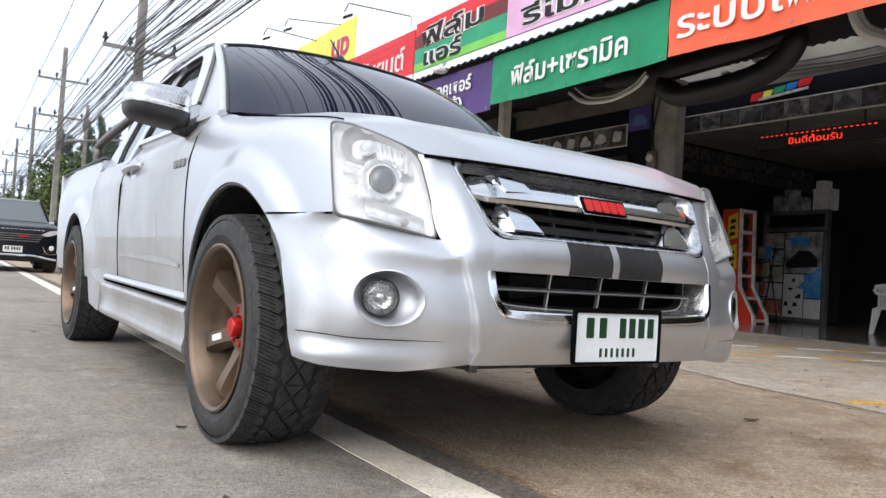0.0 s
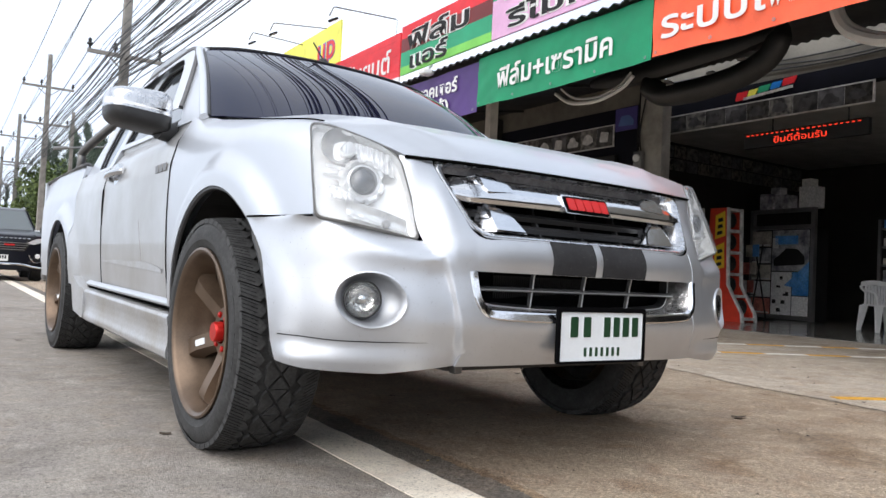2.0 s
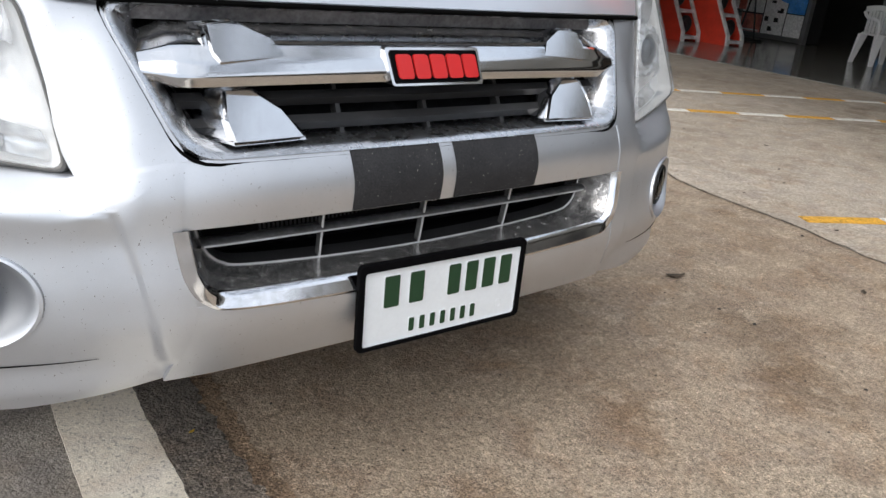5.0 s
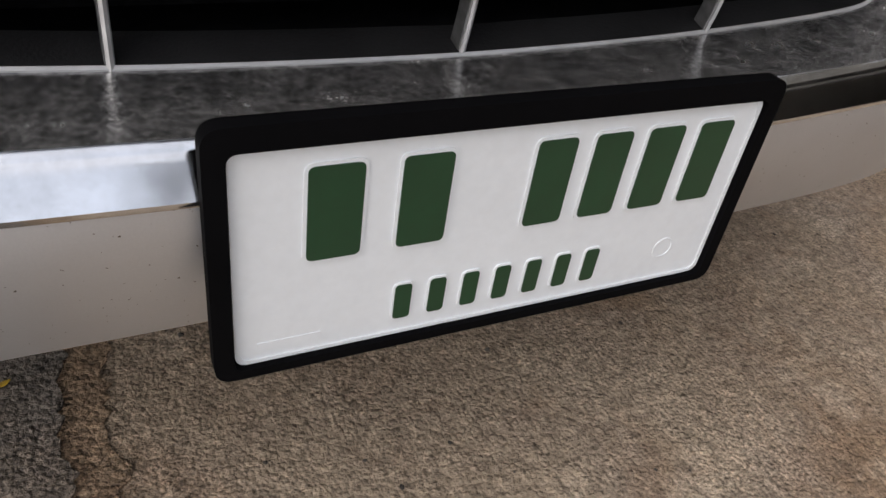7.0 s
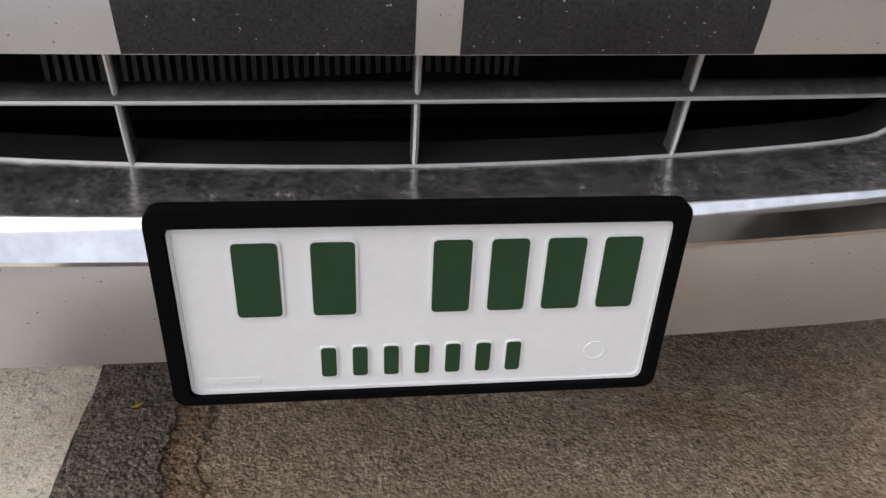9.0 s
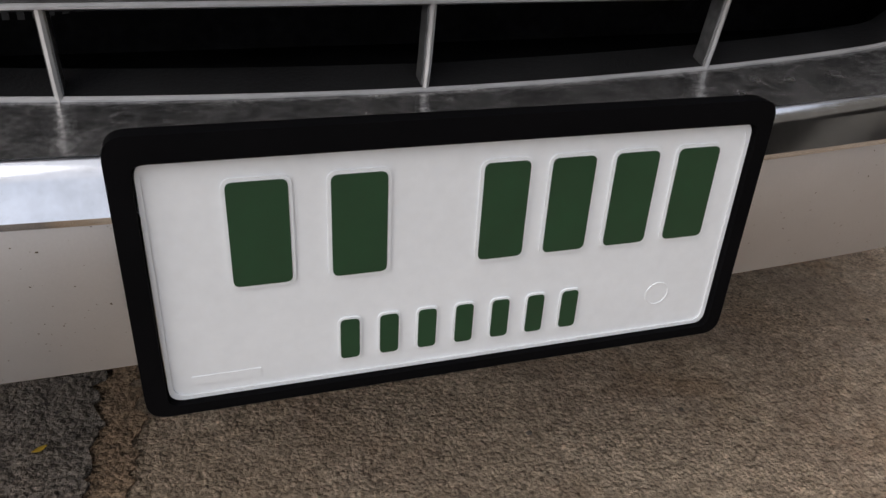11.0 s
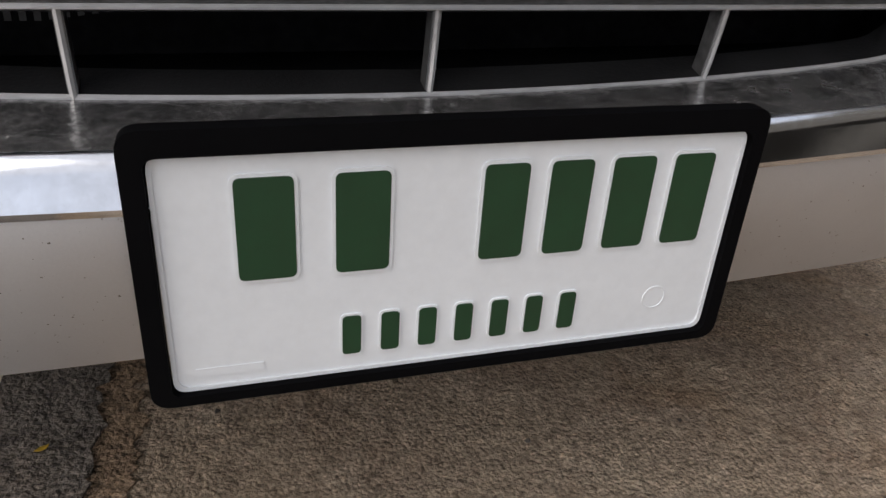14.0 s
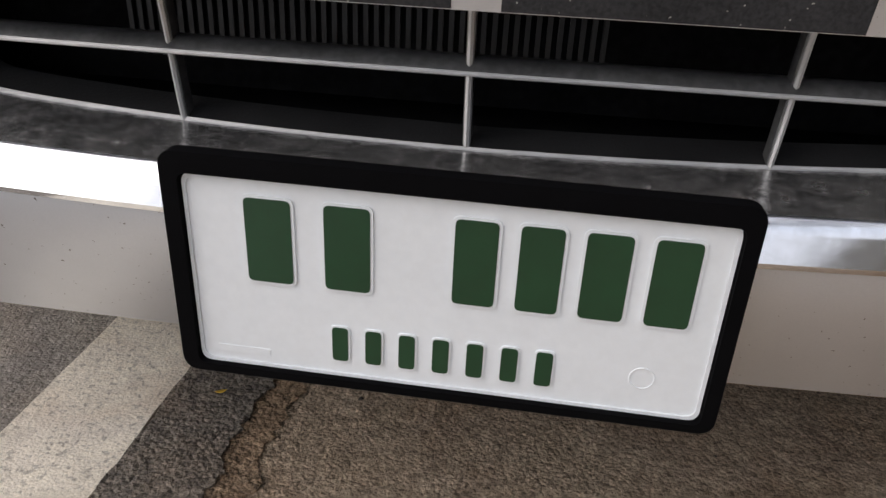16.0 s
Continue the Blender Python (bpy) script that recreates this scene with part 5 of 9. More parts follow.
# ---- poles and wires ----
def power_pole(x, y, h, arms, w=0.16, name_label="grey concrete power pole with cross arms and insulators"):
    ob = thing("power_pole", name_label, "power pole", ENV @ pose(x, y, 0), "power poles")
    bm = bmesh.new()
    sheet_pts = [(-w, -w * 0.8), (w, -w * 0.8), (w, w * 0.8), (-w, w * 0.8)]
    lo = [bm.verts.new((px, py, 0)) for px, py in sheet_pts]
    hi = [bm.verts.new((px * 0.62, py * 0.62, h)) for px, py in sheet_pts]
    bm.faces.new(hi)
    for i in range(4):
        bm.faces.new((lo[i], lo[(i + 1) % 4], hi[(i + 1) % 4], hi[i]))
    bmesh.ops.bevel(bm, geom=[e for e in bm.edges if abs(e.verts[0].co.z - e.verts[1].co.z) > 1], offset=0.03, segments=1, affect="EDGES")
    part("shaft", bm, POLE, ob)
    for z, half in arms:
        bm = bmesh.new()
        box(bm, -half, half, -0.12, -0.04, z - 0.05, z + 0.05)
        for s in (-1, 1):
            tube(bm, [(s * half * 0.5, -0.08, z), (0, -0.08, z - 0.45)], 0.02, 6)
        part("cross_arm", bm, POLE, ob)
        for px in (-half * 0.94, -half * 0.28, half * 0.94):
            bm = bmesh.new()
            lathe(bm, [(0, 0.03), (0.10, 0.03), (0.11, 0.075), (0.16, 0.07), (0.17, 0.04), (0.25, 0.05), (0.30, 0.001)], (px, -0.08, z + 0.05), "z", 10)
            part("insulator", bm, CABLE, ob)
    return ob


power_pole(2.05, 20.3, 11.0, [(6.1, 0.95), (8.9, 1.1)], 0.15, "thick grey concrete power pole carrying a bundle of cables")
for k, (y, x) in enumerate(((40.5, 2.05), (60, 2.1), (80, 2.1), (100, 2.1), (122, 2.2), (146, 2.2), (172, 2.3), (200, 2.3))):
    power_pole(x, y, 10.6, [(8.95, 1.15), (7.1, 1.0)])
power_pole(2.9, 37.5, 7.4, [], 0.11, "thin leaning grey concrete pole")
power_pole(2.0, -16.0, 11.0, [(6.1, 0.95), (8.9, 1.1)], 0.2, "thick grey concrete power pole carrying a bundle of cables")

POLES_Y = [-16.0, 20.3, 40.5, 60, 80, 100, 122, 146, 172, 200]


def cable_run(x, z, r, sag, jitter, ys=POLES_Y):
    """One cable hung from pole to pole."""
    pts = []
    for a, b in zip(ys, ys[1:]):
        n = 26 if a < 0 else 10
        for i in range(n):
            t = i / n
            pts.append((x + jitter * 0.1 * math.sin(a + 7 * t), a + (b - a) * t, z - sag * 4 * t * (1 - t) * (1.0 if a < 0 else 0.35)))
    pts.append((x, ys[-1], z))
    bm = bmesh.new()
    tube(bm, pts, r, 5)
    return bm


rng = random.Random(11)
for k in range(32):
    single("cable", cable_run(1.55 + rng.uniform(-0.1, 0.75), rng.uniform(5.3, 6.5), rng.choice((0.007, 0.009, 0.012, 0.017)), rng.uniform(0.35, 0.9), rng.uniform(0, 1), POLES_Y[:6]), CABLE, "black overhead cable in the sagging bundle", "cable", ENV, "overhead cables")
for x, z in ((0.95, 9.15), (1.75, 9.15), (3.12, 9.15), (1.1, 7.4), (2.95, 7.4), (1.2, 6.25), (-2.4, 8.2), (-4.2, 8.6)):
    single("cable", cable_run(x, z, 0.011, 0.55, 0), CABLE, "thin overhead power line", "cable", ENV, "overhead cables")
# street lamp arm on the thick pole
bm = bmesh.new()
tube(bm, [(1.95, 20.2, 3.62), (1.2, 20.0, 3.48), (0.75, 19.9, 3.40)], 0.025, 8)
tube(bm, [(0.75, 19.9, 3.40), (0.42, 19.85, 3.34)], 0.045, 8)
single("street_lamp", bm, ALU, "pale street lamp arm fixed to the thick pole", "street lamp", ENV)

# ---- trees ----
BARK = material("bark", (0.10, 0.08, 0.06), 0.9, 0, 0.3, 6, bump=0.4, bump_scale=20)


def leaf_material(name, a, b):
    m = bpy.data.materials.new(name)
    m.use_nodes = True
    n, l = m.node_tree.nodes, m.node_tree.links
    g = n.new("ShaderNodeNewGeometry")
    r = n.new("ShaderNodeValToRGB")
    r.color_ramp.elements[0].color, r.color_ramp.elements[1].color = (*a, 1), (*b, 1)
    l.new(g.outputs["Random Per Island"], r.inputs[0])
    l.new(r.outputs[0], n["Principled BSDF"].inputs["Base Color"])
    n["Principled BSDF"].inputs["Roughness"].default_value = 0.7
    return m


PINE = leaf_material("feathery_green", (0.045, 0.07, 0.05), (0.15, 0.19, 0.145))
BUSH = leaf_material("broad_green", (0.03, 0.055, 0.014), (0.13, 0.175, 0.045))


def leaves(verts, faces, c, r, n, size, rg, droop=0.3, slim=0.3):
    for _ in range(n):
        d = Vector((rg.gauss(0, 1), rg.gauss(0, 1), rg.gauss(0, 0.7)))
        p = c + d.normalized() * r * rg.random() ** 0.5
        a = Vector((rg.gauss(0, 1), rg.gauss(0, 1), rg.gauss(0, 1) - droop)).normalized() * size * rg.uniform(0.6, 1.4)
        b = a.cross(Vector((rg.gauss(0, 1), rg.gauss(0, 1), rg.gauss(0, 1)))).normalized() * size * slim
        i = len(verts)
        verts += [p, p + a * 0.5 + b, p + a, p + a * 0.5 - b]
        faces.append((i, i + 1, i + 2, i + 3))


def conifer(seed, h, spread, dens):
    rg = random.Random(seed)
    ob = thing("casuarina_tree", "tall feathery dark green tree behind the poles", "tree", None, "row of feathery trees")
    bm = bmesh.new()
    tube(bm, [(0, 0, 0), (0.05, 0.1, h * 0.5), (-0.05, 0.1, h * 0.97)], 0.2, 8, radii=[0.22, 0.12, 0.02])
    verts, faces = [], []
    for k in range(46):
        z = h * (0.14 + 0.85 * (k / 46) ** 0.9)
        L = spread * (1.06 - z / h) ** 1.15 * rg.uniform(0.5, 1.3) + 0.10
        a = rg.uniform(0, 2 * math.pi)
        tip = Vector((L * math.cos(a), L * math.sin(a), z + L * rg.uniform(0.25, 0.7)))
        base = Vector((0, 0.1, z))
        tube(bm, [base, (base + tip) / 2 + Vector((0, 0, 0.08)), tip], 0.03, 5, radii=[0.05, 0.03, 0.008])
        for t in (0.35, 0.6, 0.8, 1.0):
            leaves(verts, faces, base.lerp(tip, t), 0.24 + 0.17 * L, dens, 0.36, rg, -0.5, 0.07)
    part("trunk", bm, BARK, ob)
    me = bpy.data.meshes.new("crown")
    me.from_pydata([tuple(v) for v in verts], [], faces)
    me.materials.append(PINE)
    c = new("crown", me)
    c.parent = ob
    return ob


trees = [conifer(s, h, w, 42) for s, h, w in ((1, 11.0, 1.9), (2, 12.2, 1.7), (3, 9.8, 2.1))]
spots = [(3.6, 56, 0, 0.8), (4.4, 58, 1, 1.0), (5.7, 60, 0, 1.0), (7.0, 61, 1, 1.0), (8.2, 64, 2, 1.0), (9.7, 63, 2, 1.0), (11.2, 64, 1, 1.0), (12.9, 65, 0, 1.0), (5.0, 62, 1, 0.85), (6.3, 58, 2, 0.95), (7.6, 63, 0, 1.0), (8.9, 58, 1, 0.9), (10.4, 60, 0, 1.05), (13.8, 60, 1, 1.0), (16, 63, 0, 1.0), (4.2, 70, 1, 1.0), (18.5, 66, 2, 1.1), (2.9, 84, 0, 1.0), (2.6, 100, 1, 1.0), (4.0, 50, 2, 0.85), (4.9, 53, 0, 0.9), (5.9, 51, 1, 0.9), (6.8, 54, 2, 0.95), (7.9, 52, 0, 0.9), (9.1, 54, 1, 0.9), (3.4, 62, 1, 0.9), (3.1, 72, 2, 0.95)]
for i, (x, y, k, sc) in enumerate(spots):
    sc *= float(np.interp(x, [2.5, 4, 6, 7.5, 9, 12], [0.66, 0.70, 0.78, 0.88, 0.95, 1.0]))
    tall = (1.42, 1.08, 1.28, 0.98, 1.50, 1.16, 1.34)[(i * 3) % 7]
    mm = ENV @ pose(x, y, 0, 0, 0, 47 * i) @ Matrix.Diagonal((sc, sc, sc * tall, 1))
    if i < 3:
        trees[k if i == 0 else i].matrix_basis = mm
    else:
        copy_thing(trees[k], mm)


def shrub(seed, w, h):
    rg = random.Random(seed)
    ob = thing("shrub", "leafy green shrub at the roadside", "shrub", None, "roadside shrubs")
    bm = bmesh.new()
    verts, faces = [], []
    for k in range(16):
        a = rg.uniform(0, 6.28)
        r = w * rg.random() ** 0.6
        tip = Vector((r * math.cos(a), r * math.sin(a), h * rg.uniform(0.35, 1.0) * (1 - 0.35 * r / w)))
        tube(bm, [(0, 0, 0), tip * 0.5 + Vector((0, 0, 0.1)), tip], 0.04, 5, radii=[0.06, 0.035, 0.01])
        leaves(verts, faces, tip, 0.6, 150, 0.15, rg, 0.1)
        leaves(verts, faces, tip * 0.6, 0.55, 80, 0.15, rg, 0.1)
    part("stems", bm, BARK, ob)
    me = bpy.data.meshes.new("foliage")
    me.from_pydata([tuple(v) for v in verts], [], faces)
    me.materials.append(BUSH)
    c = new("foliage", me)
    c.parent = ob
    return ob


shrubs = [shrub(21, 1.8, 3.6), shrub(22, 1.5, 3.0)]
for i, (x, y, sc) in enumerate(((3.2, 46, 1.25), (4.6, 44, 1.3), (2.7, 50, 0.95), (2.6, 47, 1.0), (3.9, 48, 1.45), (5.4, 46, 1.5), (6.2, 47, 1.6), (7.8, 46, 1.5), (9.6, 48, 1.4), (11.6, 47, 1.2), (3.0, 54, 1.35), (2.9, 60, 1.2), (13.6, 49, 1.2), (5.4, 51, 1.6), (2.8, 70, 1.2), (4.7, 50, 1.5), (2.9, 84, 1.2))):
    mm = ENV @ pose(x, y, 0, 0, 0, 83 * i) @ Matrix.Scale(sc, 4)
    if i < 2:
        shrubs[i].matrix_basis = mm
    else:
        copy_thing(shrubs[i % 2], mm)

# ---- the pickup ----
truck = thing("pickup_truck", "silver lowered pickup truck with bronze wheels parked on the road line", "pickup truck")

PLAN = spline([(0, -0.007), (0.25, -0.004), (0.45, 0.004), (0.58, 0.026), (0.68, 0.052), (0.77, 0.098), (0.835, 0.155), (0.885, 0.245), (0.915, 0.36), (0.93, 0.5), (0.935, 0.7)], 10)
PX = np.array([p[0] for p in PLAN])
PY = np.array([p[1] for p in PLAN])
PA = np.concatenate([[0], np.cumsum(np.hypot(np.diff(PX), np.diff(PY)))])
ZO = [(0.30, 0.06), (0.345, 0.03), (0.40, 0.004), (0.46, -0.018), (0.52, -0.014), (0.60, 0.0), (0.66, 0.0), (0.70, 0.012), (0.74, 0.034), (0.93, 0.135), (1.0, 0.17), (1.1, 0.22)]


def yoff(z):
    return sum(np.interp(z + d, [q[0] for q in ZO], [q[1] for q in ZO]) for d in (-0.012, 0, 0.012)) / 3


def a_of_x(x):
    return float(np.interp(abs(x), PX, PA))


def a_of_y(y):
    return float(np.interp(y, PY, PA))


def nose(a, z, out=0.0, side=-1):
    """A point of the front's skin: a metres round from the middle, at height z, `out` metres proud of it."""
    x, y = float(np.interp(a, PA, PX)), float(np.interp(a, PA, PY))
    x2, y2 = float(np.interp(a + 0.01, PA, PX)), float(np.interp(a + 0.01, PA, PY))
    t = Vector((x2 - x, y2 - y)) if x2 > x or y2 > y else Vector((0, 1))
    t.normalize()
    yy = y + yoff(z)
    if z > 0.6 and x > 0.53:
        base = 0.086 + 0.30 * max(0.0, z - 0.69)
        goal = base + (x - 0.607) * 0.392 if x > 0.607 else yy + (base - yy) * ((x - 0.53) / 0.077) ** 1.5
        fold = float(np.interp(x, [0.53, 0.555, 0.607, 0.70, 0.80, 0.885], [0.622, 0.630, 0.641, 0.655, 0.676, 0.702]))
        rim = float(np.interp(x, [0.54, 0.607, 0.70, 0.80, 0.87], [0.703, 0.687, 0.702, 0.724, 0.737]))
        w = max(0.0, min(1.0, (z - fold) / (rim - fold)))
        if x > 0.87:
            w *= max(0.0, 1 - (x - 0.87) / 0.05)
        yy += w * (goal - yy)
    return Vector((side * (x + out * t.y), yy - out * t.x, z))


def smooth01(t):
    t = max(0.0, min(1.0, t))
    return t * t * (3 - 2 * t)


def recess(a, z):
    """How far the corner of the bumper falls back beside the proud middle section."""
    x = float(np.interp(a, PA, PX))
    edge = float(np.interp(z, [0.34, 0.365, 0.39, 0.42, 0.55, 0.64, 0.687], [0.455, 0.475, 0.50, 0.512, 0.535, 0.556, 0.60]))
    return 0.0135 * smooth01((x - edge) / 0.011) * (1 - smooth01((x - 0.66) / 0.19)) * smooth01((0.69 - z) / 0.10)


ARCHES = ((0.787, 0.378, 0.470), (3.87, 0.38, 0.455))
FRONT_ARCH = ARCHES[0]


def flare(y, z, arch):
    """The raised band round a wheel arch, 1 at its edge, with a soft crease where it meets the body."""
    r = math.hypot(y - arch[0], z - arch[1]) - arch[2]
    return smooth01(1.45 * (1 - r / 0.125)) if r < 0.125 else 0.0


BELLY = ([0.25, 0.45, 0.65, 0.85, 0.98, 1.08, 1.17], [-0.045, -0.015, 0.002, 0.006, 0.0, -0.026, 0.0])


def side_x(y, z):
    """Half the body's width."""
    w = np.interp(y, [0.3, 0.8, 1.4, 2.5, 3.1, 3.9, 4.4, 5.05], [0.915, 0.925, 0.92, 0.905, 0.905, 0.915, 0.912, 0.885])
    top = np.interp(y, [3.3, 3.55], [-0.085, -0.035])
    k = smooth01((z - 0.84) / 0.10)
    w += k * float(np.interp(z, *BELLY)) + (1 - k) * sum(float(np.interp(z + d, *BELLY)) for d in (-0.12, -0.06, 0.0, 0.04, 0.08)) / 5
    w += (top if z > 1.16 else np.interp(z, [1.08, 1.16], [0, top]))
    for arch in ARCHES:
        w += 0.034 * flare(y, z, arch)
    if y < 0.62 and z > 0.70:
        k = max(0.0, min(1.15, (z - 0.736) / 0.268))
        xe, ye = 0.876 - 0.024 * k, 0.190 + 0.112 * k
        q = max(0.0, min(1.0, (y - ye) / (0.62 - ye)))
        w = xe + (w - xe) * (1 - (1 - q) ** 2.2)
    return float(w)


def arch_z(y, low):
    z = low
    for yc, zc, r in ARCHES:
        d = r ** 2 - (y - yc) ** 2
        if d > 0:
            z = max(z, zc + math.sqrt(d))
    return z


SEAM = spline([(0.632, 0.152, 0.929), (0.714, 0.232, 0.976), (0.785, 0.296, 1.008), (0.801, 0.36, 1.025), (0.803, 0.46, 1.042), (0.80, 0.75, 1.083), (0.80, 1.05, 1.125), (0.80, 1.24, 1.152)], 8)
SEAM_Y = [p[1] for p in SEAM]
SEAM_X = [p[0] for p in SEAM]
SEAM_Z = [p[2] for p in SEAM]


def seam(y):
    return float(np.interp(y, SEAM_Y, SEAM_X)), float(np.interp(y, SEAM_Y, SEAM_Z))


def mirrored(fn):
    for s in (-1, 1):
        fn(s)


# hood: crowned, with two shallow ridges, rolled over at its leading edge
def hood_point(u, v):
    y_side = 0.152 + (1.225 - 0.152) * v ** 1.25
    sx, sz = seam(y_side)
    k = 2 * u - 1
    x = k * (sx - 0.004)
    y_mid = 0.104 + (1.10 - 0.104) * v
    e = abs(k) ** 2.6
    y = y_mid * (1 - e) + y_side * e
    zc = float(np.interp(v, [0, 0.025, 0.07, 0.16, 0.35, 0.65, 1], [0.930, 0.956, 0.988, 1.032, 1.088, 1.142, 1.176]))
    z = zc + (sz - zc) * abs(k) ** (3.2 + 2.6 * v)
    ridge = math.exp(-((abs(k) - (0.66 + 0.12 * v)) / 0.07) ** 2) * min(1, v * 6) * 0.009
    return x, y, z + ridge


bm = bmesh.new()
sheet(bm, hood_point, 44, 40, 0.012)
hood = part("hood", bm, PAINT, truck, "silver bonnet with a shallow crown")
for s in (-1, 1):
    bm = bmesh.new()
    tube(bm, [(s * (x - 0.001), y, z + 0.0036) for x, y, z in SEAM[20:]], 0.0026, 6)
    part("hood_gap", bm, GAP, truck)
bm = bmesh.new()
tube(bm, [(x, y - 0.004, z - 0.006) for x, y, z in [hood_point(k / 40, 0.0) for k in range(41)]], 0.005, 6)
part("hood_gap", bm, GAP, truck)


# front wings
def wing(s):
    def f(u, v):
        y = 0.192 + (1.405 - 0.192) * u ** 1.15
        sx, sz = seam(min(y + 0.113 * (1 - u) ** 5, 1.24))
        if y > 1.16:
            sx, sz = sx + 0.045 * smooth01((y - 1.16) / 0.245), sz + 0.02 * smooth01((y - 1.16) / 0.245)
        zb = arch_z(y, 0.738 if y < 0.82 else 0.43)
        if y < 0.52:
            zb = max(0.738, arch_z(y, 0.0))
        z1 = sz - 0.085
        if v < 0.72:
            z = zb + (z1 - zb) * v / 0.72
            yy = y + (1 - u) ** 5 * max(0, z - 0.736) * 0.42
            return s * side_x(yy, z), yy, z
        t = (v - 0.72) / 0.28
        z_a = z1
        yy = y + (1 - u) ** 5 * max(0, z_a - 0.736) * 0.42
        xa = side_x(yy, z1)
        soft = smooth01((y - 0.45) / 0.5)
        xb, zb2 = xa - 0.008 - 0.022 * soft, sz - 0.012 - 0.016 * soft
        x = xa * (1 - t) ** 2 + xb * 2 * t * (1 - t) + sx * t * t
        z = z1 * (1 - t) ** 2 + zb2 * 2 * t * (1 - t) + sz * t * t
        return s * x, yy + (1 - u) ** 5 * max(0, z - z1) * 0.42, z
    bm = bmesh.new()
    sheet(bm, f, 48, 24, 0.01 * s)
    part("front_wing", bm, PAINT, truck)
    bm = bmesh.new()
    tube(bm, [(s * (side_x(y, 0.74) + 0.0005), y, 0.7395) for y in np.linspace(0.195, 0.50, 14) if arch_z(y, 0) < 0.745], 0.0035, 5)
    part("panel_gap", bm, GAP, truck)
    bm = bmesh.new()
    pts = []
    for k in range(37):
        a = math.pi * (-0.06 + 1.12 * k / 36)
        y, z = FRONT_ARCH[0] - (FRONT_ARCH[2] - 0.004) * math.cos(a), FRONT_ARCH[1] + (FRONT_ARCH[2] - 0.004) * math.sin(a)
        if z > 0.36:
            pts.append((s * (side_x(y, z) - 0.012), y, z))
    tube(bm, pts, 0.009, 6)
    part("wheel_arch_lip", bm, PLASTIC, truck, "black rubber arch edge")


mirrored(wing)


# front bumper: middle beams, corner pieces round the fog lamps, painted lip
def bumper_mid(z0, z1, x1_low, x1_high, nz, bulge=0.0):
    def f(u, v):
        z = z0 + (z1 - z0) * v
        xe = x1_low + (x1_high - x1_low) * v
        k = 2 * u - 1
        a = a_of_x(xe * abs(k))
        return nose(a, z, bulge * math.sin(math.pi * v) * (1 - k ** 6) + 0.0035 + 0.002 * (1 - k ** 8), 1 if k > 0 else -1)
    return f


bm = bmesh.new()
sheet(bm, bumper_mid(0.612, 0.712, 0.482, 0.470, 6, 0.006), 40, 6, 0.015)
sheet(bm, bumper_mid(0.348, 0.492, 0.505, 0.468, 8, 0.004), 40, 8, 0.015)
bumper = part("front_bumper", bm, PAINT_LIP, truck, "silver bumper with two grille openings")


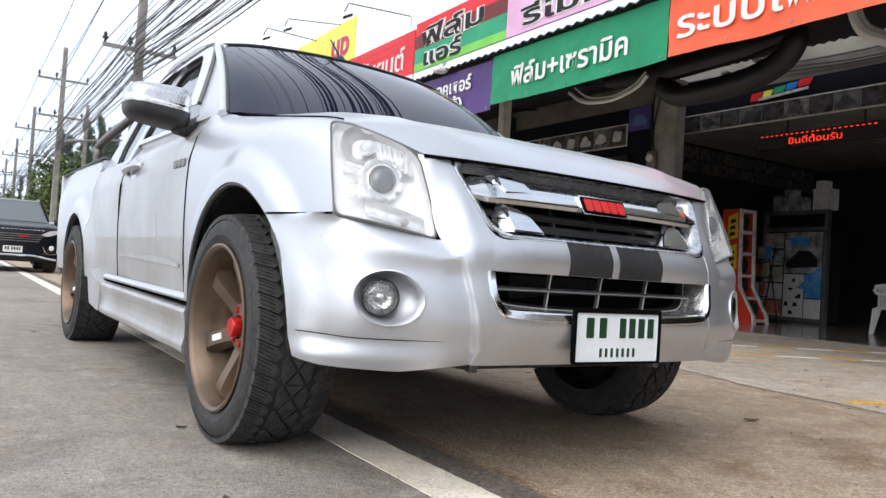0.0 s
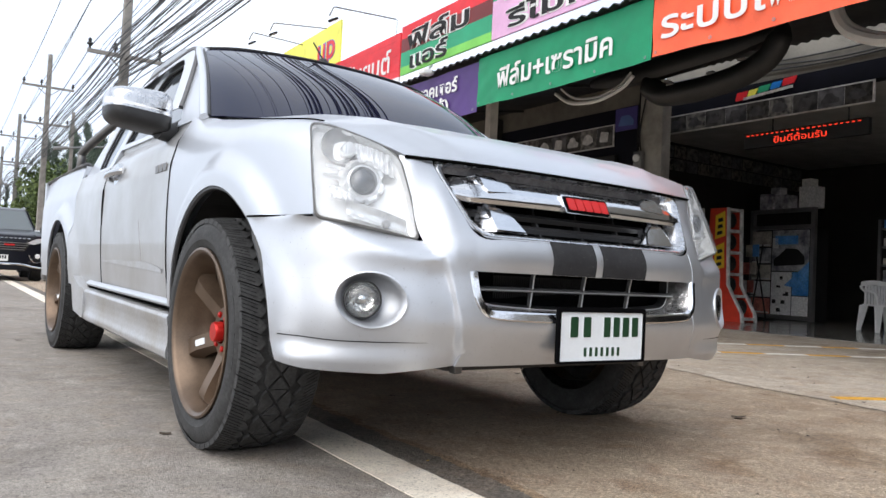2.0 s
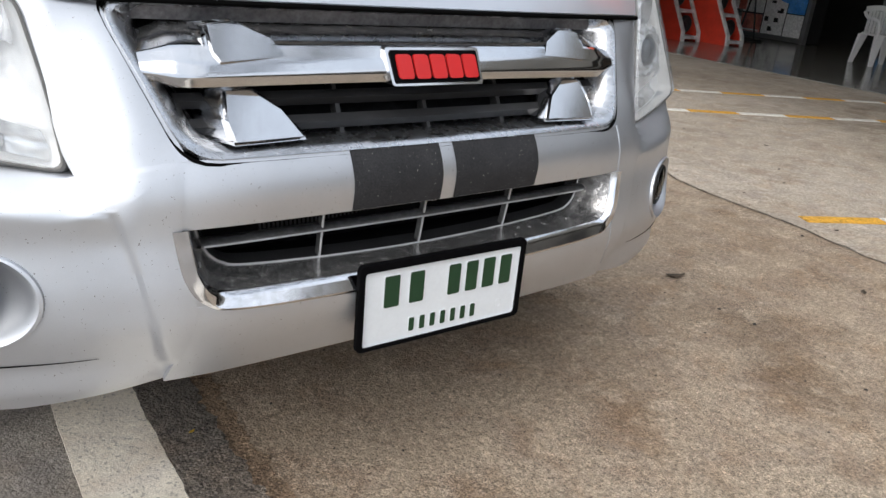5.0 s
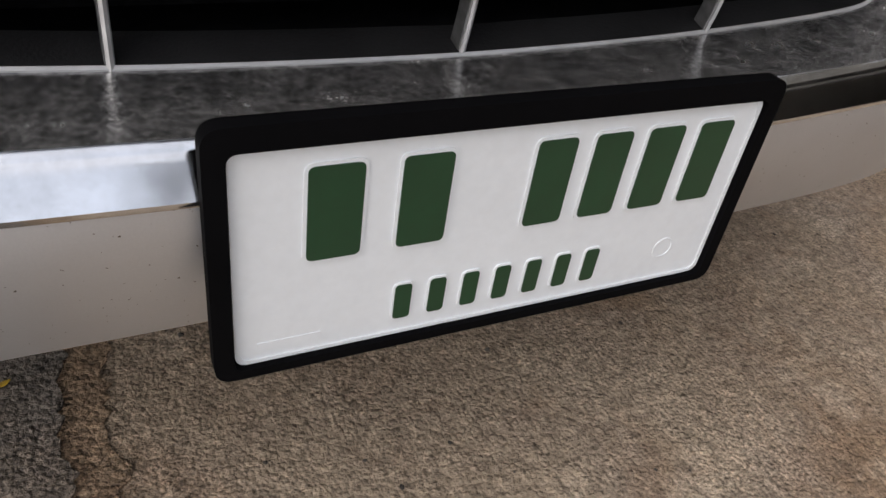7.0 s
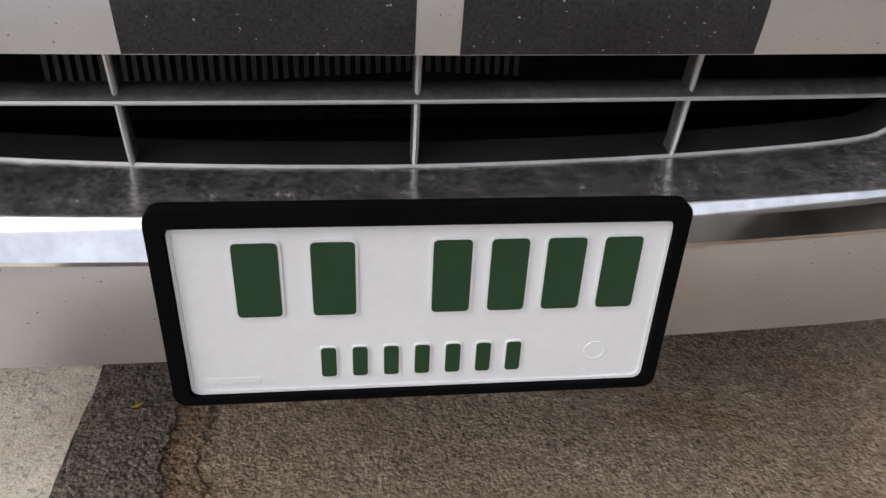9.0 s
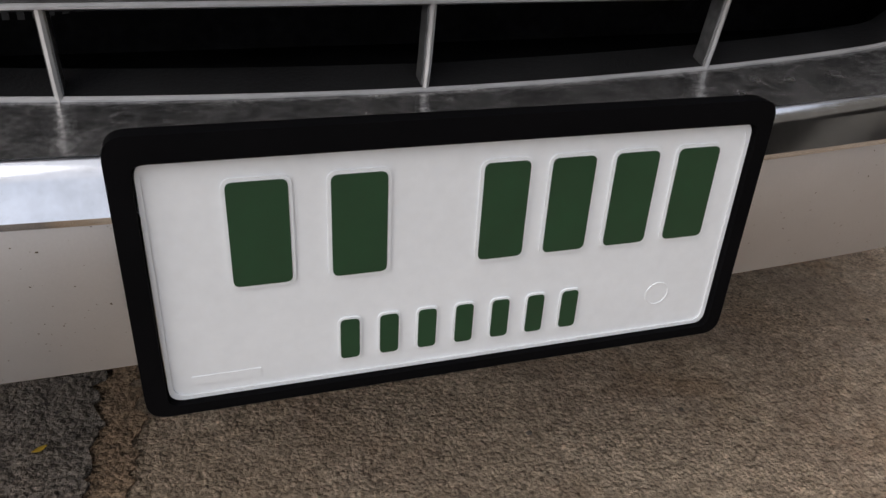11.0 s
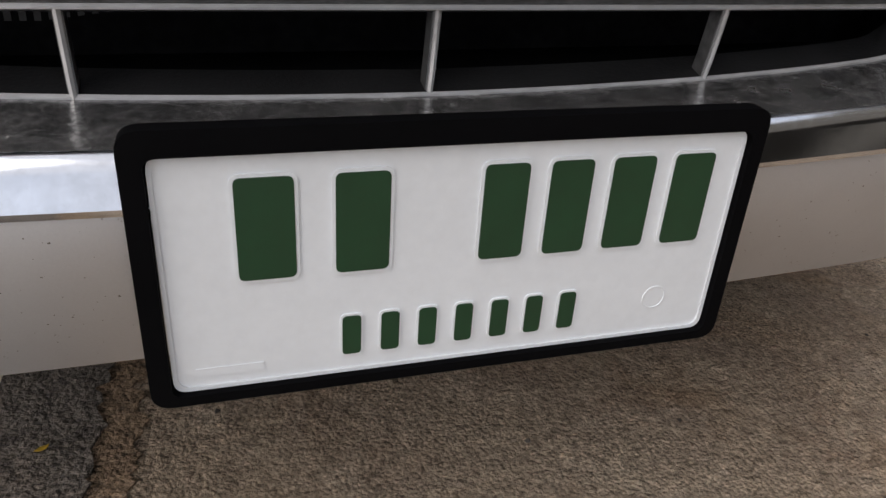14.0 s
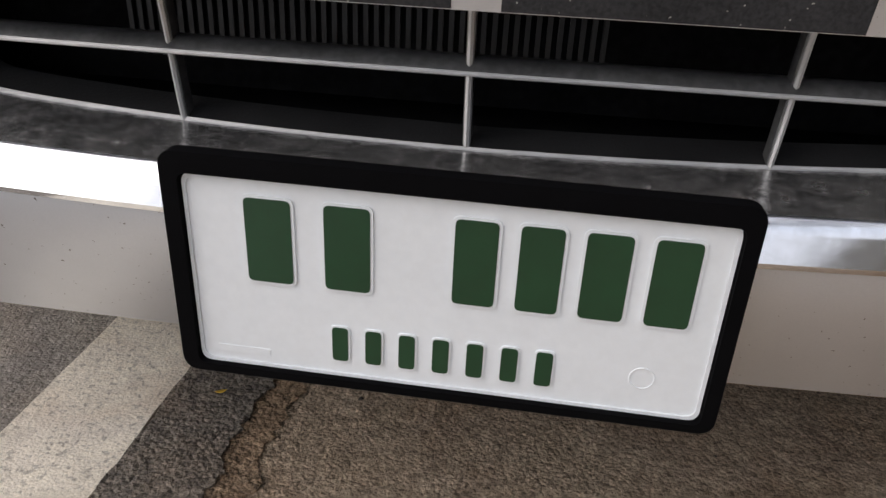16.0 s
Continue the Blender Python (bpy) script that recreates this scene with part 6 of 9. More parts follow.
def bumper_corner(s):
    bottom = 0.352
    outline = []
    # anticlockwise from the inner top, in (a, z)
    outline += [(a_of_x(0.468), 0.712), (a_of_x(0.54), 0.705), (a_of_x(0.607), 0.687), (a_of_x(0.70), 0.702), (a_of_x(0.80), 0.724)]
    outline += [(a_of_y(0.19), 0.737), (a_of_y(0.28), 0.742), (a_of_y(0.37), 0.742), (a_of_y(0.452), 0.741)]
    for z in (0.72, 0.70, 0.67, 0.64, 0.58, 0.52, 0.46, 0.40):
        y = FRONT_ARCH[0] - math.sqrt(FRONT_ARCH[2] ** 2 - (z - FRONT_ARCH[1]) ** 2)
        outline.append((a_of_y(max(y - float(yoff(z)), 0.05)), z))
    outline += [(a_of_y(0.268), bottom - 0.004), (a_of_y(0.18), bottom - 0.018), (a_of_x(0.70), bottom - 0.024), (a_of_x(0.60), bottom - 0.012), (a_of_x(0.50), bottom - 0.002)]
    outline += [(a_of_x(0.478), 0.42), (a_of_x(0.464), 0.492), (a_of_x(0.476), 0.56), (a_of_x(0.478), 0.612)]
    ca, cz = a_of_x(0.752), 0.523
    ra, rz = 0.098, 0.076
    n = 160
    # resample the outline by angle from the fog lamp's centre
    poly = [Vector(p) for p in outline]
    rim = []
    angles = sorted([2 * math.pi * (k + 0.5) / n for k in range(n)] + [math.atan2(p.y - cz, p.x - ca) % (2 * math.pi) for p in poly])
    n = len(angles)
    for k in range(n):
        th = angles[k]
        d = Vector((math.cos(th), math.sin(th)))
        best = None
        for i in range(len(poly)):
            p, q = poly[i] - Vector((ca, cz)), poly[(i + 1) % len(poly)] - Vector((ca, cz))
            e = q - p
            den = d.x * e.y - d.y * e.x
            if abs(den) < 1e-9:
                continue
            t = (p.x * e.y - p.y * e.x) / den
            w = (p.x * d.y - p.y * d.x) / den
            if t > 0 and -1e-6 <= w <= 1 + 1e-6:
                best = t if best is None else max(best, t)
        rim.append(Vector((ca, cz)) + d * best)
    bm = bmesh.new()
    rows = 44
    ring = []
    for j in range(rows + 1):
        t = j / rows
        row = []
        for k in range(n):
            th = angles[k]
            inner = Vector((ca + ra * math.cos(th), cz + rz * math.sin(th)))
            p = inner * (1 - t) + rim[k] * t
            # raised shoulder that runs down from the headlamp beside the middle section
            a, z = p
            lip = 0.017 * smooth01((0.412 - z) / 0.060) * smooth01((a - 0.47) / 0.14) if z < 0.412 else 0
            ax = float(np.interp(a, PA, PX))
            crease = 0.0055 - recess(a, z)
            q0 = nose(a, z, 0, s)
            fl = flare(q0.y, z, FRONT_ARCH)
            lip *= max(0.0, min(1.0, (0.34 - q0.y) / 0.10)) if q0.y > 0.24 else 1.0
            q1 = nose(a, z, lip + crease + 0.018 * fl, s)
            w1 = smooth01((z - 0.56) / 0.17) * smooth01((q1.y - 0.14) / 0.22)
            q1.x += w1 * (s * (side_x(q1.y, max(z, 0.738)) + 0.001) - q1.x)
            row.append(bm.verts.new(q1))
        ring.append(row)
    # even the skin out between its edges, away from the crease and the lip
    grid = np.array([[tuple(v.co) for v in row] for row in ring])
    ease = np.clip((np.abs(grid[:, :, 0]) - 0.60) / 0.05, 0, 1) * np.clip((grid[:, :, 2] - 0.428) / 0.03, 0, 1) * 0.5
    ease[0], ease[-1] = 0, 0
    for _ in range(90):
        mean = (np.roll(grid, 1, 1) + np.roll(grid, -1, 1) + np.roll(grid, 1, 0) + np.roll(grid, -1, 0)) / 4
        grid += (mean - grid) * ease[:, :, None]
    for row, line in zip(ring, grid):
        for v, p in zip(row, line):
            v.co = p
    for j in range(rows):
        for k in range(n):
            bm.faces.new((ring[j][k], ring[j][(k + 1) % n], ring[j + 1][(k + 1) % n], ring[j + 1][k]))
    # inward rims at the outer edge
    low = [bm.verts.new(nose(p.x, p.y, -0.025, s)) for p in rim]
    for k in range(n):
        bm.faces.new((ring[rows][k], ring[rows][(k + 1) % n], low[(k + 1) % n], low[k]))
    part("bumper_corner", bm, PAINT_LIP, truck, angle=50)
    # thin seam above the lip
    bm = bmesh.new()
    seam_pts = []
    for a in np.linspace(a_of_x(0.60), a_of_y(0.288), 44):
        zz = 0.4135 + 0.006 * smooth01((a - a_of_x(0.80)) / 0.2) - 0.016 * (1 - smooth01((a - a_of_x(0.482)) / 0.06))
        q0 = nose(a, zz, 0, s)
        fl = flare(q0.y, zz, FRONT_ARCH)
        seam_pts.append(nose(a, zz, 0.0060 - recess(a, zz) + 0.018 * fl, s))
    tube(bm, seam_pts, 0.0014, 5, radii=[0.0003 + 0.0011 * min(1.0, k / 14) for k in range(len(seam_pts))])
    part("lip_seam", bm, GAP, truck)
    # fog lamp: painted bezel, bowl, round glass
    fog = part("fog_lamp", bezel(ca, cz, ra, rz, s), PAINT_LIP, truck, "round fog lamp in an oval silver bezel")
    c = nose(ca + 0.028, cz, -0.008 - recess(ca, cz), s)
    nrm = (nose(ca + 0.028, cz, 0.05, s) - nose(ca + 0.028, cz, 0, s)).normalized()
    nrm = (nrm + Vector((0, -0.35, 0))).normalized()
    u, v = frame_of(nrm)
    bm = bmesh.new()
    disc(bm, c, nrm, [(0.050, -0.05), (0.051, 0.004), (0.0485, 0.007), (0.0465, -0.002)], 32)
    part("lamp_ring", bm, PLASTIC, fog)
    bm = bmesh.new()
    disc(bm, c, nrm, [(0.046, 0.0), (0.036, 0.007), (0.02, 0.011), (0.001, 0.012)], 32)
    part("lamp_lens", bm, FOG_LENS, fog, "clear round glass")
    bm = bmesh.new()
    disc(bm, c, nrm, [(0.047, -0.001), (0.043, -0.010), (0.034, -0.019), (0.021, -0.025), (0.008, -0.027)], 32)
    part("lamp_reflector", bm, FOG_BOWL, fog, "mirrored bowl")
    bm = bmesh.new()
    disc(bm, c, nrm, [(0.007, -0.027), (0.007, -0.014), (0.010, -0.012), (0.010, -0.004), (0.005, -0.002), (0.001, -0.002)], 20)
    part("bulb_shield", bm, CHROME, fog)


def bezel(ca, cz, ra, rz, s):
    bm = bmesh.new()
    n = 48
    rows = [(1.0, 0.0), (0.99, 0.005), (0.95, 0.006), (0.91, 0.002), (0.84, -0.012), (0.7, -0.03), (0.45, -0.042), (0.02, -0.046)]
    ring = []
    for k_r, out in rows:
        row = []
        for k in range(n):
            th = 2 * math.pi * k / n
            shift = 0.026 * (1 - k_r)
            aa, zz = ca + shift + ra * k_r * math.cos(th), cz + rz * k_r * math.sin(th)
            row.append(bm.verts.new(nose(aa, zz, out + 0.0055 - recess(aa, zz), s)))
        ring.append(row)
    for a, b in zip(ring, ring[1:]):
        for k in range(n):
            bm.faces.new((a[k], a[(k + 1) % n], b[(k + 1) % n], b[k]))
    return bm


mirrored(bumper_corner)

# vinyl stripes on the bumper's upper beam
for x0, x1 in ((-0.200, -0.020), (0.009, 0.213)):
    bm = bmesh.new()
    sheet(bm, lambda u, v, x0=x0, x1=x1: nose(a_of_x(x0 + (x1 - x0) * u), 0.6125 + 0.0985 * v, 0.0062 + 0.006 * math.sin(math.pi * v), 1 if x0 + (x1 - x0) * u > 0 else -1), 8, 6, 0.0)
    part("bumper_stripe", bm, STRIPE, truck, "dark matt vinyl stripe")


# painted panel beside and above the grille, between it and the headlamps
def grille_surround(s):
    def f(u, v):
        xi = 0.458 + (0.541 - 0.458) * v
        xo = float(np.interp(v, [0, 0.12, 1], [0.600, 0.610, 0.638]))
        x = xi + (xo - xi) * u
        low = float(np.interp(x, [0.458, 0.47, 0.54, 0.60, 0.61], [0.711, 0.711, 0.703, 0.686, 0.684]))
        z = low + (0.926 - low) * v
        return nose(a_of_x(x), z, 0.005 + 0.007 * math.sin(math.pi * u) * smooth01(v * 5) - recess(a_of_x(x), z) * (1 - v), s)
    bm = bmesh.new()
    sheet(bm, f, 8, 14, 0.02 * s)
    part("grille_surround", bm, PAINT_LIP, truck)


mirrored(grille_surround)

# headlamps: a bowed patch between four corners (inner low, outer low, outer high, inner high)
LAMP_C = [Vector(p) for p in ((0.607, 0.088, 0.688), (0.874, 0.190, 0.736), (0.850, 0.302, 1.004), (0.640, 0.160, 0.931))]
LAMP = [(0, 0), (0.5, 0.0), (1, 0), (1.01, 0.5), (1, 1), (0.8, 1.0), (0.45, 0.99), (0.12, 0.99), (0.0, 0.93), (-0.02, 0.5)]


def lamp_point(u, v, off, s):
    a, b, c, d = LAMP_C
    p = (a * (1 - u) + b * u) * (1 - v) + (d * (1 - u) + c * u) * v
    p = p + 4 * u * (1 - u) * max(0, v) ** 2 * Vector((0, 0.035, 0.020))
    n = Vector((0.40, -0.80, 0.36)).normalized()
    bow = 0.022 * max(0, 4 * u * (1 - u)) * (0.4 + 0.6 * max(0, 4 * v * (1 - v)))
    p = p + n * (off + bow)
    return Vector((s * p.x, p.y, p.z))


def headlamp(s):
    lamp = part("headlamp", bmesh.new(), PLASTIC, truck, "hazy clear headlamp with a projector and ribbed reflectors")
    dense = []
    rp = rounded(LAMP, 0.08, 4)
    for i in range(len(rp)):
        p, q = Vector(rp[i]), Vector(rp[(i + 1) % len(rp)])
        m = max(1, int((q - p).length / 0.08))
        dense += [p + (q - p) * k / m for k in range(m)]
    c = Vector((0.48, 0.48))

    def fan(rows, mat, name, label=""):
        bm = bmesh.new()
        rings = [[bm.verts.new(lamp_point(*(c + (p - c) * k_r), off, s)) for p in dense] for k_r, off in rows]
        for a, b in zip(rings, rings[1:]):
            for k in range(len(dense)):
                bm.faces.new((a[k], a[(k + 1) % len(dense)], b[(k + 1) % len(dense)], b[k]))
        return part(name, bm, mat, lamp, label)

    fan([(1.012, -0.06), (1.012, 0.001), (0.992, 0.004), (0.975, 0.002)], LAMP_SEAL, "lamp_gasket", "grey seal round the lamp")
    cover = fan([(0.975, 0.003), (0.95, 0.010), (0.7, 0.012), (0.4, 0.012), (0.01, 0.012)], HAZE, "lamp_cover", "hazy clear plastic cover")
    cover.visible_shadow = False
    fan([(0.97, 0.0), (0.93, -0.03), (0.62, -0.05), (0.01, -0.055)], REFLECTOR, "lamp_bowl", "silvered bowl")
    nrm = Vector((s * 0.22, -1, 0.12)).normalized()
    ctr = lamp_point(0.47, 0.50, -0.022, s)
    gear = bmesh.new()
    ua, va = frame_of(nrm)
    rings = []
    for r0, h in ((0.066, -0.030), (0.063, 0.004), (0.058, 0.010), (0.050, 0.008), (0.046, 0.004), (0.040, 0.008), (0.036, 0.0)):
        row = []
        for k in range(64):
            a = 2 * math.pi * k / 64
            notch = 0.007 if r0 > 0.055 and (k % 8) in (0, 1, 2) else 0.0
            row.append(gear.verts.new(ctr + nrm * h + (r0 - notch) * (math.cos(a) * ua + math.sin(a) * va)))
        rings.append(row)
    for a, b in zip(rings, rings[1:]):
        for k in range(64):
            gear.faces.new((a[k], a[(k + 1) % 64], b[(k + 1) % 64], b[k]))
    part("projector_ring", gear, LAMP_GREY, lamp, "notched silver projector ring", angle=30)
    bm = bmesh.new()
    disc(bm, ctr, nrm, [(0.0365, 0.0), (0.034, 0.010), (0.026, 0.017), (0.014, 0.021), (0.001, 0.023)], 36)
    part("projector_lens", bm, LENS_BALL, lamp, "dark round projector lens")
    # high-beam dish with its bulb shield
    dish = lamp_point(0.66, 0.82, -0.020, s)
    bm = bmesh.new()
    disc(bm, dish, nrm, [(0.052, 0.004), (0.047, -0.006), (0.034, -0.022), (0.015, -0.030), (0.001, -0.031)], 32)
    part("high_beam_dish", bm, LAMP_MASK, lamp, "grey mirrored dish")
    bm = bmesh.new()
    cb = lamp_point(0.55, 0.81, -0.018, s)
    disc(bm, cb, nrm, [(0.022, -0.02), (0.022, 0.004), (0.018, 0.009), (0.009, 0.011), (0.001, 0.011)], 24)
    shield = part("bulb_shield", bm, LAMP_GREY, lamp)
    for k in range(4):
        bm = bmesh.new()
        a = cb + nrm * 0.011 + ua * (-0.011 + 0.0073 * k)
        tube(bm, [a - va * 0.014, a + va * 0.014], 0.0016, 5)
        part("shield_rib", bm, LAMP_MASK, shield)
    # ribbed fan beside the dish, pebbled patch, and the wavy indicator bowl below
    bm = bmesh.new()
    sheet(bm, lambda u, v: lamp_point(0.09 + 0.38 * u, 0.66 + 0.02 * u + (0.27 - 0.05 * u) * v, -0.018 + 0.010 * abs(math.sin(math.pi * (7 * u + 0.8 * v))) - 0.014 * math.sin(math.pi * v), s), 56, 8, 0.0)
    part("ribbed_reflector", bm, LAMP_GREY, lamp)
    bm = bmesh.new()
    sheet(bm, lambda u, v: lamp_point(0.60 + 0.25 * u, 0.25 + 0.13 * v, -0.016 + 0.004 * abs(math.sin(math.pi * 5 * u) * math.sin(math.pi * 3 * v)), s), 30, 18, 0.0)
    part("pebbled_reflector", bm, LAMP_GREY, lamp)
    bm = bmesh.new()
    sheet(bm, lambda u, v: lamp_point(0.08 + 0.60 * u, 0.06 + 0.03 * u + 0.17 * v, -0.020 - 0.014 * math.sin(math.pi * v) + 0.004 * noise.noise(Vector((9 * u, 5 * v, 2.0 * s))), s), 40, 12, 0.0)
    part("indicator_bowl", bm, LAMP_GREY, lamp)
    bm = bmesh.new()
    disc(bm, lamp_point(0.30, 0.12, -0.022, s), nrm, [(0.011, -0.01), (0.011, 0.004), (0.007, 0.009), (0.001, 0.010)], 16)
    part("indicator_bulb", bm, LAMP_MASK, lamp)
    for u0, u1, v0, v1 in ((0.60, 0.88, 0.45, 0.50), (0.58, 0.84, 0.56, 0.60)):
        bm = bmesh.new()
        sheet(bm, lambda u, v: lamp_point(u0 + (u1 - u0) * u, v0 + (v1 - v0) * v + 0.02 * u, -0.024 + 0.010 * math.sin(math.pi * v), s), 8, 6, 0.0)
        part("bowl_step", bm, LAMP_GREY, lamp)


mirrored(headlamp)


# main grille
def gx(x, z, out=0.0):
    return nose(a_of_x(x), z, out, 1 if x >= 0 else -1)


G_OUT = [(-0.462, 0.708), (0.462, 0.708), (0.548, 0.929), (-0.548, 0.929)]


def ring_frame(bm, poly, w, o0, o1, back=-0.05):
    out = [Vector(p) for p in rounded(poly, 0.05, 5)]
    c = sum(out, Vector((0, 0))) / len(out)
    dense = []
    for i in range(len(out)):
        p, q = out[i], out[(i + 1) % len(out)]
        m = max(1, int((q - p).length / 0.04))
        dense += [p + (q - p) * k / m for k in range(m)]

    def inset(p, dx, dz):
        v = c - p
        return Vector((c.x - v.x * (1 - dx / 0.50), c.y - v.y * (1 - dz / 0.11)))
    rows = [(0, 0, back), (0, 0, o0), (w * 0.2, w * 0.2, o1), (w * 0.5, w * 0.5, o1 - 0.002), (w * 1.5, w * 0.75, o1 - 0.026), (w * 2.5, w * 0.95, back - 0.02)]
    rings = [[bm.verts.new(gx(*inset(p, dx, dz), off)) for p in dense] for dx, dz, off in rows]
    for a, b in zip(rings, rings[1:]):
        for k in range(len(dense)):
            bm.faces.new((a[k], a[(k + 1) % len(dense)], b[(k + 1) % len(dense)], b[k]))


grille = part("front_grille", bmesh.new(), PLASTIC, truck, "chrome grille with a thick cross bar and black mesh")
bm = bmesh.new()
gap_path = [Vector(p) for p in rounded([(-0.466, 0.7035), (0.466, 0.7035), (0.552, 0.931), (-0.552, 0.931)], 0.05, 5)]
gap_path = [a + (b - a) * k / 8 for a, b in zip(gap_path, gap_path[1:] + gap_path[:1]) for k in range(8)]
tube(bm, [gx(p.x, p.y, 0.003) for p in gap_path + gap_path[:1]], 0.0034, 6, cap=False)
part("grille_gap", bm, GAP, grille)
bm = bmesh.new()
ring_frame(bm, G_OUT, 0.020, 0.002, 0.008)
part("grille_frame", bm, CHROME_SATIN, grille, "dull chrome frame")
# near-black backing sheets: the recess's shade is put into their colour
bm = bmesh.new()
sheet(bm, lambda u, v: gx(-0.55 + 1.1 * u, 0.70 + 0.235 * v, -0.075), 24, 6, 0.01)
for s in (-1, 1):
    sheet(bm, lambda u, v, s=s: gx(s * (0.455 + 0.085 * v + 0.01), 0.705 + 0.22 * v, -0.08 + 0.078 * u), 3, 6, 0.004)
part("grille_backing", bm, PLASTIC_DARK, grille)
for z, t in ((0.752, 0.005), (0.788, 0.005)):
    w = 0.455 + (z - 0.708) * 0.37
    bm = bmesh.new()
    sheet(bm, lambda u, v, z=z, w=w, t=t: gx(-w + 2 * w * u, z + t * (2 * v - 1), -0.03 - 0.01 * v), 30, 2, 0.016)
    part("grille_slat", bm, PLASTIC, grille, "black dusty slat")
bm = bmesh.new()
sheet(bm, lambda u, v: gx(-0.530 + 1.06 * u, 0.893 + 0.028 * v, -0.040 + 0.022 * v), 40, 5, 0.006)
part("grille_shelf", bm, DUSTY_GREY, grille, "dust-filmed grey shelf above the bar")
for x in (-0.36, -0.18, 0.0, 0.18, 0.36):
    bm = bmesh.new()
    sheet(bm, lambda u, v, x=x: gx(x + 0.004 * (2 * u - 1), 0.712 + 0.175 * v, -0.045), 2, 8, 0.02)
    part("grille_upright", bm, PLASTIC, grille)


# the thick chrome bar: a dark upper slope, a crisp front edge and a lower face
def bar_point(u, v):
    k = 2 * u - 1
    x = 0.500 * k
    prof = [(-0.050, 0.890), (-0.028, 0.884), (-0.008, 0.876), (0.009, 0.862), (0.0185, 0.842), (0.019, 0.822), (0.007, 0.806), (-0.04, 0.802)]
    q = v * (len(prof) - 1)
    i = min(int(q), len(prof) - 2)
    t = q - i
    tip = 1 - 0.35 * smooth01((abs(k) - 0.9) / 0.1)
    out = prof[i][0] * (1 - t) + prof[i + 1][0] * t - 0.014 * smooth01((abs(k) - 0.86) / 0.14)
    z = 0.838 + (prof[i][1] * (1 - t) + prof[i + 1][1] * t - 0.838) * tip + 0.004 * (1 - k * k)
    return gx(x, z, out)


bm = bmesh.new()
sheet(bm, lambda u, v: bar_point(u, 0.22 + 0.78 * v), 44, 26, 0.0)
part("cross_bar", bm, CHROME, grille, "thick chrome cross bar", angle=60)
# upper slope: dust, plus a dark reflection put into the colour
bm = bmesh.new()
sheet(bm, lambda u, v: bar_point(u, 0.22 * v), 44, 8, 0.0)
part("cross_bar_top", bm, CHROME_DUSTY, grille, "dusty upper slope of the bar, dark reflection in its colour", angle=60)


def tooth(s, pts, name):
    bm = bmesh.new()
    fr = [bm.verts.new(gx(s * x, z, o)) for x, z, o in pts]
    bk = [bm.verts.new(gx(s * (x + 0.030 if x > 0.37 else x), z - (0.012 if z > 0.85 else 0), -0.06)) for x, z, o in pts]
    bm.faces.new(fr)
    for i in range(len(pts)):
        bm.faces.new((fr[i], bk[i], bk[(i + 1) % len(pts)], fr[(i + 1) % len(pts)]))
    bmesh.ops.bevel(bm, geom=[e for e in bm.edges if e.verts[0] in fr or e.verts[1] in fr], offset=0.008, segments=4, affect="EDGES")
    part(name, bm, CHROME, grille, "chrome wing-shaped tooth", angle=50)


for s in (-1, 1):
    tooth(s, [(0.262, 0.846, 0.016), (0.392, 0.838, 0.027), (0.404, 0.858, 0.022), (0.402, 0.898, 0.004), (0.345, 0.902, 0.000), (0.300, 0.876, 0.009)], "upper_tooth")
    tooth(s, [(0.255, 0.727, -0.004), (0.392, 0.727, 0.012), (0.396, 0.768, 0.008), (0.388, 0.806, -0.008), (0.338, 0.806, -0.014), (0.298, 0.772, -0.008)], "lower_tooth")

# maker's badge as a plain red shape on a black plinth
bm = bmesh.new()
slab(bm, rounded([(-0.101, 0.806), (0.097, 0.806), (0.100, 0.866), (-0.104, 0.866)], 0.006, 3), [], lambda u, v, d: gx(u, v, 0.024 + d), -0.045)
plinth = part("badge_plinth", bm, CHROME, grille, "chrome badge plinth")
bm = bmesh.new()
slab(bm, rounded([(-0.094, 0.812), (0.090, 0.812), (0.092, 0.862), (-0.096, 0.862)], 0.005, 3), [], lambda u, v, d: gx(u, v, 0.0275 + d), -0.004)
part("badge_panel", bm, PLATE_BLACK, plinth)
bm = bmesh.new()
for k in range(5):
    x0 = -0.088 + k * 0.0355
    slab(bm, rounded([(x0, 0.818), (x0 + 0.031, 0.818), (x0 + 0.0315, 0.856), (x0 + 0.0005, 0.856)], 0.006, 3), [], lambda u, v, d: gx(u, v, 0.031 + d), -0.004)
part("badge_mark", bm, BADGE_RED, plinth, "plain red bars")

# lower grille
lower = part("lower_grille", bmesh.new(), PLASTIC, truck, "lower air intake with a dusty chrome lip and grey bars")
# backing, floor and sides near-black, standing in for shade in the intake
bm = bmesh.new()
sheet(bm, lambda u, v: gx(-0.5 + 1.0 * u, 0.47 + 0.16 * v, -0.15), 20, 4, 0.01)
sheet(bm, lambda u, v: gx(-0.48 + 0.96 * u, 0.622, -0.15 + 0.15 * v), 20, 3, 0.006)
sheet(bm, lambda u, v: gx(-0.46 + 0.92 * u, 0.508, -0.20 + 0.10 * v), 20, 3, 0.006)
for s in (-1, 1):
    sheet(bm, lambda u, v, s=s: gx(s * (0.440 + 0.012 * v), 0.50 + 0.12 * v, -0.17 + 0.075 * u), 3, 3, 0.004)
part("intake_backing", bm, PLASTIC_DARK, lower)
bm = bmesh.new()
for k in range(46):
    x = -0.30 + k * 0.0085
    box(bm, x, x + 0.004, 0.135, 0.139, 0.535, 0.605)
part("radiator_core", bm, PLASTIC, lower, "dark radiator fins behind the bars")


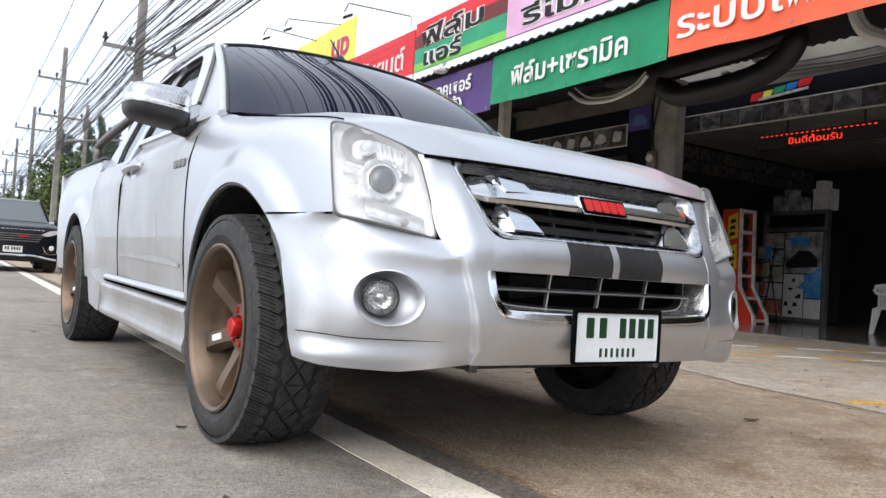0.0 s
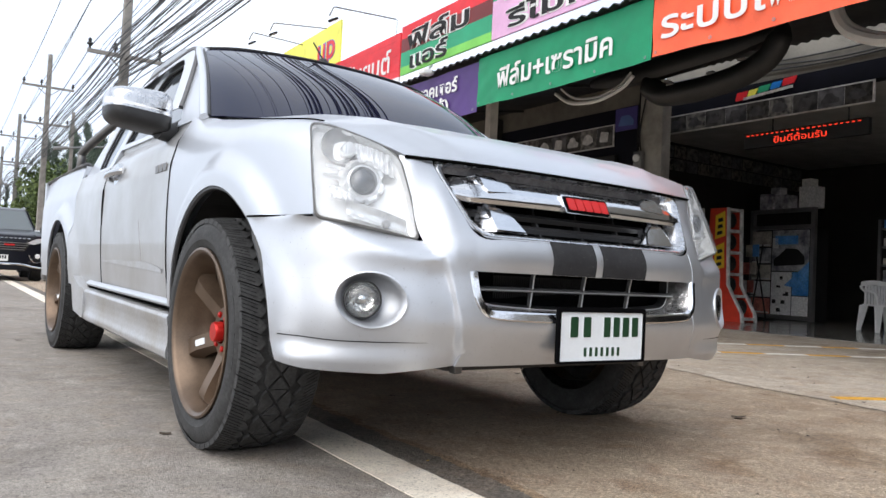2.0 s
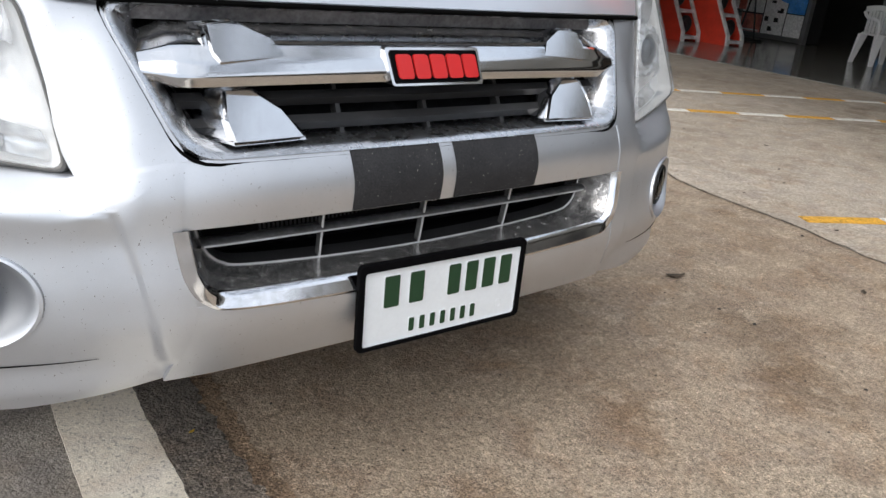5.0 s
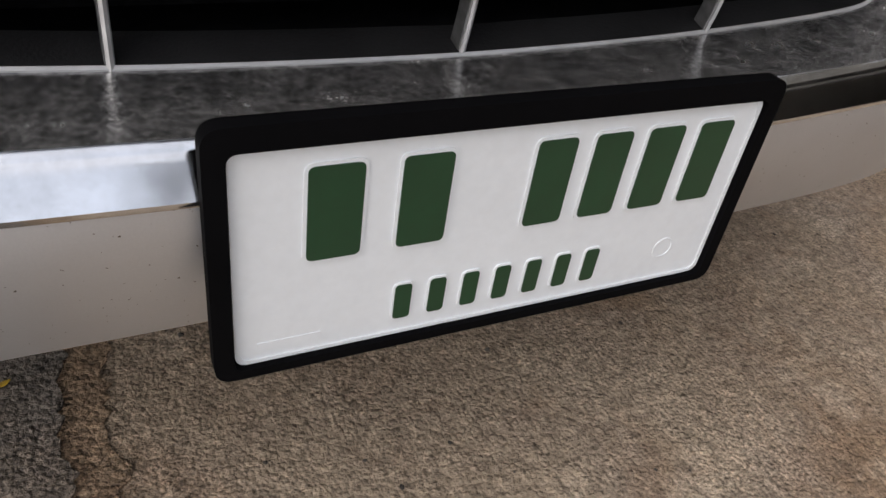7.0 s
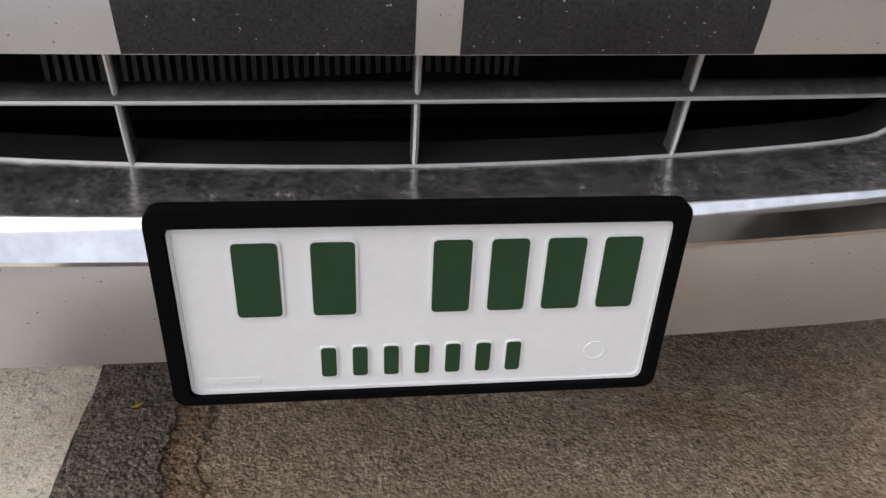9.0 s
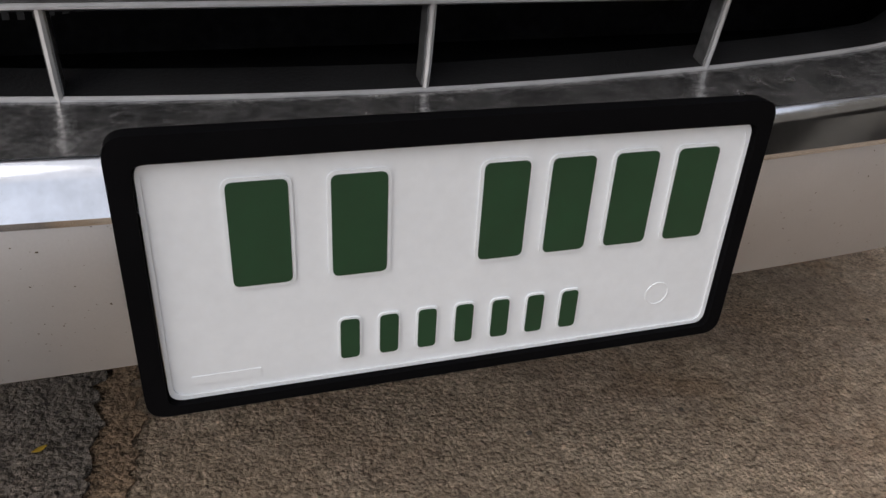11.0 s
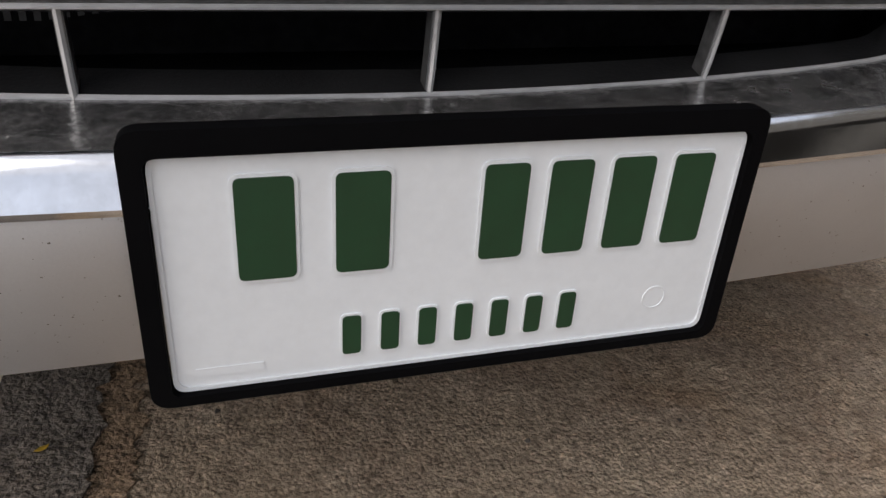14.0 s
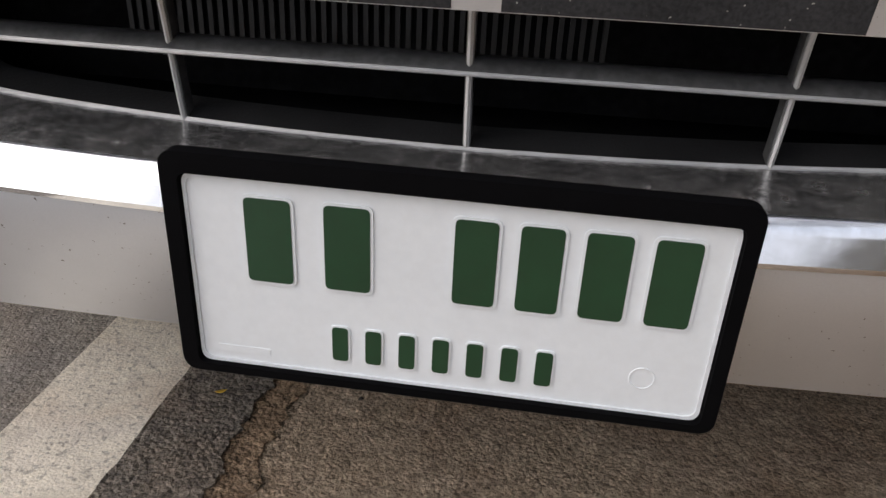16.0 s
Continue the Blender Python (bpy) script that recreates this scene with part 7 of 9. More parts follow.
# chrome lip, the flat dusty ledge behind it, and the grey insert with its bars
def both_sides(half):
    return spline([(-x, z) for x, z in half] + [half[-1 - k] for k in range(1, len(half))], 8)


BAND = both_sides([(0.4785, 0.613), (0.4745, 0.575), (0.467, 0.537), (0.447, 0.507), (0.40, 0.4935), (0.2, 0.4865), (0.0, 0.4845)])
INSET = both_sides([(0.446, 0.616), (0.439, 0.58), (0.425, 0.547), (0.400, 0.526), (0.355, 0.5165), (0.19, 0.5075), (0.0, 0.504)])


def on_path(path, u):
    q = u * (len(path) - 1)
    i = min(int(q), len(path) - 2)
    d = (path[min(i + 1, len(path) - 1)] - path[max(i - 1, 0)]).normalized()
    return path[i].lerp(path[i + 1], q - i), Vector((-d.y, d.x))


def lip_half(u):
    return 0.0145 + 0.002 * smooth01((0.45 - abs(on_path(BAND, u)[0].x)) / 0.12)


def band_point(u, v):
    p, n2 = on_path(BAND, u)
    p = p + n2 * lip_half(u) * (1 - 2 * v)
    steps = [0, 0.06, 0.2, 0.8, 0.94, 1]
    e = smooth01((abs(p.x) - 0.42) / 0.035)
    out = (1 - e) * float(np.interp(v, steps, [-0.004, 0.0005, 0.004, 0.0125, 0.0095, -0.008])) + e * float(np.interp(v, steps, [-0.006, 0.006, 0.0105, 0.0085, 0.006, -0.008]))
    return gx(p.x, p.y, out)


def ledge(u, v):
    p, n2 = on_path(BAND, u)
    a = p + n2 * lip_half(u)
    b, _ = on_path(INSET, u)
    q = b.lerp(a, v)
    return gx(q.x, q.y - 0.002 * math.sin(math.pi * v), -0.077 + 0.0735 * v)


bm = bmesh.new()
sheet(bm, ledge, 96, 10, 0.0)
part("intake_ledge", bm, CHROME_DUSTY, lower, "dust-stained chrome ledge")
bm = bmesh.new()
sheet(bm, band_point, 96, 14, 0.0)
part("chrome_lip", bm, CHROME_WORN, lower, "bright chrome lip that turns up at both ends")


bm = bmesh.new()
sheet(bm, lambda u, v: (lambda p, n2: gx(*(p - n2 * (lip_half(u) - 0.002 + 0.030 * v)), 0.0035 - 0.003 * v))(*on_path(BAND, u)), 96, 3, 0.0)
part("intake_rim", bm, PAINT_LIP, lower, "painted rim round the intake")


def insert_point(u, v):
    p, n2 = on_path(INSET, u)
    return gx(*(p + n2 * (0.002 + 0.008 * v)), -0.074 - 0.026 * v)


bm = bmesh.new()
sheet(bm, insert_point, 96, 4, 0.0)
part("insert_frame", bm, PLASTIC, lower, "dark plastic insert")
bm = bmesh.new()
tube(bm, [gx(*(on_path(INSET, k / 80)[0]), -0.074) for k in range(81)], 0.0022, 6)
part("insert_edge", bm, SLAT_EDGE, lower, "thin bright edge")
bm = bmesh.new()
sheet(bm, lambda u, v: gx(-0.438 + 0.876 * u, 0.5645 + 0.007 * math.sin(2 * math.pi * v), -0.066 + 0.014 * math.cos(2 * math.pi * v)), 40, 12, 0.0)
part("cross_slat", bm, SLAT, lower, "grey cross bar")
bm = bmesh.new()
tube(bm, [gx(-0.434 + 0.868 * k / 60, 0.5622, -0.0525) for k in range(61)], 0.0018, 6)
part("slat_edge", bm, SLAT_EDGE, lower, "thin bright edge")
for x in (-0.225, -0.012, 0.203):
    bm = bmesh.new()
    sheet(bm, lambda u, v, x=x: gx(x + 0.0028 * (2 * u - 1), 0.503 + 0.115 * v, -0.0765 + 0.0365 * v), 2, 6, 0.012)
    upright = part("upright_bar", bm, SLAT, lower)
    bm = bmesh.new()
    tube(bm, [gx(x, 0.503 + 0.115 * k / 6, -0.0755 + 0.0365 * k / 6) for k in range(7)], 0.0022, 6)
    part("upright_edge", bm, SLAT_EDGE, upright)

# number plate: black holder, white plate, plain green bars
PLATE = pose(-0.0125, -0.0470, 0.4365, 0, 0, -1.6)
holder = part("number_plate", bmesh.new(), PLATE_BLACK, truck, "white plate with plain green bars in a black holder")
holder.matrix_basis = PLATE


def rect(w, h, cx=0, cz=0):
    return [(cx - w / 2, cz - h / 2), (cx + w / 2, cz - h / 2), (cx + w / 2, cz + h / 2), (cx - w / 2, cz + h / 2)]


bm = bmesh.new()
slab(bm, rounded(rect(0.371, 0.1665, 0, 0.002), 0.012, 6), [rounded(rect(0.350, 0.1455, 0.001, -0.0020), 0.007)[::-1]], lambda u, v, d: Vector((u, -0.002 + d, v)), 0.011)
slab(bm, rounded(rect(0.33, 0.13), 0.010), [], lambda u, v, d: Vector((u, 0.007 + d, v)), 0.012)
bmesh.ops.bevel(bm, geom=[e for e in bm.edges if len(e.link_faces) == 2 and e.calc_face_angle(0) > 1.2], offset=0.0012, segments=2, affect="EDGES")
part("plate_holder", bm, PLATE_BLACK, holder)
bm = bmesh.new()
slab(bm, rounded(rect(0.348, 0.1445, 0.001, -0.0020), 0.008), [], lambda u, v, d: Vector((u, 0.0035 + d, v)), 0.002)
slab(bm, rounded(rect(0.348, 0.1445, 0.001, -0.0020), 0.008), [rounded(rect(0.343, 0.1395, 0.001, -0.0020), 0.008)[::-1]], lambda u, v, d: Vector((u, 0.0022 + d, v)), 0.0012)
part("plate_sheet", bm, PLATE_WHITE, holder, "white embossed plate")
def embossed(name, w, h, cx, cz, r, rim, proud):
    """A green bar raised on a slightly larger white swell of the plate."""
    for nm, grow, mat, y, d in (("emboss_rim", rim, PLATE_WHITE, 0.0022, 0.0014), (name, 0.0, PLATE_GREEN, proud, 0.0012)):
        bm = bmesh.new()
        slab(bm, rounded(rect(w + 2 * grow, h + 2 * grow, cx, cz), r + grow), [], lambda u, v, dd: Vector((u, y + dd, v)), d)
        bmesh.ops.bevel(bm, geom=[e for e in bm.edges if e.calc_face_angle(0) > 1.2], offset=0.0009, segments=2, affect="EDGES")
        part(nm, bm, mat, holder)


for x0, x1 in ((-0.138, -0.096), (-0.085, -0.044), (0.000, 0.037), (0.041, 0.0775), (0.081, 0.119), (0.1225, 0.160)):
    embossed("plate_bar", (x1 - x0) * 0.74, 0.0605, (x0 + x1) / 2, 0.0265, 0.004, 0.002, 0.0016)
for k in range(7):
    embossed("plate_small_bar", 0.0112, 0.027, -0.0705 + k * 0.0233, -0.0475, 0.003, 0.0012, 0.0018)
bm = bmesh.new()
disc(bm, Vector((0.134, 0.0036, -0.046)), Vector((0, -1, 0)), [(0.0088, 0), (0.0086, 0.0006), (0.0078, 0.0006), (0.0076, 0.0)], 24)
part("plate_stamp", bm, PLATE_WHITE, holder)
bm = bmesh.new()
box(bm, -0.160, -0.122, 0.0030, 0.0036, -0.0655, -0.0600)
part("plate_stamp_bar", bm, PLATE_WHITE, holder)


# ---- cab ----
def cab_x(y, z):
    return 0.842 - (z - 1.17) * 0.41 - max(0, y - 2.2) * 0.01


def doors(s):
    def panel(y0, y1, z0, top, name, nu, label=""):
        def f(u, v):
            y = y0 + (y1 - y0) * u
            z = z0 + (top(y) - z0) * v
            return s * side_x(y, z), y, z
        bm = bmesh.new()
        sheet(bm, f, nu, 30, 0.012 * s)
        return part(name, bm, PAINT_DOOR, truck, label)
    belt = lambda y: 1.172 + 0.02 * (y - 1.26) / 1.9 if y < 2.705 else 1.087
    door = panel(1.411, 2.700, 0.435, belt, "front_door", 20, "silver door, slightly dirty, darkened in its paint colour")
    panel(2.708, 3.487, 0.435, belt, "rear_quarter", 12)
    # handle: tall lock plate and a horizontal pull over it
    xh = side_x(2.44, 1.02)
    bm = bmesh.new()
    slab(bm, rounded([(2.385, 0.965), (2.47, 0.958), (2.485, 1.02), (2.46, 1.078), (2.40, 1.08), (2.38, 1.03)], 0.03, 5), [], lambda u, v, d: Vector((s * (xh + 0.010 - d), u, v)), 0.02)
    bmesh.ops.bevel(bm, geom=[e for e in bm.edges if len(e.link_faces) == 2 and e.calc_face_angle(0) > 1.0], offset=0.004, segments=2, affect="EDGES")
    tube(bm, spline([(s * (xh + 0.002), 2.30, 1.032), (s * (xh + 0.022), 2.335, 1.030), (s * (xh + 0.036), 2.42, 1.027), (s * (xh + 0.034), 2.53, 1.022), (s * (xh + 0.012), 2.605, 1.018)], 5), 0.018, 12)
    part("door_handle", bm, CHROME, door, "chrome pull handle")
    # model mark as a plain shape
    bm = bmesh.new()
    for k in range(3):
        xm = side_x(1.46 + k * 0.060, 0.98) + 0.0005
        box(bm, min(s * xm, s * (xm + 0.004)), max(s * xm, s * (xm + 0.004)), 1.46 + k * 0.060, 1.510 + k * 0.060, 0.960, 0.994, 0.002)
    part("model_mark", bm, STEEL, door, "plain grey bars")
    for yy in (1.408, 2.704):
        bm = bmesh.new()
        tube(bm, [(s * (side_x(yy, z) - 0.001), yy, z) for z in np.linspace(0.45, 1.165 if yy < 2 else 1.08, 24)], 0.0046, 6)
        part("shut_line", bm, GAP, truck)
    bm = bmesh.new()
    tube(bm, [(s * 0.908, yy, 0.437 - 0.016 * (2.6 - yy) / 1.2) for yy in np.linspace(1.33, 2.93, 30)], 0.008, 6)
    part("sill_gap", bm, GAP, truck)
    # black gap filler behind the door's rear edge
    bm = bmesh.new()
    xg = side_x(2.70, 0.87)
    slab(bm, [(2.694, 0.775), (2.708, 0.82), (2.716, 0.88), (2.712, 0.93), (2.700, 0.965), (2.692, 0.92), (2.690, 0.85)], [], lambda u, v, d: Vector((s * (xg + 0.004 - d), u, v)), 0.03)
    part("door_gap", bm, GAP, truck)
    # long thin scratch and a grey smear across the door
    bm = bmesh.new()
    tube(bm, [(s * (side_x(y, z) - 0.0002), y, z) for y, z in [(1.881 - 0.065 * t, 0.776 - 0.182 * t) for t in np.linspace(0, 1, 9)]], 0.0016, 5)
    part("scratch", bm, STEEL, door, "thin dark scratch")
    bm = bmesh.new()
    sheet(bm, lambda u, v: (s * (side_x(1.47 + 1.20 * u, 0.60) + 0.0012), 1.47 + 1.20 * u, 0.552 + 0.030 * u + (0.030 + 0.006 * math.sin(9 * u)) * v * (0.25 + 0.75 * math.sin(math.pi * min(1, 0.1 + u)))), 24, 3)
    part("scuff_mark", bm, PAINT_SKIRT, door, "grey-brown scuff of road dirt")
    # bright moulding along the foot of the door
    bm = bmesh.new()
    sheet(bm, lambda u, v: (s * (0.902 + 0.020 * math.sin(math.pi * v)), 1.345 + 1.595 * u, 0.434 - 0.016 * (1.255 - 1.595 * u) / 1.2 + 0.036 * v), 24, 8, 0.004 * s)
    part("sill_moulding", bm, PAINT, truck, "silver moulding along the door's foot")
    # window frame with two openings, in one plane
    outline = [(1.27, 1.166), (1.60, 1.170), (2.714, 1.184), (2.718, 1.086), (3.478, 1.086), (3.43, 1.24), (3.33, 1.42), (3.22, 1.565), (3.12, 1.632), (2.95, 1.666), (2.40, 1.684), (2.14, 1.672), (1.99, 1.636)]
    win_a = [(1.62, 1.196), (2.70, 1.212), (2.655, 1.40), (2.545, 1.555), (2.47, 1.585), (2.16, 1.585), (2.06, 1.560)]
    win_b = [(2.83, 1.105), (3.13, 1.105), (3.20, 1.22), (3.19, 1.40), (3.13, 1.50), (3.04, 1.560), (2.96, 1.572), (2.70, 1.574), (2.78, 1.44)]
    bm = bmesh.new()
    slab(bm, rounded(outline, 0.02, 3), [rounded(win_a, 0.03, 4)[::-1], rounded(win_b, 0.03, 4)[::-1]], lambda u, v, d: Vector((s * (cab_x(u, v) - d), u, v)), 0.04)
    part("cab_side", bm, PAINT, truck)
    for nm, w in (("door_window", win_a), ("quarter_window", win_b)):
        bm = bmesh.new()
        slab(bm, rounded(w, 0.03, 4), [], lambda u, v, d: Vector((s * (cab_x(u, v) - 0.018 - d), u, v)), 0.005)
        part(nm, bm, GLASS_SIDE, truck, "dark tinted side glass")
    bm = bmesh.new()
    for w in (win_a, win_b):
        pts = [Vector((s * (cab_x(*p) - 0.010), p[0], p[1])) for p in rounded(w, 0.03, 4)]
        tube(bm, pts + pts[:1], 0.007, 6, cap=False)
    part("window_seal", bm, PLASTIC, truck)
    # weather shields: silver strip along the top of the front window and down its pillar
    rail = spline([(1.728, 1.268), (1.785, 1.345), (1.86, 1.448), (1.945, 1.548), (2.04, 1.612), (2.18, 1.634), (2.58, 1.634)], 6)
    bm = bmesh.new()
    sheet(bm, lambda u, v: shield_point(u, v, rail, s, 0.066), 40, 5, -0.004 * s)
    part("window_visor", bm, PAINT, truck, "silver plastic rain visor")
    rail2 = spline([(2.60, 1.634), (2.90, 1.628), (3.05, 1.595), (3.17, 1.505)], 6)
    bm = bmesh.new()
    sheet(bm, lambda u, v: shield_point(u, v, rail2, s, 0.07), 20, 4, -0.004 * s)
    part("window_visor", bm, PAINT, truck, "silver plastic rain visor")
    for rl, w in ((rail, 0.066), (rail2, 0.07)):
        bm = bmesh.new()
        tube(bm, [Vector(shield_point(k / 30, 0.02, rl, s, w)) + Vector((s * 0.002, 0, 0)) for k in range(31)], 0.012, 6)
        part("visor_edge", bm, RAIL, truck, "grey adhesive edge of the visor")
    # side skirt with a step at its rear end
    bm = bmesh.new()

    prof = [(0.870, 0.424), (0.905, 0.424), (0.925, 0.418), (0.931, 0.406), (0.928, 0.388), (0.922, 0.362), (0.920, 0.332), (0.924, 0.302), (0.930, 0.276), (0.928, 0.258), (0.915, 0.246), (0.885, 0.240)]

    def skirt(u, v):
        y = 1.30 + (2.945 - 1.30) * u
        q = v * (len(prof) - 1)
        i = min(int(q), len(prof) - 2)
        t = q - i
        x = prof[i][0] * (1 - t) + prof[i + 1][0] * t
        z = prof[i][1] * (1 - t) + prof[i + 1][1] * t
        drop = 0.020 * (2.6 - y) / 1.2
        return s * x, y, z - drop
    sheet(bm, skirt, 40, 33, -0.01 * s)
    sk = part("side_skirt", bm, PAINT_SKIRT, truck, "silver side skirt with road dirt")
    # upswept rear end of the skirt, with a black slot in its step
    bm = bmesh.new()
    slab(bm, rounded([(2.93, 0.262), (3.18, 0.292), (3.30, 0.485), (3.24, 0.490), (3.06, 0.435), (2.93, 0.428)], 0.02, 3), [], lambda u, v, d: Vector((s * (0.936 + 0.02 * (u - 2.93) - d), u, v)), 0.06)
    bmesh.ops.bevel(bm, geom=[e for e in bm.edges if len(e.link_faces) == 2 and e.calc_face_angle(0) > 1.0], offset=0.006, segments=2, affect="EDGES")
    part("skirt_end", bm, PAINT_SKIRT, sk)
    bm = bmesh.new()
    slab(bm, [(2.845, 0.315), (2.915, 0.325), (2.915, 0.375), (2.86, 0.370)], [], lambda u, v, d: Vector((s * (0.914 - d), u, v)), 0.02)
    part("skirt_vent", bm, GAP, sk)


def shield_point(u, v, rail, s, w):
    q = u * (len(rail) - 1)
    i = min(int(q), len(rail) - 2)
    t = q - i
    p = rail[i] * (1 - t) + rail[i + 1] * t
    d = (rail[i + 1] - rail[i]).normalized()
    nrm = Vector((d.y, -d.x))
    w *= 0.45 + 0.55 * smooth01(u / 0.16)
    y, z = p + nrm * (v - 0.3) * w
    return s * (cab_x(y, z) + 0.004 + 0.028 * math.sin(0.5 * math.pi * v)), y, z


mirrored(doors)


# windscreen, roof and the cab's rear wall
def screen(u, v):
    k = 2 * u - 1
    xb, xt = 0.788, 0.642
    x = k * (xb + (xt - xb) * v) - (0.036 + 0.040 * max(0.0, k) ** 3) * (1 - v)
    yb = 1.108 + (0.165 + 0.035 * max(0.0, k) ** 2) * (0.16 * k * k + 0.84 * k ** 8)
    yt = 1.935 + 0.06 * (0.16 * k * k + 0.84 * k ** 8)
    zb, zt = 1.164 + 0.004 * abs(k), 1.668 - 0.042 * abs(k) ** 2
    arc = 0.035 * math.sin(math.pi * v)
    return x, yb + (yt - yb) * v - arc * 0.5, zb + (zt - zb) * v + arc * 0.8


bm = bmesh.new()
sheet(bm, screen, 36, 20, 0.006)
part("windscreen", bm, GLASS_DARK, truck, "dark tinted windscreen")
bm = bmesh.new()
edge = [Vector(screen(0, k / 20)) for k in range(21)] + [Vector(screen(k / 36, 1)) for k in range(1, 37)] + [Vector(screen(1, 1 - k / 20)) for k in range(1, 21)]
tube(bm, [p + Vector((0, -0.001, 0.002)) for p in edge], 0.0065, 6)
part("windscreen_seal", bm, PLASTIC, truck)


def roof_point(u, v):
    k = 2 * u - 1
    w = float(np.interp(v, [0, 0.2, 0.8, 1], [0.642, 0.664, 0.656, 0.61]))
    x = k * w
    y = 1.945 + 0.055 * abs(k) ** 2.2 * (1 - v) + (3.24 - 1.945) * v - 0.10 * abs(k) ** 3 * v
    zm = float(np.interp(v, [0, 0.08, 0.3, 0.6, 0.9, 1.0], [1.672, 1.694, 1.720, 1.730, 1.715, 1.682]))
    edge_z = float(np.interp(v, [0, 0.12, 0.3, 0.7, 1], [1.632, 1.662, 1.682, 1.684, 1.630]))
    z = zm + (edge_z - zm) * abs(k) ** 5
    return x, y, z


bm = bmesh.new()
sheet(bm, roof_point, 32, 26, 0.02)
part("roof", bm, PAINT, truck)
bm = bmesh.new()
sheet(bm, lambda u, v: ((2 * u - 1) * (0.85 - 0.24 * v), 3.472 - 0.225 * v ** 1.3, 1.10 + 0.57 * v), 12, 8, 0.02)
part("cab_rear_wall", bm, PAINT, truck)
bm = bmesh.new()
slab(bm, rounded([(-0.60, 1.24), (0.60, 1.24), (0.50, 1.58), (-0.50, 1.58)], 0.05), [], lambda u, v, d: Vector((u, 3.484 - 0.225 * ((v - 1.10) / 0.57) ** 1.3 + 0.012 + d, v)), 0.004)
part("rear_window", bm, GLASS_SIDE, truck)
# A-pillars
for s in (-1, 1):
    bm = bmesh.new()
    pts = [Vector(screen(0 if s < 0 else 1, k / 10)) + (Vector((-0.014, 0.014, -0.006)) if s < 0 else Vector((-0.014, 0.030, -0.016))) for k in range(11)]
    tube(bm, pts, 0.019 if s < 0 else 0.017, 10)
    part("windscreen_pillar", bm, PAINT, truck)
# cowl panel under the wipers
bm = bmesh.new()
sheet(bm, lambda u, v: ((2 * u - 1) * 0.80, 1.09 + 0.165 * (2 * u - 1) ** 2 + 0.06 * v, 1.132 + 0.006 * v), 24, 3, 0.01)
part("cowl", bm, PLASTIC, truck)
# wipers
for pts in ([(-0.50, 1.115, 1.178), (-0.33, 1.135, 1.196), (-0.19, 1.125, 1.206), (0.04, 1.115, 1.186)], [(0.10, 1.115, 1.184), (0.30, 1.135, 1.204), (0.42, 1.14, 1.206), (0.62, 1.17, 1.190)]):
    bm = bmesh.new()
    tube(bm, spline([Vector(p) + Vector((0, 0, 0.012)) for p in pts], 6), 0.009, 6)
    tube(bm, [Vector(pts[0]), Vector(pts[-1])], 0.007, 6)
    tube(bm, [Vector(pts[-1]) + Vector((0, -0.02, -0.01)), Vector(pts[1]) + Vector((0.06, 0, 0.014))], 0.007, 6)
    part("wiper", bm, PLASTIC_DARK, truck, "black wiper")
for x in (-0.33, 0.33):
    bm = bmesh.new()
    box(bm, x - 0.012, x + 0.012, 0.98, 1.0, 1.143, 1.156, 0.004)
    part("washer_nozzle", bm, PLASTIC, hood)
# aerial stub on the roof
bm = bmesh.new()
lathe(bm, [(0, 0.034), (0.02, 0.030), (0.034, 0.018), (0.04, 0.001)], (0.02, 2.06, 1.692), "z", 16)
tube(bm, [(0.02, 2.06, 1.72), (-0.06, 2.02, 1.79)], 0.004, 6)
part("aerial", bm, PLASTIC, truck, "black roof aerial")


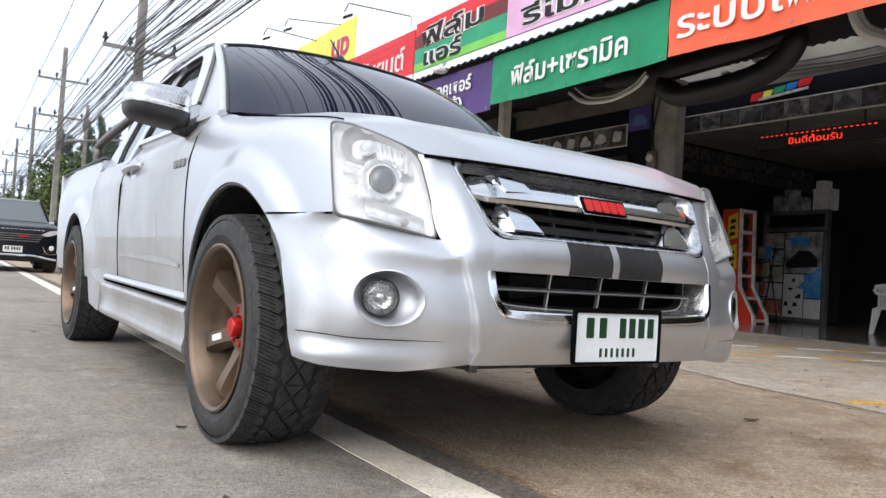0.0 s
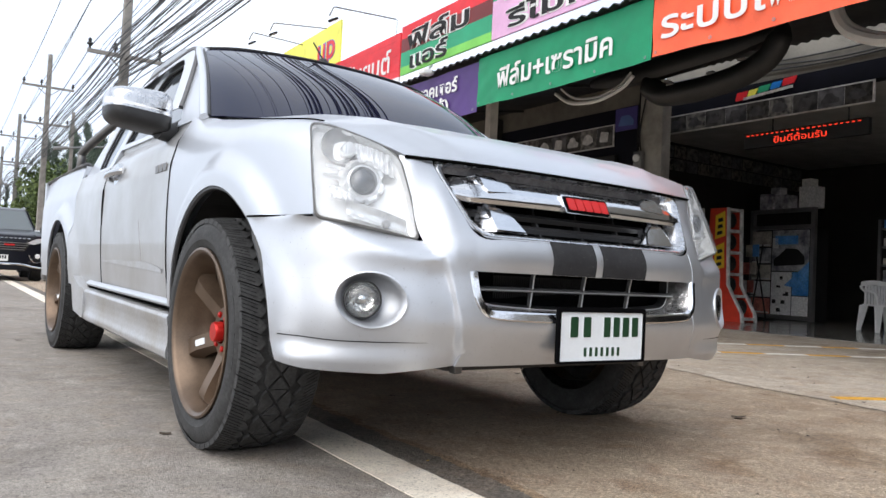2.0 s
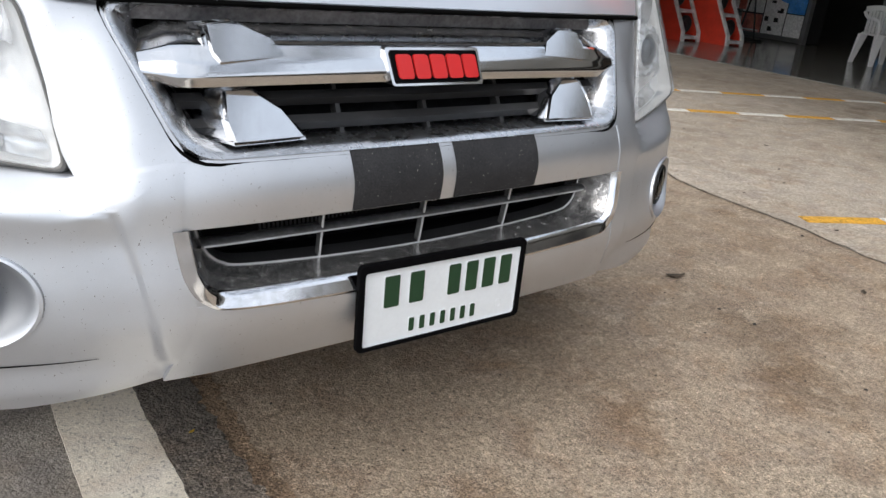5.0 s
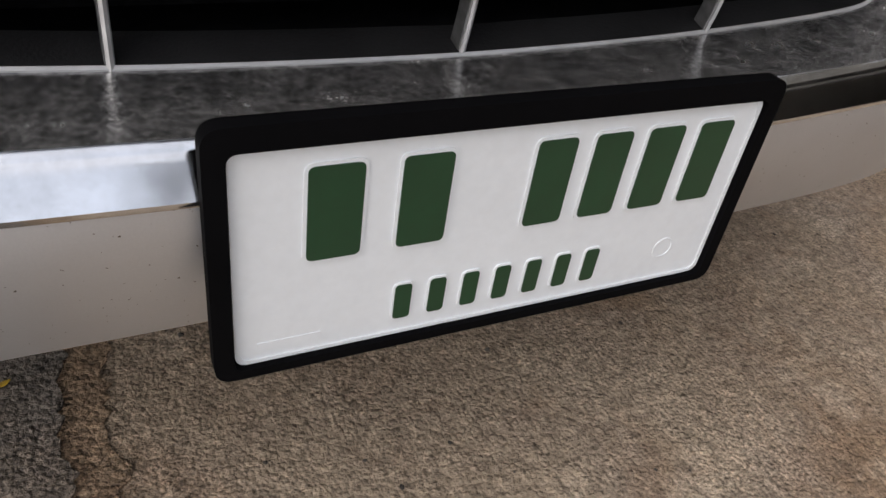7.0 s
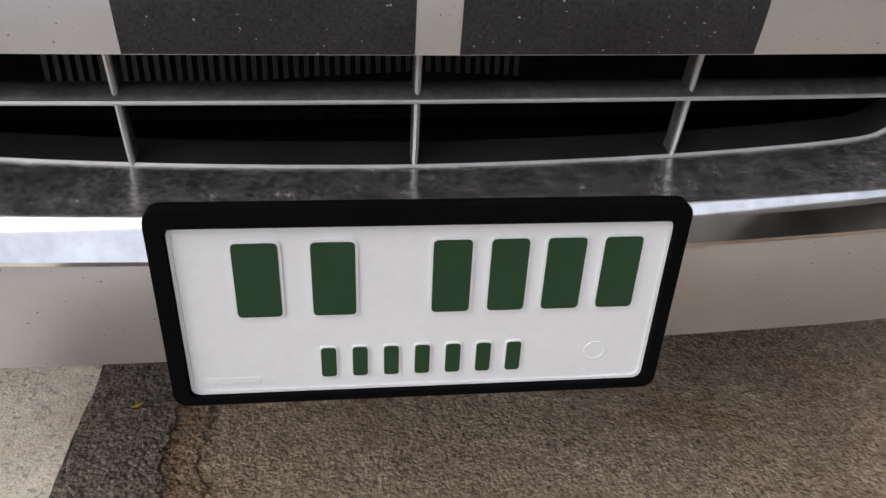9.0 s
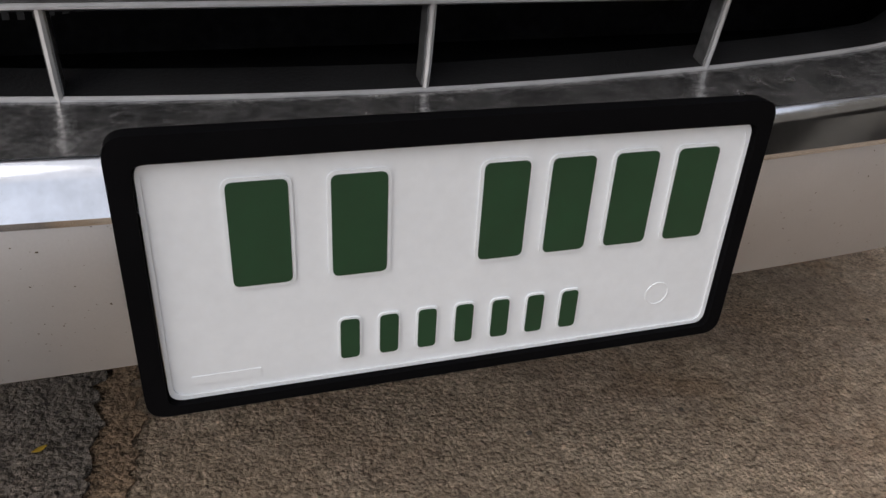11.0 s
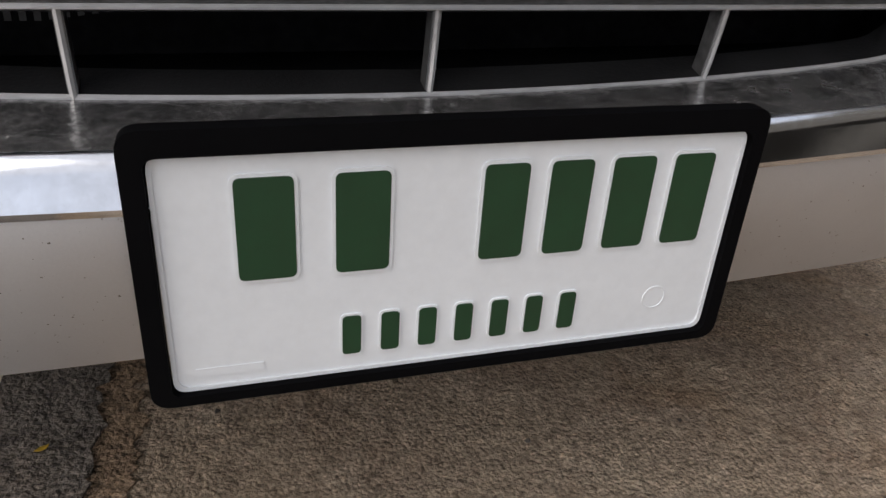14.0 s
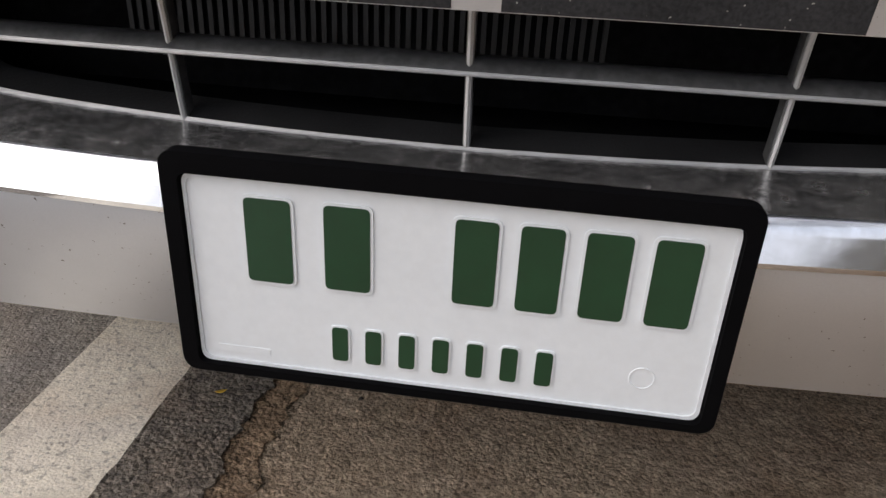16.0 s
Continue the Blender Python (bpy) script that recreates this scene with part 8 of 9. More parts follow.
# door mirrors
def mirror(s):
    cx, cz = (0.994, 1.224) if s < 0 else (0.965, 1.230)
    back = 0.150 if s < 0 else 0.155

    def signed(c, e):
        return math.copysign(abs(c) ** e, c)

    def shell(u, v):
        """A boxy, rounded shell: u round its outline, v from its open rear rim to the middle of its front."""
        th = 2 * math.pi * u
        ph = 0.5 * math.pi * v
        r = math.cos(ph) ** 0.4 if v < 1 else 0.0
        ax, az = signed(math.cos(th), 0.48), signed(math.sin(th), 0.46)
        x = 0.130 * ax * r
        z = 0.087 * az * r - 0.016 * ax * r * (az < 0)
        return s * (cx - x), back + 1.565 - 0.10 * x - 0.145 * math.sin(ph) ** 0.7, cz + z
    bm = bmesh.new()
    sheet(bm, shell, 96, 26)
    bmesh.ops.remove_doubles(bm, verts=bm.verts[:], dist=0.0004)
    cutz = cz - (0.016 if s < 0 else 0.062)
    bmesh.ops.bisect_plane(bm, geom=bm.verts[:] + bm.edges[:] + bm.faces[:], plane_co=(s * cx, 0, cutz), plane_no=(-s * 0.10, 0, 1))
    for f in bm.faces:
        c = f.calc_center_median()
        f.material_index = 1 if (c.z - cutz) - 0.10 * (abs(c.x) - cx) < 0 else 0
    mir = part("door_mirror", bm, [CHROME_SATIN, PLASTIC], truck, "chrome-topped mirror with a black lower shell", angle=60)
    bm = bmesh.new()
    tube(bm, [(s * 0.80, back + 1.53, 1.155), (s * 0.83, back + 1.53, 1.148), (s * (cx - 0.125), back + 1.52, 1.143), (s * (cx - 0.075), back + 1.50, 1.143)], 0.036, 12, radii=[0.062, 0.050, 0.040, 0.034])
    part("mirror_foot", bm, PLASTIC, mir)
    bm = bmesh.new()
    slab(bm, rounded([(-0.118, -0.072), (0.118, -0.088), (0.122, 0.080), (-0.118, 0.080)], 0.04, 4), [], lambda u, v, d: Vector((s * (cx - u), back + 1.562 - 0.10 * u + d, cz + v)), 0.003)
    part("mirror_glass", bm, CHROME, mir)

    def strip(u, v):
        x = -0.1285 + 0.20 * u ** 1.6
        z = 0.006 - 0.016 * u + 0.024 * v * (1 - u) ** 0.7
        r = min(0.999, max(abs(x) / 0.130, 0.02))
        sp = math.sqrt(max(0.0, 1 - (r ** (1 / 0.4)) ** 2))
        return s * (cx - x * 1.01), back + 1.565 - 0.10 * x - 0.145 * sp ** 0.7 - 0.0025, cz + z
    bm = bmesh.new()
    sheet(bm, strip, 24, 3, 0.002)
    part("mirror_lamp", bm, REFLECTOR, mir, "clear indicator strip")


mirrored(mirror)


# ---- load bed ----
def bed(s):
    def f(u, v):
        y = 3.492 + (5.03 - 3.492) * u
        zb = arch_z(y, 0.45)
        zt = 1.168
        z = zb + (zt - zb) * v
        return s * side_x(y, z), y, z
    bm = bmesh.new()
    sheet(bm, f, 44, 26, 0.012 * s)
    part("bed_side", bm, PAINT, truck, "silver load-bed side with flared arch")
    bm = bmesh.new()
    sheet(bm, lambda u, v: (s * (0.895 - 0.075 * v - 0.02 * u), 3.488 + 1.55 * u, 1.168 + 0.022 * math.sin(math.pi * v)), 20, 6, 0.012 * s)
    part("bed_rail", bm, RAIL, truck, "dark plastic rail cap")
    bm = bmesh.new()
    sheet(bm, lambda u, v: (s * 0.80, 3.52 + 1.48 * u, 0.70 + 0.47 * v), 4, 4, 0.01)
    part("bed_inner", bm, PAINT, truck)


mirrored(bed)
bm = bmesh.new()
box(bm, -0.80, 0.80, 3.51, 5.0, 0.66, 0.70)
part("bed_floor", bm, PLASTIC_DARK, truck)
bm = bmesh.new()
box(bm, -0.86, 0.86, 3.485, 3.53, 0.70, 1.165)
part("bed_front_wall", bm, PAINT, truck)
bm = bmesh.new()
sheet(bm, lambda u, v: ((2 * u - 1) * 0.875, 5.03 + 0.02 * (1 - (2 * u - 1) ** 2), 0.55 + 0.62 * v), 14, 8, 0.05)
part("tailgate", bm, PAINT, truck)
bm = bmesh.new()
box(bm, -0.86, 0.86, 5.03, 5.18, 0.40, 0.55, 0.03, seg=2)
part("rear_bumper", bm, STEEL, truck)
# sports bar: two uprights joined by a hoop behind the cab, with raking legs
bm = bmesh.new()
for s in (-1, 1):
    tube(bm, spline([(s * 0.69, 4.75, 1.14), (s * 0.688, 4.735, 1.34), (s * 0.678, 4.68, 1.42), (s * 0.61, 4.15, 1.535), (s * 0.575, 3.74, 1.60), (s * 0.54, 3.60, 1.61), (s * 0.44, 3.56, 1.61)], 8), 0.031, 12)
tube(bm, [(-0.44, 3.56, 1.61), (0, 3.55, 1.615), (0.44, 3.56, 1.61)], 0.031, 12)
part("sports_bar", bm, STEEL, truck, "dark tubular sports bar")

# underbody
bm = bmesh.new()
box(bm, -0.62, 0.62, 0.35, 4.8, 0.30, 0.50, 0.03)
box(bm, -0.45, 0.45, 0.16, 0.9, 0.315, 0.42, 0.02)
box(bm, -0.86, 0.86, 1.30, 3.25, 0.34, 0.62, 0.02)
box(bm, -0.68, 0.68, 0.25, 1.3, 0.50, 0.90, 0.02)
for yc in (0.82, 3.87):
    tube(bm, [(-0.7, yc, 0.375), (0.7, yc, 0.375)], 0.05, 10)
for yc in (0.82, 3.87):
    for s in (-1, 1):
        for k in range(14):
            a0, a1 = math.pi * k / 14, math.pi * (k + 1) / 14
            r = 0.482
            q = [(yc - r * math.cos(a0), 0.375 + r * math.sin(a0)), (yc - r * math.cos(a1), 0.375 + r * math.sin(a1))]
            vs = [bm.verts.new((s * x, y, z)) for x in (0.60, 0.905) for y, z in (q if x < 0.7 else q[::-1])]
            bm.faces.new(vs)
part("underbody", bm, UNDER, truck, "dark greasy underside")
for x in (-0.42, 0.38):
    bm = bmesh.new()
    box(bm, x - 0.014, x + 0.014, 0.13, 0.16, 0.312, 0.35, 0.003)
    part("tow_tab", bm, STEEL, truck, "bent metal tab")


# ---- wheels ----
def wheel(s, yc, zc, steer):
    R, RIM, W = zc + 0.004, 0.270, 0.285
    m = pose(s * (0.826 if yc < 2 else 0.81), yc, zc, 0, 0, steer)
    wh = part("wheel", bmesh.new(), RUBBER, truck, "bronze deep-dish wheel with a red centre cap on a chunky tyre")
    wh.matrix_basis = m
    h = W / 2
    bm = bmesh.new()
    lathe(bm, [(-h + 0.02, RIM - 0.01), (-h, RIM + 0.03), (-h + 0.004, RIM + 0.06), (-h + 0.008, R - 0.036), (-h + 0.018, R - 0.024), (-h + 0.05, R - 0.013), (0, R - 0.010), (h - 0.05, R - 0.013), (h - 0.018, R - 0.024), (h - 0.008, R - 0.036),
               (h - 0.004, RIM + 0.062), (h - 0.001, RIM + 0.05), (h - 0.002, RIM + 0.03), (h - 0.004, RIM + 0.028), (h - 0.006, RIM + 0.012), (h - 0.02, RIM - 0.004)], (0, 0, 0), "x", 72, s)
    tyre = part("tyre", bm, RUBBER, wh, "black chunky tyre with dusty sidewalls")
    # tread blocks: slanted shoulder lugs and crossing centre blocks
    bm = bmesh.new()

    def block(corners, r0, r1):
        lo, hi = [], []
        cx = sum(c[0] for c in corners) / len(corners)
        ca = sum(c[1] for c in corners) / len(corners)
        for x, a in corners:
            k = 0.95
            for lst, r, q in ((lo, r0, 1.0), (hi, r1, k)):
                xx, aa = cx + (x - cx) * q, ca + (a - ca) * q
                drop = max(0, abs(xx) - 0.085) ** 2 * 4.2
                lst.append(bm.verts.new((xx, (r - drop) * math.cos(aa), (r - drop) * math.sin(aa))))
        n = len(corners)
        bm.faces.new(hi)
        for i in range(n):
            bm.faces.new((lo[i], lo[(i + 1) % n], hi[(i + 1) % n], hi[i]))
    N = 50
    st = 2 * math.pi / N
    for i in range(N):
        a = i * st
        for q in (-1, 1):
            o = 0.5 * st if q > 0 else 0
            g = 0.035 * st
            block([(q * 0.131, a + o + g), (q * 0.131, a + o + st - g), (q * 0.074, a + o + 1.5 * st - g), (q * 0.055, a + o + 1.05 * st), (q * 0.072, a + o + 0.5 * st + g)], R - 0.017, R - 0.002)
    n2, dx = 25, 0.036
    s2 = 2 * math.pi / n2
    for i in range(n2):
        for col in (-1, 0, 1):
            x, a = col * dx, (i + 0.5 * (col % 2)) * s2
            hx, ha = (dx * 0.92, s2 * 0.46)
            if col == 0:
                for k in (-1, 1):
                    block([(x - hx * 0.94, a), (x, a + k * ha * 0.96), (x + hx * 0.94, a), (x, a + k * ha * 0.06)], R - 0.017, R)
            else:
                e = 0.012 * col
                block([(x - hx, a), (x, a - ha), (x + e, a - ha * 0.55), (x + e, a + ha * 0.55), (x, a + ha)] if col > 0 else [(x + e, a - ha * 0.55), (x, a - ha), (x + hx, a), (x, a + ha), (x + e, a + ha * 0.55)], R - 0.017, R - 0.0005)
    part("tread", bm, TREAD, tyre, "worn tread blocks", angle=30)
    # fine cuts across the shoulder lugs
    bm = bmesh.new()
    for i in range(N):
        for q in (-1, 1):
            for f in (0.22, 0.48, 0.74):
                a = (i + f + (0.5 if q > 0 else 0)) * st
                rr = R - 0.0022
                pts = [(q * 0.128, a, rr - max(0, 0.128 - 0.085) ** 2 * 4.2), (q * 0.084, a + 0.42 * st, rr)]
                vs = [bm.verts.new((x, (r + 0.0012) * math.cos(t + e), (r + 0.0012) * math.sin(t + e))) for x, t, r in pts for e in (-0.0026, 0.0026)]
                bm.faces.new((vs[0], vs[1], vs[3], vs[2]))
    tagged(part("tread_siping", bm, GAP, tyre), "fine dark cuts in the lugs", kind="stuff")
    # sidewall lettering as plain raised bars
    bm = bmesh.new()
    for base in (0.55, 2.65, 4.75):
        for k in range(13):
            a = base + k * 0.062
            if k == 6:
                continue
            c, sn = math.cos(a), math.sin(a)
            for r0, r1 in ((R - 0.062, R - 0.044),):
                w = 0.02
                vs = []
                for dx in (0.0, 0.0025):
                    for r, da in ((r0, -w), (r0, w), (r1, w), (r1, -w)):
                        vs.append(bm.verts.new((s * (h - 0.006 + dx), r * math.cos(a + da), r * math.sin(a + da))))
                bm.faces.new(vs[4:])
                for i in range(4):
                    bm.faces.new((vs[i], vs[(i + 1) % 4], vs[4 + (i + 1) % 4], vs[4 + i]))
    tagged(part("sidewall_lettering", bm, RUBBER, tyre), "raised plain bars", kind="stuff")
    # rim
    bm = bmesh.new()
    lathe(bm, [(h - 0.03, RIM - 0.012), (h - 0.008, RIM + 0.004), (h - 0.002, RIM + 0.004), (h + 0.001, RIM - 0.003), (h - 0.004, RIM - 0.012), (h - 0.012, RIM - 0.016), (h - 0.075, RIM - 0.034), (h - 0.11, RIM - 0.040), (h - 0.12, RIM - 0.046), (-h + 0.03, RIM - 0.05)], (0, 0, 0), "x", 72, s)
    rim = part("rim", bm, BRONZE, wh, "satin bronze deep-dish rim")
    for k in range(6):
        a = 2 * math.pi * k / 6 + 0.21
        rot = pose(0, 0, 0, math.degrees(a), 0, 0)
        bm = bmesh.new()
        pr = [(0.046, 0.042, 0.098), (0.080, 0.036, 0.092), (0.125, 0.032, 0.076), (0.175, 0.032, 0.056), (0.212, 0.036, 0.044), (0.226, 0.040, 0.046), (0.238, 0.050, 0.062)]
        top, low = [], []
        for r, w, dx in pr:
            xo = h - dx
            top.append([bm.verts.new(rot @ Vector((s * xo, q * w * 0.74, r))) for q in (-1, 1)])
            low.append([bm.verts.new(rot @ Vector((s * (xo - 0.055), q * w * 1.1, r))) for q in (-1, 1)])
        for i in range(len(pr) - 1):
            bm.faces.new((top[i][0], top[i][1], top[i + 1][1], top[i + 1][0]))
            for q in (0, 1):
                bm.faces.new((top[i][q], top[i + 1][q], low[i + 1][q], low[i][q]))
        bmesh.ops.bevel(bm, geom=[e for e in bm.edges if len(e.link_faces) == 2 and e.calc_face_angle(0) > 0.7], offset=0.003, segments=2, affect="EDGES")
        part("spoke", bm, BRONZE, rim)
    mark_turn = pose(0, 0, 0, math.degrees(2 * math.pi * 4 / 6 + 0.21), 0, 0)
    bm = bmesh.new()
    fr = [bm.verts.new(mark_turn @ Vector((s * (h - dx + 0.002), q, r))) for r, dx in ((0.135, 0.0716), (0.178, 0.0554)) for q in (-0.011, 0.011)]
    bk = [bm.verts.new(v.co - Vector((s * 0.004, 0, 0))) for v in fr]
    bm.faces.new((fr[0], fr[1], fr[3], fr[2]))
    for i, j in ((0, 1), (1, 3), (3, 2), (2, 0)):
        bm.faces.new((fr[i], fr[j], bk[j], bk[i]))
    part("spoke_mark", bm, PLATE_WHITE, rim, "plain pale bar on one spoke")
    bm = bmesh.new()
    lathe(bm, [(h - 0.17, 0.085), (h - 0.10, 0.084), (h - 0.086, 0.078), (h - 0.082, 0.04)], (0, 0, 0), "x", 36, s)
    part("hub", bm, BRONZE, rim)
    bm = bmesh.new()
    lathe(bm, [(h - 0.10, 0.033), (h - 0.082, 0.032), (h - 0.080, 0.034), (h - 0.058, 0.033), (h - 0.054, 0.030), (h - 0.054, 0.001)], (0, 0, 0), "x", 28, s)
    part("centre_cap", bm, RED_METAL, rim, "red anodised centre cap")
    for k in range(6):
        a = 2 * math.pi * (k + 0.5) / 6 + 0.21
        bm = bmesh.new()
        lathe(bm, [(h - 0.10, 0.011), (h - 0.078, 0.010), (h - 0.076, 0.007), (h - 0.076, 0.0005)], (0, 0.058 * math.sin(-a), 0.058 * math.cos(a)), "x", 8, s)
        part("wheel_nut", bm, RED_METAL, rim, "red wheel nut")
    bm = bmesh.new()
    lathe(bm, [(-0.05, 0.17), (-0.02, 0.17), (-0.02, 0.06)], (0, 0, 0), "x", 36, s)
    # added dark disc behind the spokes, shade for the gaps between them
    lathe(bm, [(h - 0.155, 0.232), (h - 0.150, 0.02)], (0, 0, 0), "x", 36, s)
    part("brake_and_shade_disc", bm, UNDER, wh)
    return wh


for s in (-1, 1):
    wheel(s, 0.82, 0.375, 0)
    wheel(s, 3.87, 0.38, 0)

# ---- parked cars and things behind the pickup ----
NAVY_PAINT = material("dark_navy_paint", (0.006, 0.007, 0.013), 0.3, 0.0, 0.1, 3, spec=0.25, coat=0.30)
WHITE_PAINT = material("white_paint", (0.78, 0.78, 0.78), 0.3, 0, 0.04, 3, coat=0.5)
BLUE_PAINT = material("blue_truck_paint", (0.012, 0.06, 0.27), 0.35, 0, 0.08, 3, coat=0.3)
CAR_GLASS = material("car_glass", (0.12, 0.135, 0.14), 0.03, 0, 0, spec=0.5)
LAMP_WHITE = material("lamp_white", (0.75, 0.75, 0.75), 0.12, 0.15, 0.1, 30)


def car_wheel(car, x, y, r, w, dark=True):
    wh = part("wheel", bmesh.new(), RUBBER, car)
    s = 1 if x > 0 else -1
    wh.matrix_basis = pose(x, y, r)
    bm = bmesh.new()
    lathe(bm, [(-w / 2, r * 0.62), (-w / 2, r * 0.92), (-w / 2 + 0.03, r), (w / 2 - 0.03, r), (w / 2, r * 0.92), (w / 2, r * 0.66), (w / 2 - 0.02, r * 0.64)], (0, 0, 0), "x", 28, s)
    part("tyre", bm, RUBBER, wh)
    bm = bmesh.new()
    lathe(bm, [(w / 2 - 0.01, r * 0.66), (w / 2 - 0.05, r * 0.6), (w / 2 - 0.06, 0.05), (w / 2 - 0.04, 0.001)], (0, 0, 0), "x", 28, s)
    part("rim", bm, ALU, wh)


def loft(bm, sections, mat_of=None):
    """Joins sections (lists of (x, z) at a y), each mirrored about x = 0, into one closed body."""
    rings = []
    for y, half in sections:
        full = [(x, z) for x, z in half] + [(-x, z) for x, z in half[::-1]]
        rings.append([bm.verts.new((x, y, z)) for x, z in full])
    for a, b in zip(rings, rings[1:]):
        for k in range(len(a)):
            bm.faces.new((a[k], a[(k + 1) % len(a)], b[(k + 1) % len(b)], b[k]))
    bm.faces.new(rings[0][::-1])
    bm.faces.new(rings[-1])


# black family SUV, facing the camera; local y = 0 at its nose
suv = thing("suv", "dark navy SUV with chrome trim standing on the road", "car", ENV @ pose(-0.74, 17.5, 0))
def suv_face(x, z=0.7):
    """The nose of the SUV in plan, leaning back above the grille."""
    return 0.17 * (abs(x) / 0.9) ** 3 + 0.35 * max(0.0, z - 0.92)


bm = bmesh.new()
sheet(bm, lambda u, v: ((2 * u - 1) * 0.905, suv_face((2 * u - 1) * 0.905, 0.26 + 0.76 * v) + 0.02, 0.26 + 0.76 * v), 20, 14, 0.03)
loft(bm, [(0.20, [(0.80, 0.24), (0.90, 0.40), (0.91, 0.70), (0.895, 0.98), (0.70, 1.05)]),
          (0.50, [(0.80, 0.24), (0.92, 0.42), (0.925, 0.72), (0.905, 1.03), (0.70, 1.115)]),
          (1.15, [(0.80, 0.24), (0.92, 0.42), (0.925, 0.74), (0.905, 1.09), (0.72, 1.175)]),
          (1.35, [(0.80, 0.24), (0.92, 0.42), (0.925, 0.74), (0.905, 1.11), (0.78, 1.17)]),
          (4.60, [(0.80, 0.30), (0.90, 0.45), (0.91, 0.75), (0.88, 1.12), (0.74, 1.16)]),
          (4.75, [(0.70, 0.36), (0.84, 0.48), (0.86, 0.75), (0.82, 1.08), (0.70, 1.12)])])
sheet(bm, lambda u, v: ((2 * u - 1) * (0.88 - 0.10 * v), suv_face((2 * u - 1) * 0.88, 1.02) * (1 - v) + 0.02 + 0.5 * v, 1.02 + 0.095 * v ** 0.6 - 0.03 * abs(2 * u - 1) ** 3), 16, 8, 0.02)
part("body", bm, NAVY_PAINT, suv, angle=60)
bm = bmesh.new()
loft(bm, [(1.10, [(0.78, 1.12), (0.76, 1.165)]), (1.80, [(0.82, 1.12), (0.60, 1.66)]), (2.4, [(0.83, 1.12), (0.61, 1.74)]), (3.6, [(0.82, 1.12), (0.60, 1.74)]), (4.5, [(0.80, 1.12), (0.57, 1.64)]), (4.62, [(0.78, 1.12), (0.70, 1.18)])])
part("cabin", bm, NAVY_PAINT, suv)
bm = bmesh.new()
sheet(bm, lambda u, v: ((2 * u - 1) * (0.735 - 0.165 * v), 1.105 + 0.63 * v - 0.03 * math.sin(math.pi * u), 1.175 + 0.465 * v), 12, 8, 0.006)
part("windscreen", bm, CAR_GLASS, suv, "greyish windscreen")
for s in (-1, 1):
    bm = bmesh.new()
    slab(bm, rounded([(1.45, 1.20), (4.2, 1.20), (3.9, 1.64), (1.95, 1.68)], 0.06), [], lambda u, v, d: Vector((s * (0.835 - (v - 1.1) * 0.34 + 0.012 - d), u, v)), 0.006)
    part("side_window", bm, CAR_GLASS, suv)
    bm = bmesh.new()
    tube(bm, [(s * 0.60, 1.9, 1.70), (s * 0.62, 2.6, 1.775), (s * 0.60, 3.8, 1.765)], 0.02, 6)
    part("roof_rail", bm, ALU, suv)
    bm = bmesh.new()
    slab(bm, rounded([(0.50, 0.84), (0.70, 0.83), (0.885, 0.90), (0.89, 0.985), (0.72, 0.955)], 0.02), [], lambda u, v, d: Vector((s * u, suv_face(u, v) - 0.005 + d, v)), 0.05)
    part("headlamp", bm, LAMP_WHITE, suv, "slim clear headlamp")
    bm = bmesh.new()
    slab(bm, rounded([(0.56, 0.40), (0.86, 0.46), (0.86, 0.66), (0.74, 0.62)], 0.03), [], lambda u, v, d: Vector((s * u, suv_face(u, v) + 0.004 + d, v)), 0.05)
    fog = part("fog_surround", bm, BLACK, suv)
    bm = bmesh.new()
    disc(bm, Vector((s * 0.77, suv_face(0.77) + 0.0, 0.57)), Vector((0, -1, 0)), [(0.055, -0.03), (0.055, 0.012), (0.03, 0.02), (0.001, 0.02)], 18)
    part("fog_lamp", bm, LAMP_WHITE, fog)
    bm = bmesh.new()
    tube(bm, spline([(s * x, suv_face(x) - 0.005, z) for x, z in ((0.60, 0.60), (0.66, 0.48), (0.75, 0.43), (0.87, 0.45))], 5), 0.02, 6)
    part("fog_trim", bm, CHROME, fog)
    bm = bmesh.new()
    box(bm, min(s * 0.90, s * 1.10), max(s * 0.90, s * 1.10), 1.28, 1.40, 1.12, 1.29, 0.04, seg=2)
    part("door_mirror", bm, PLASTIC, suv)
    for y in (0.85, 3.62):
        car_wheel(suv, s * 0.81, y, 0.39, 0.26)
    bm = bmesh.new()
    sheet(bm, lambda u, v, s=s: (s * (0.60 + 0.335 * v), 0.85 - 0.46 * math.cos(math.pi * u), 0.39 + 0.46 * math.sin(math.pi * u)), 16, 3, 0.01)
    part("wheel_housing", bm, BLACK, suv)
bm = bmesh.new()
slab(bm, rounded([(-0.50, 0.66), (0.50, 0.66), (0.66, 0.90), (0.62, 0.93), (-0.62, 0.93), (-0.66, 0.90)], 0.03), [], lambda u, v, d: Vector((u, suv_face(u, v) + 0.006 + d, v)), 0.05)
grl = part("grille", bm, BLACK, suv, "black honeycomb grille with chrome studs")
for k in range(4):
    bm = bmesh.new()
    z = 0.70 + k * 0.05
    w = 0.50 + 0.03 * k
    tube(bm, [(x * w, suv_face(x * w, z) - 0.004, z) for x in np.linspace(-1, 1, 9)], 0.010, 5)
    part("grille_bar", bm, STEEL, grl)
for k in range(14):
    bm = bmesh.new()
    x = -0.60 + k * 0.088
    yy = suv_face(x + 0.03, 0.95)
    box(bm, x, x + 0.06, yy - 0.015, yy + 0.015, 0.945, 0.968)
    part("chrome_stud", bm, CHROME, grl)
bm = bmesh.new()
box(bm, 0.10, 0.30, -0.018, 0.01, 0.79, 0.825)
part("red_mark", bm, BADGE_RED, grl)
bm = bmesh.new()
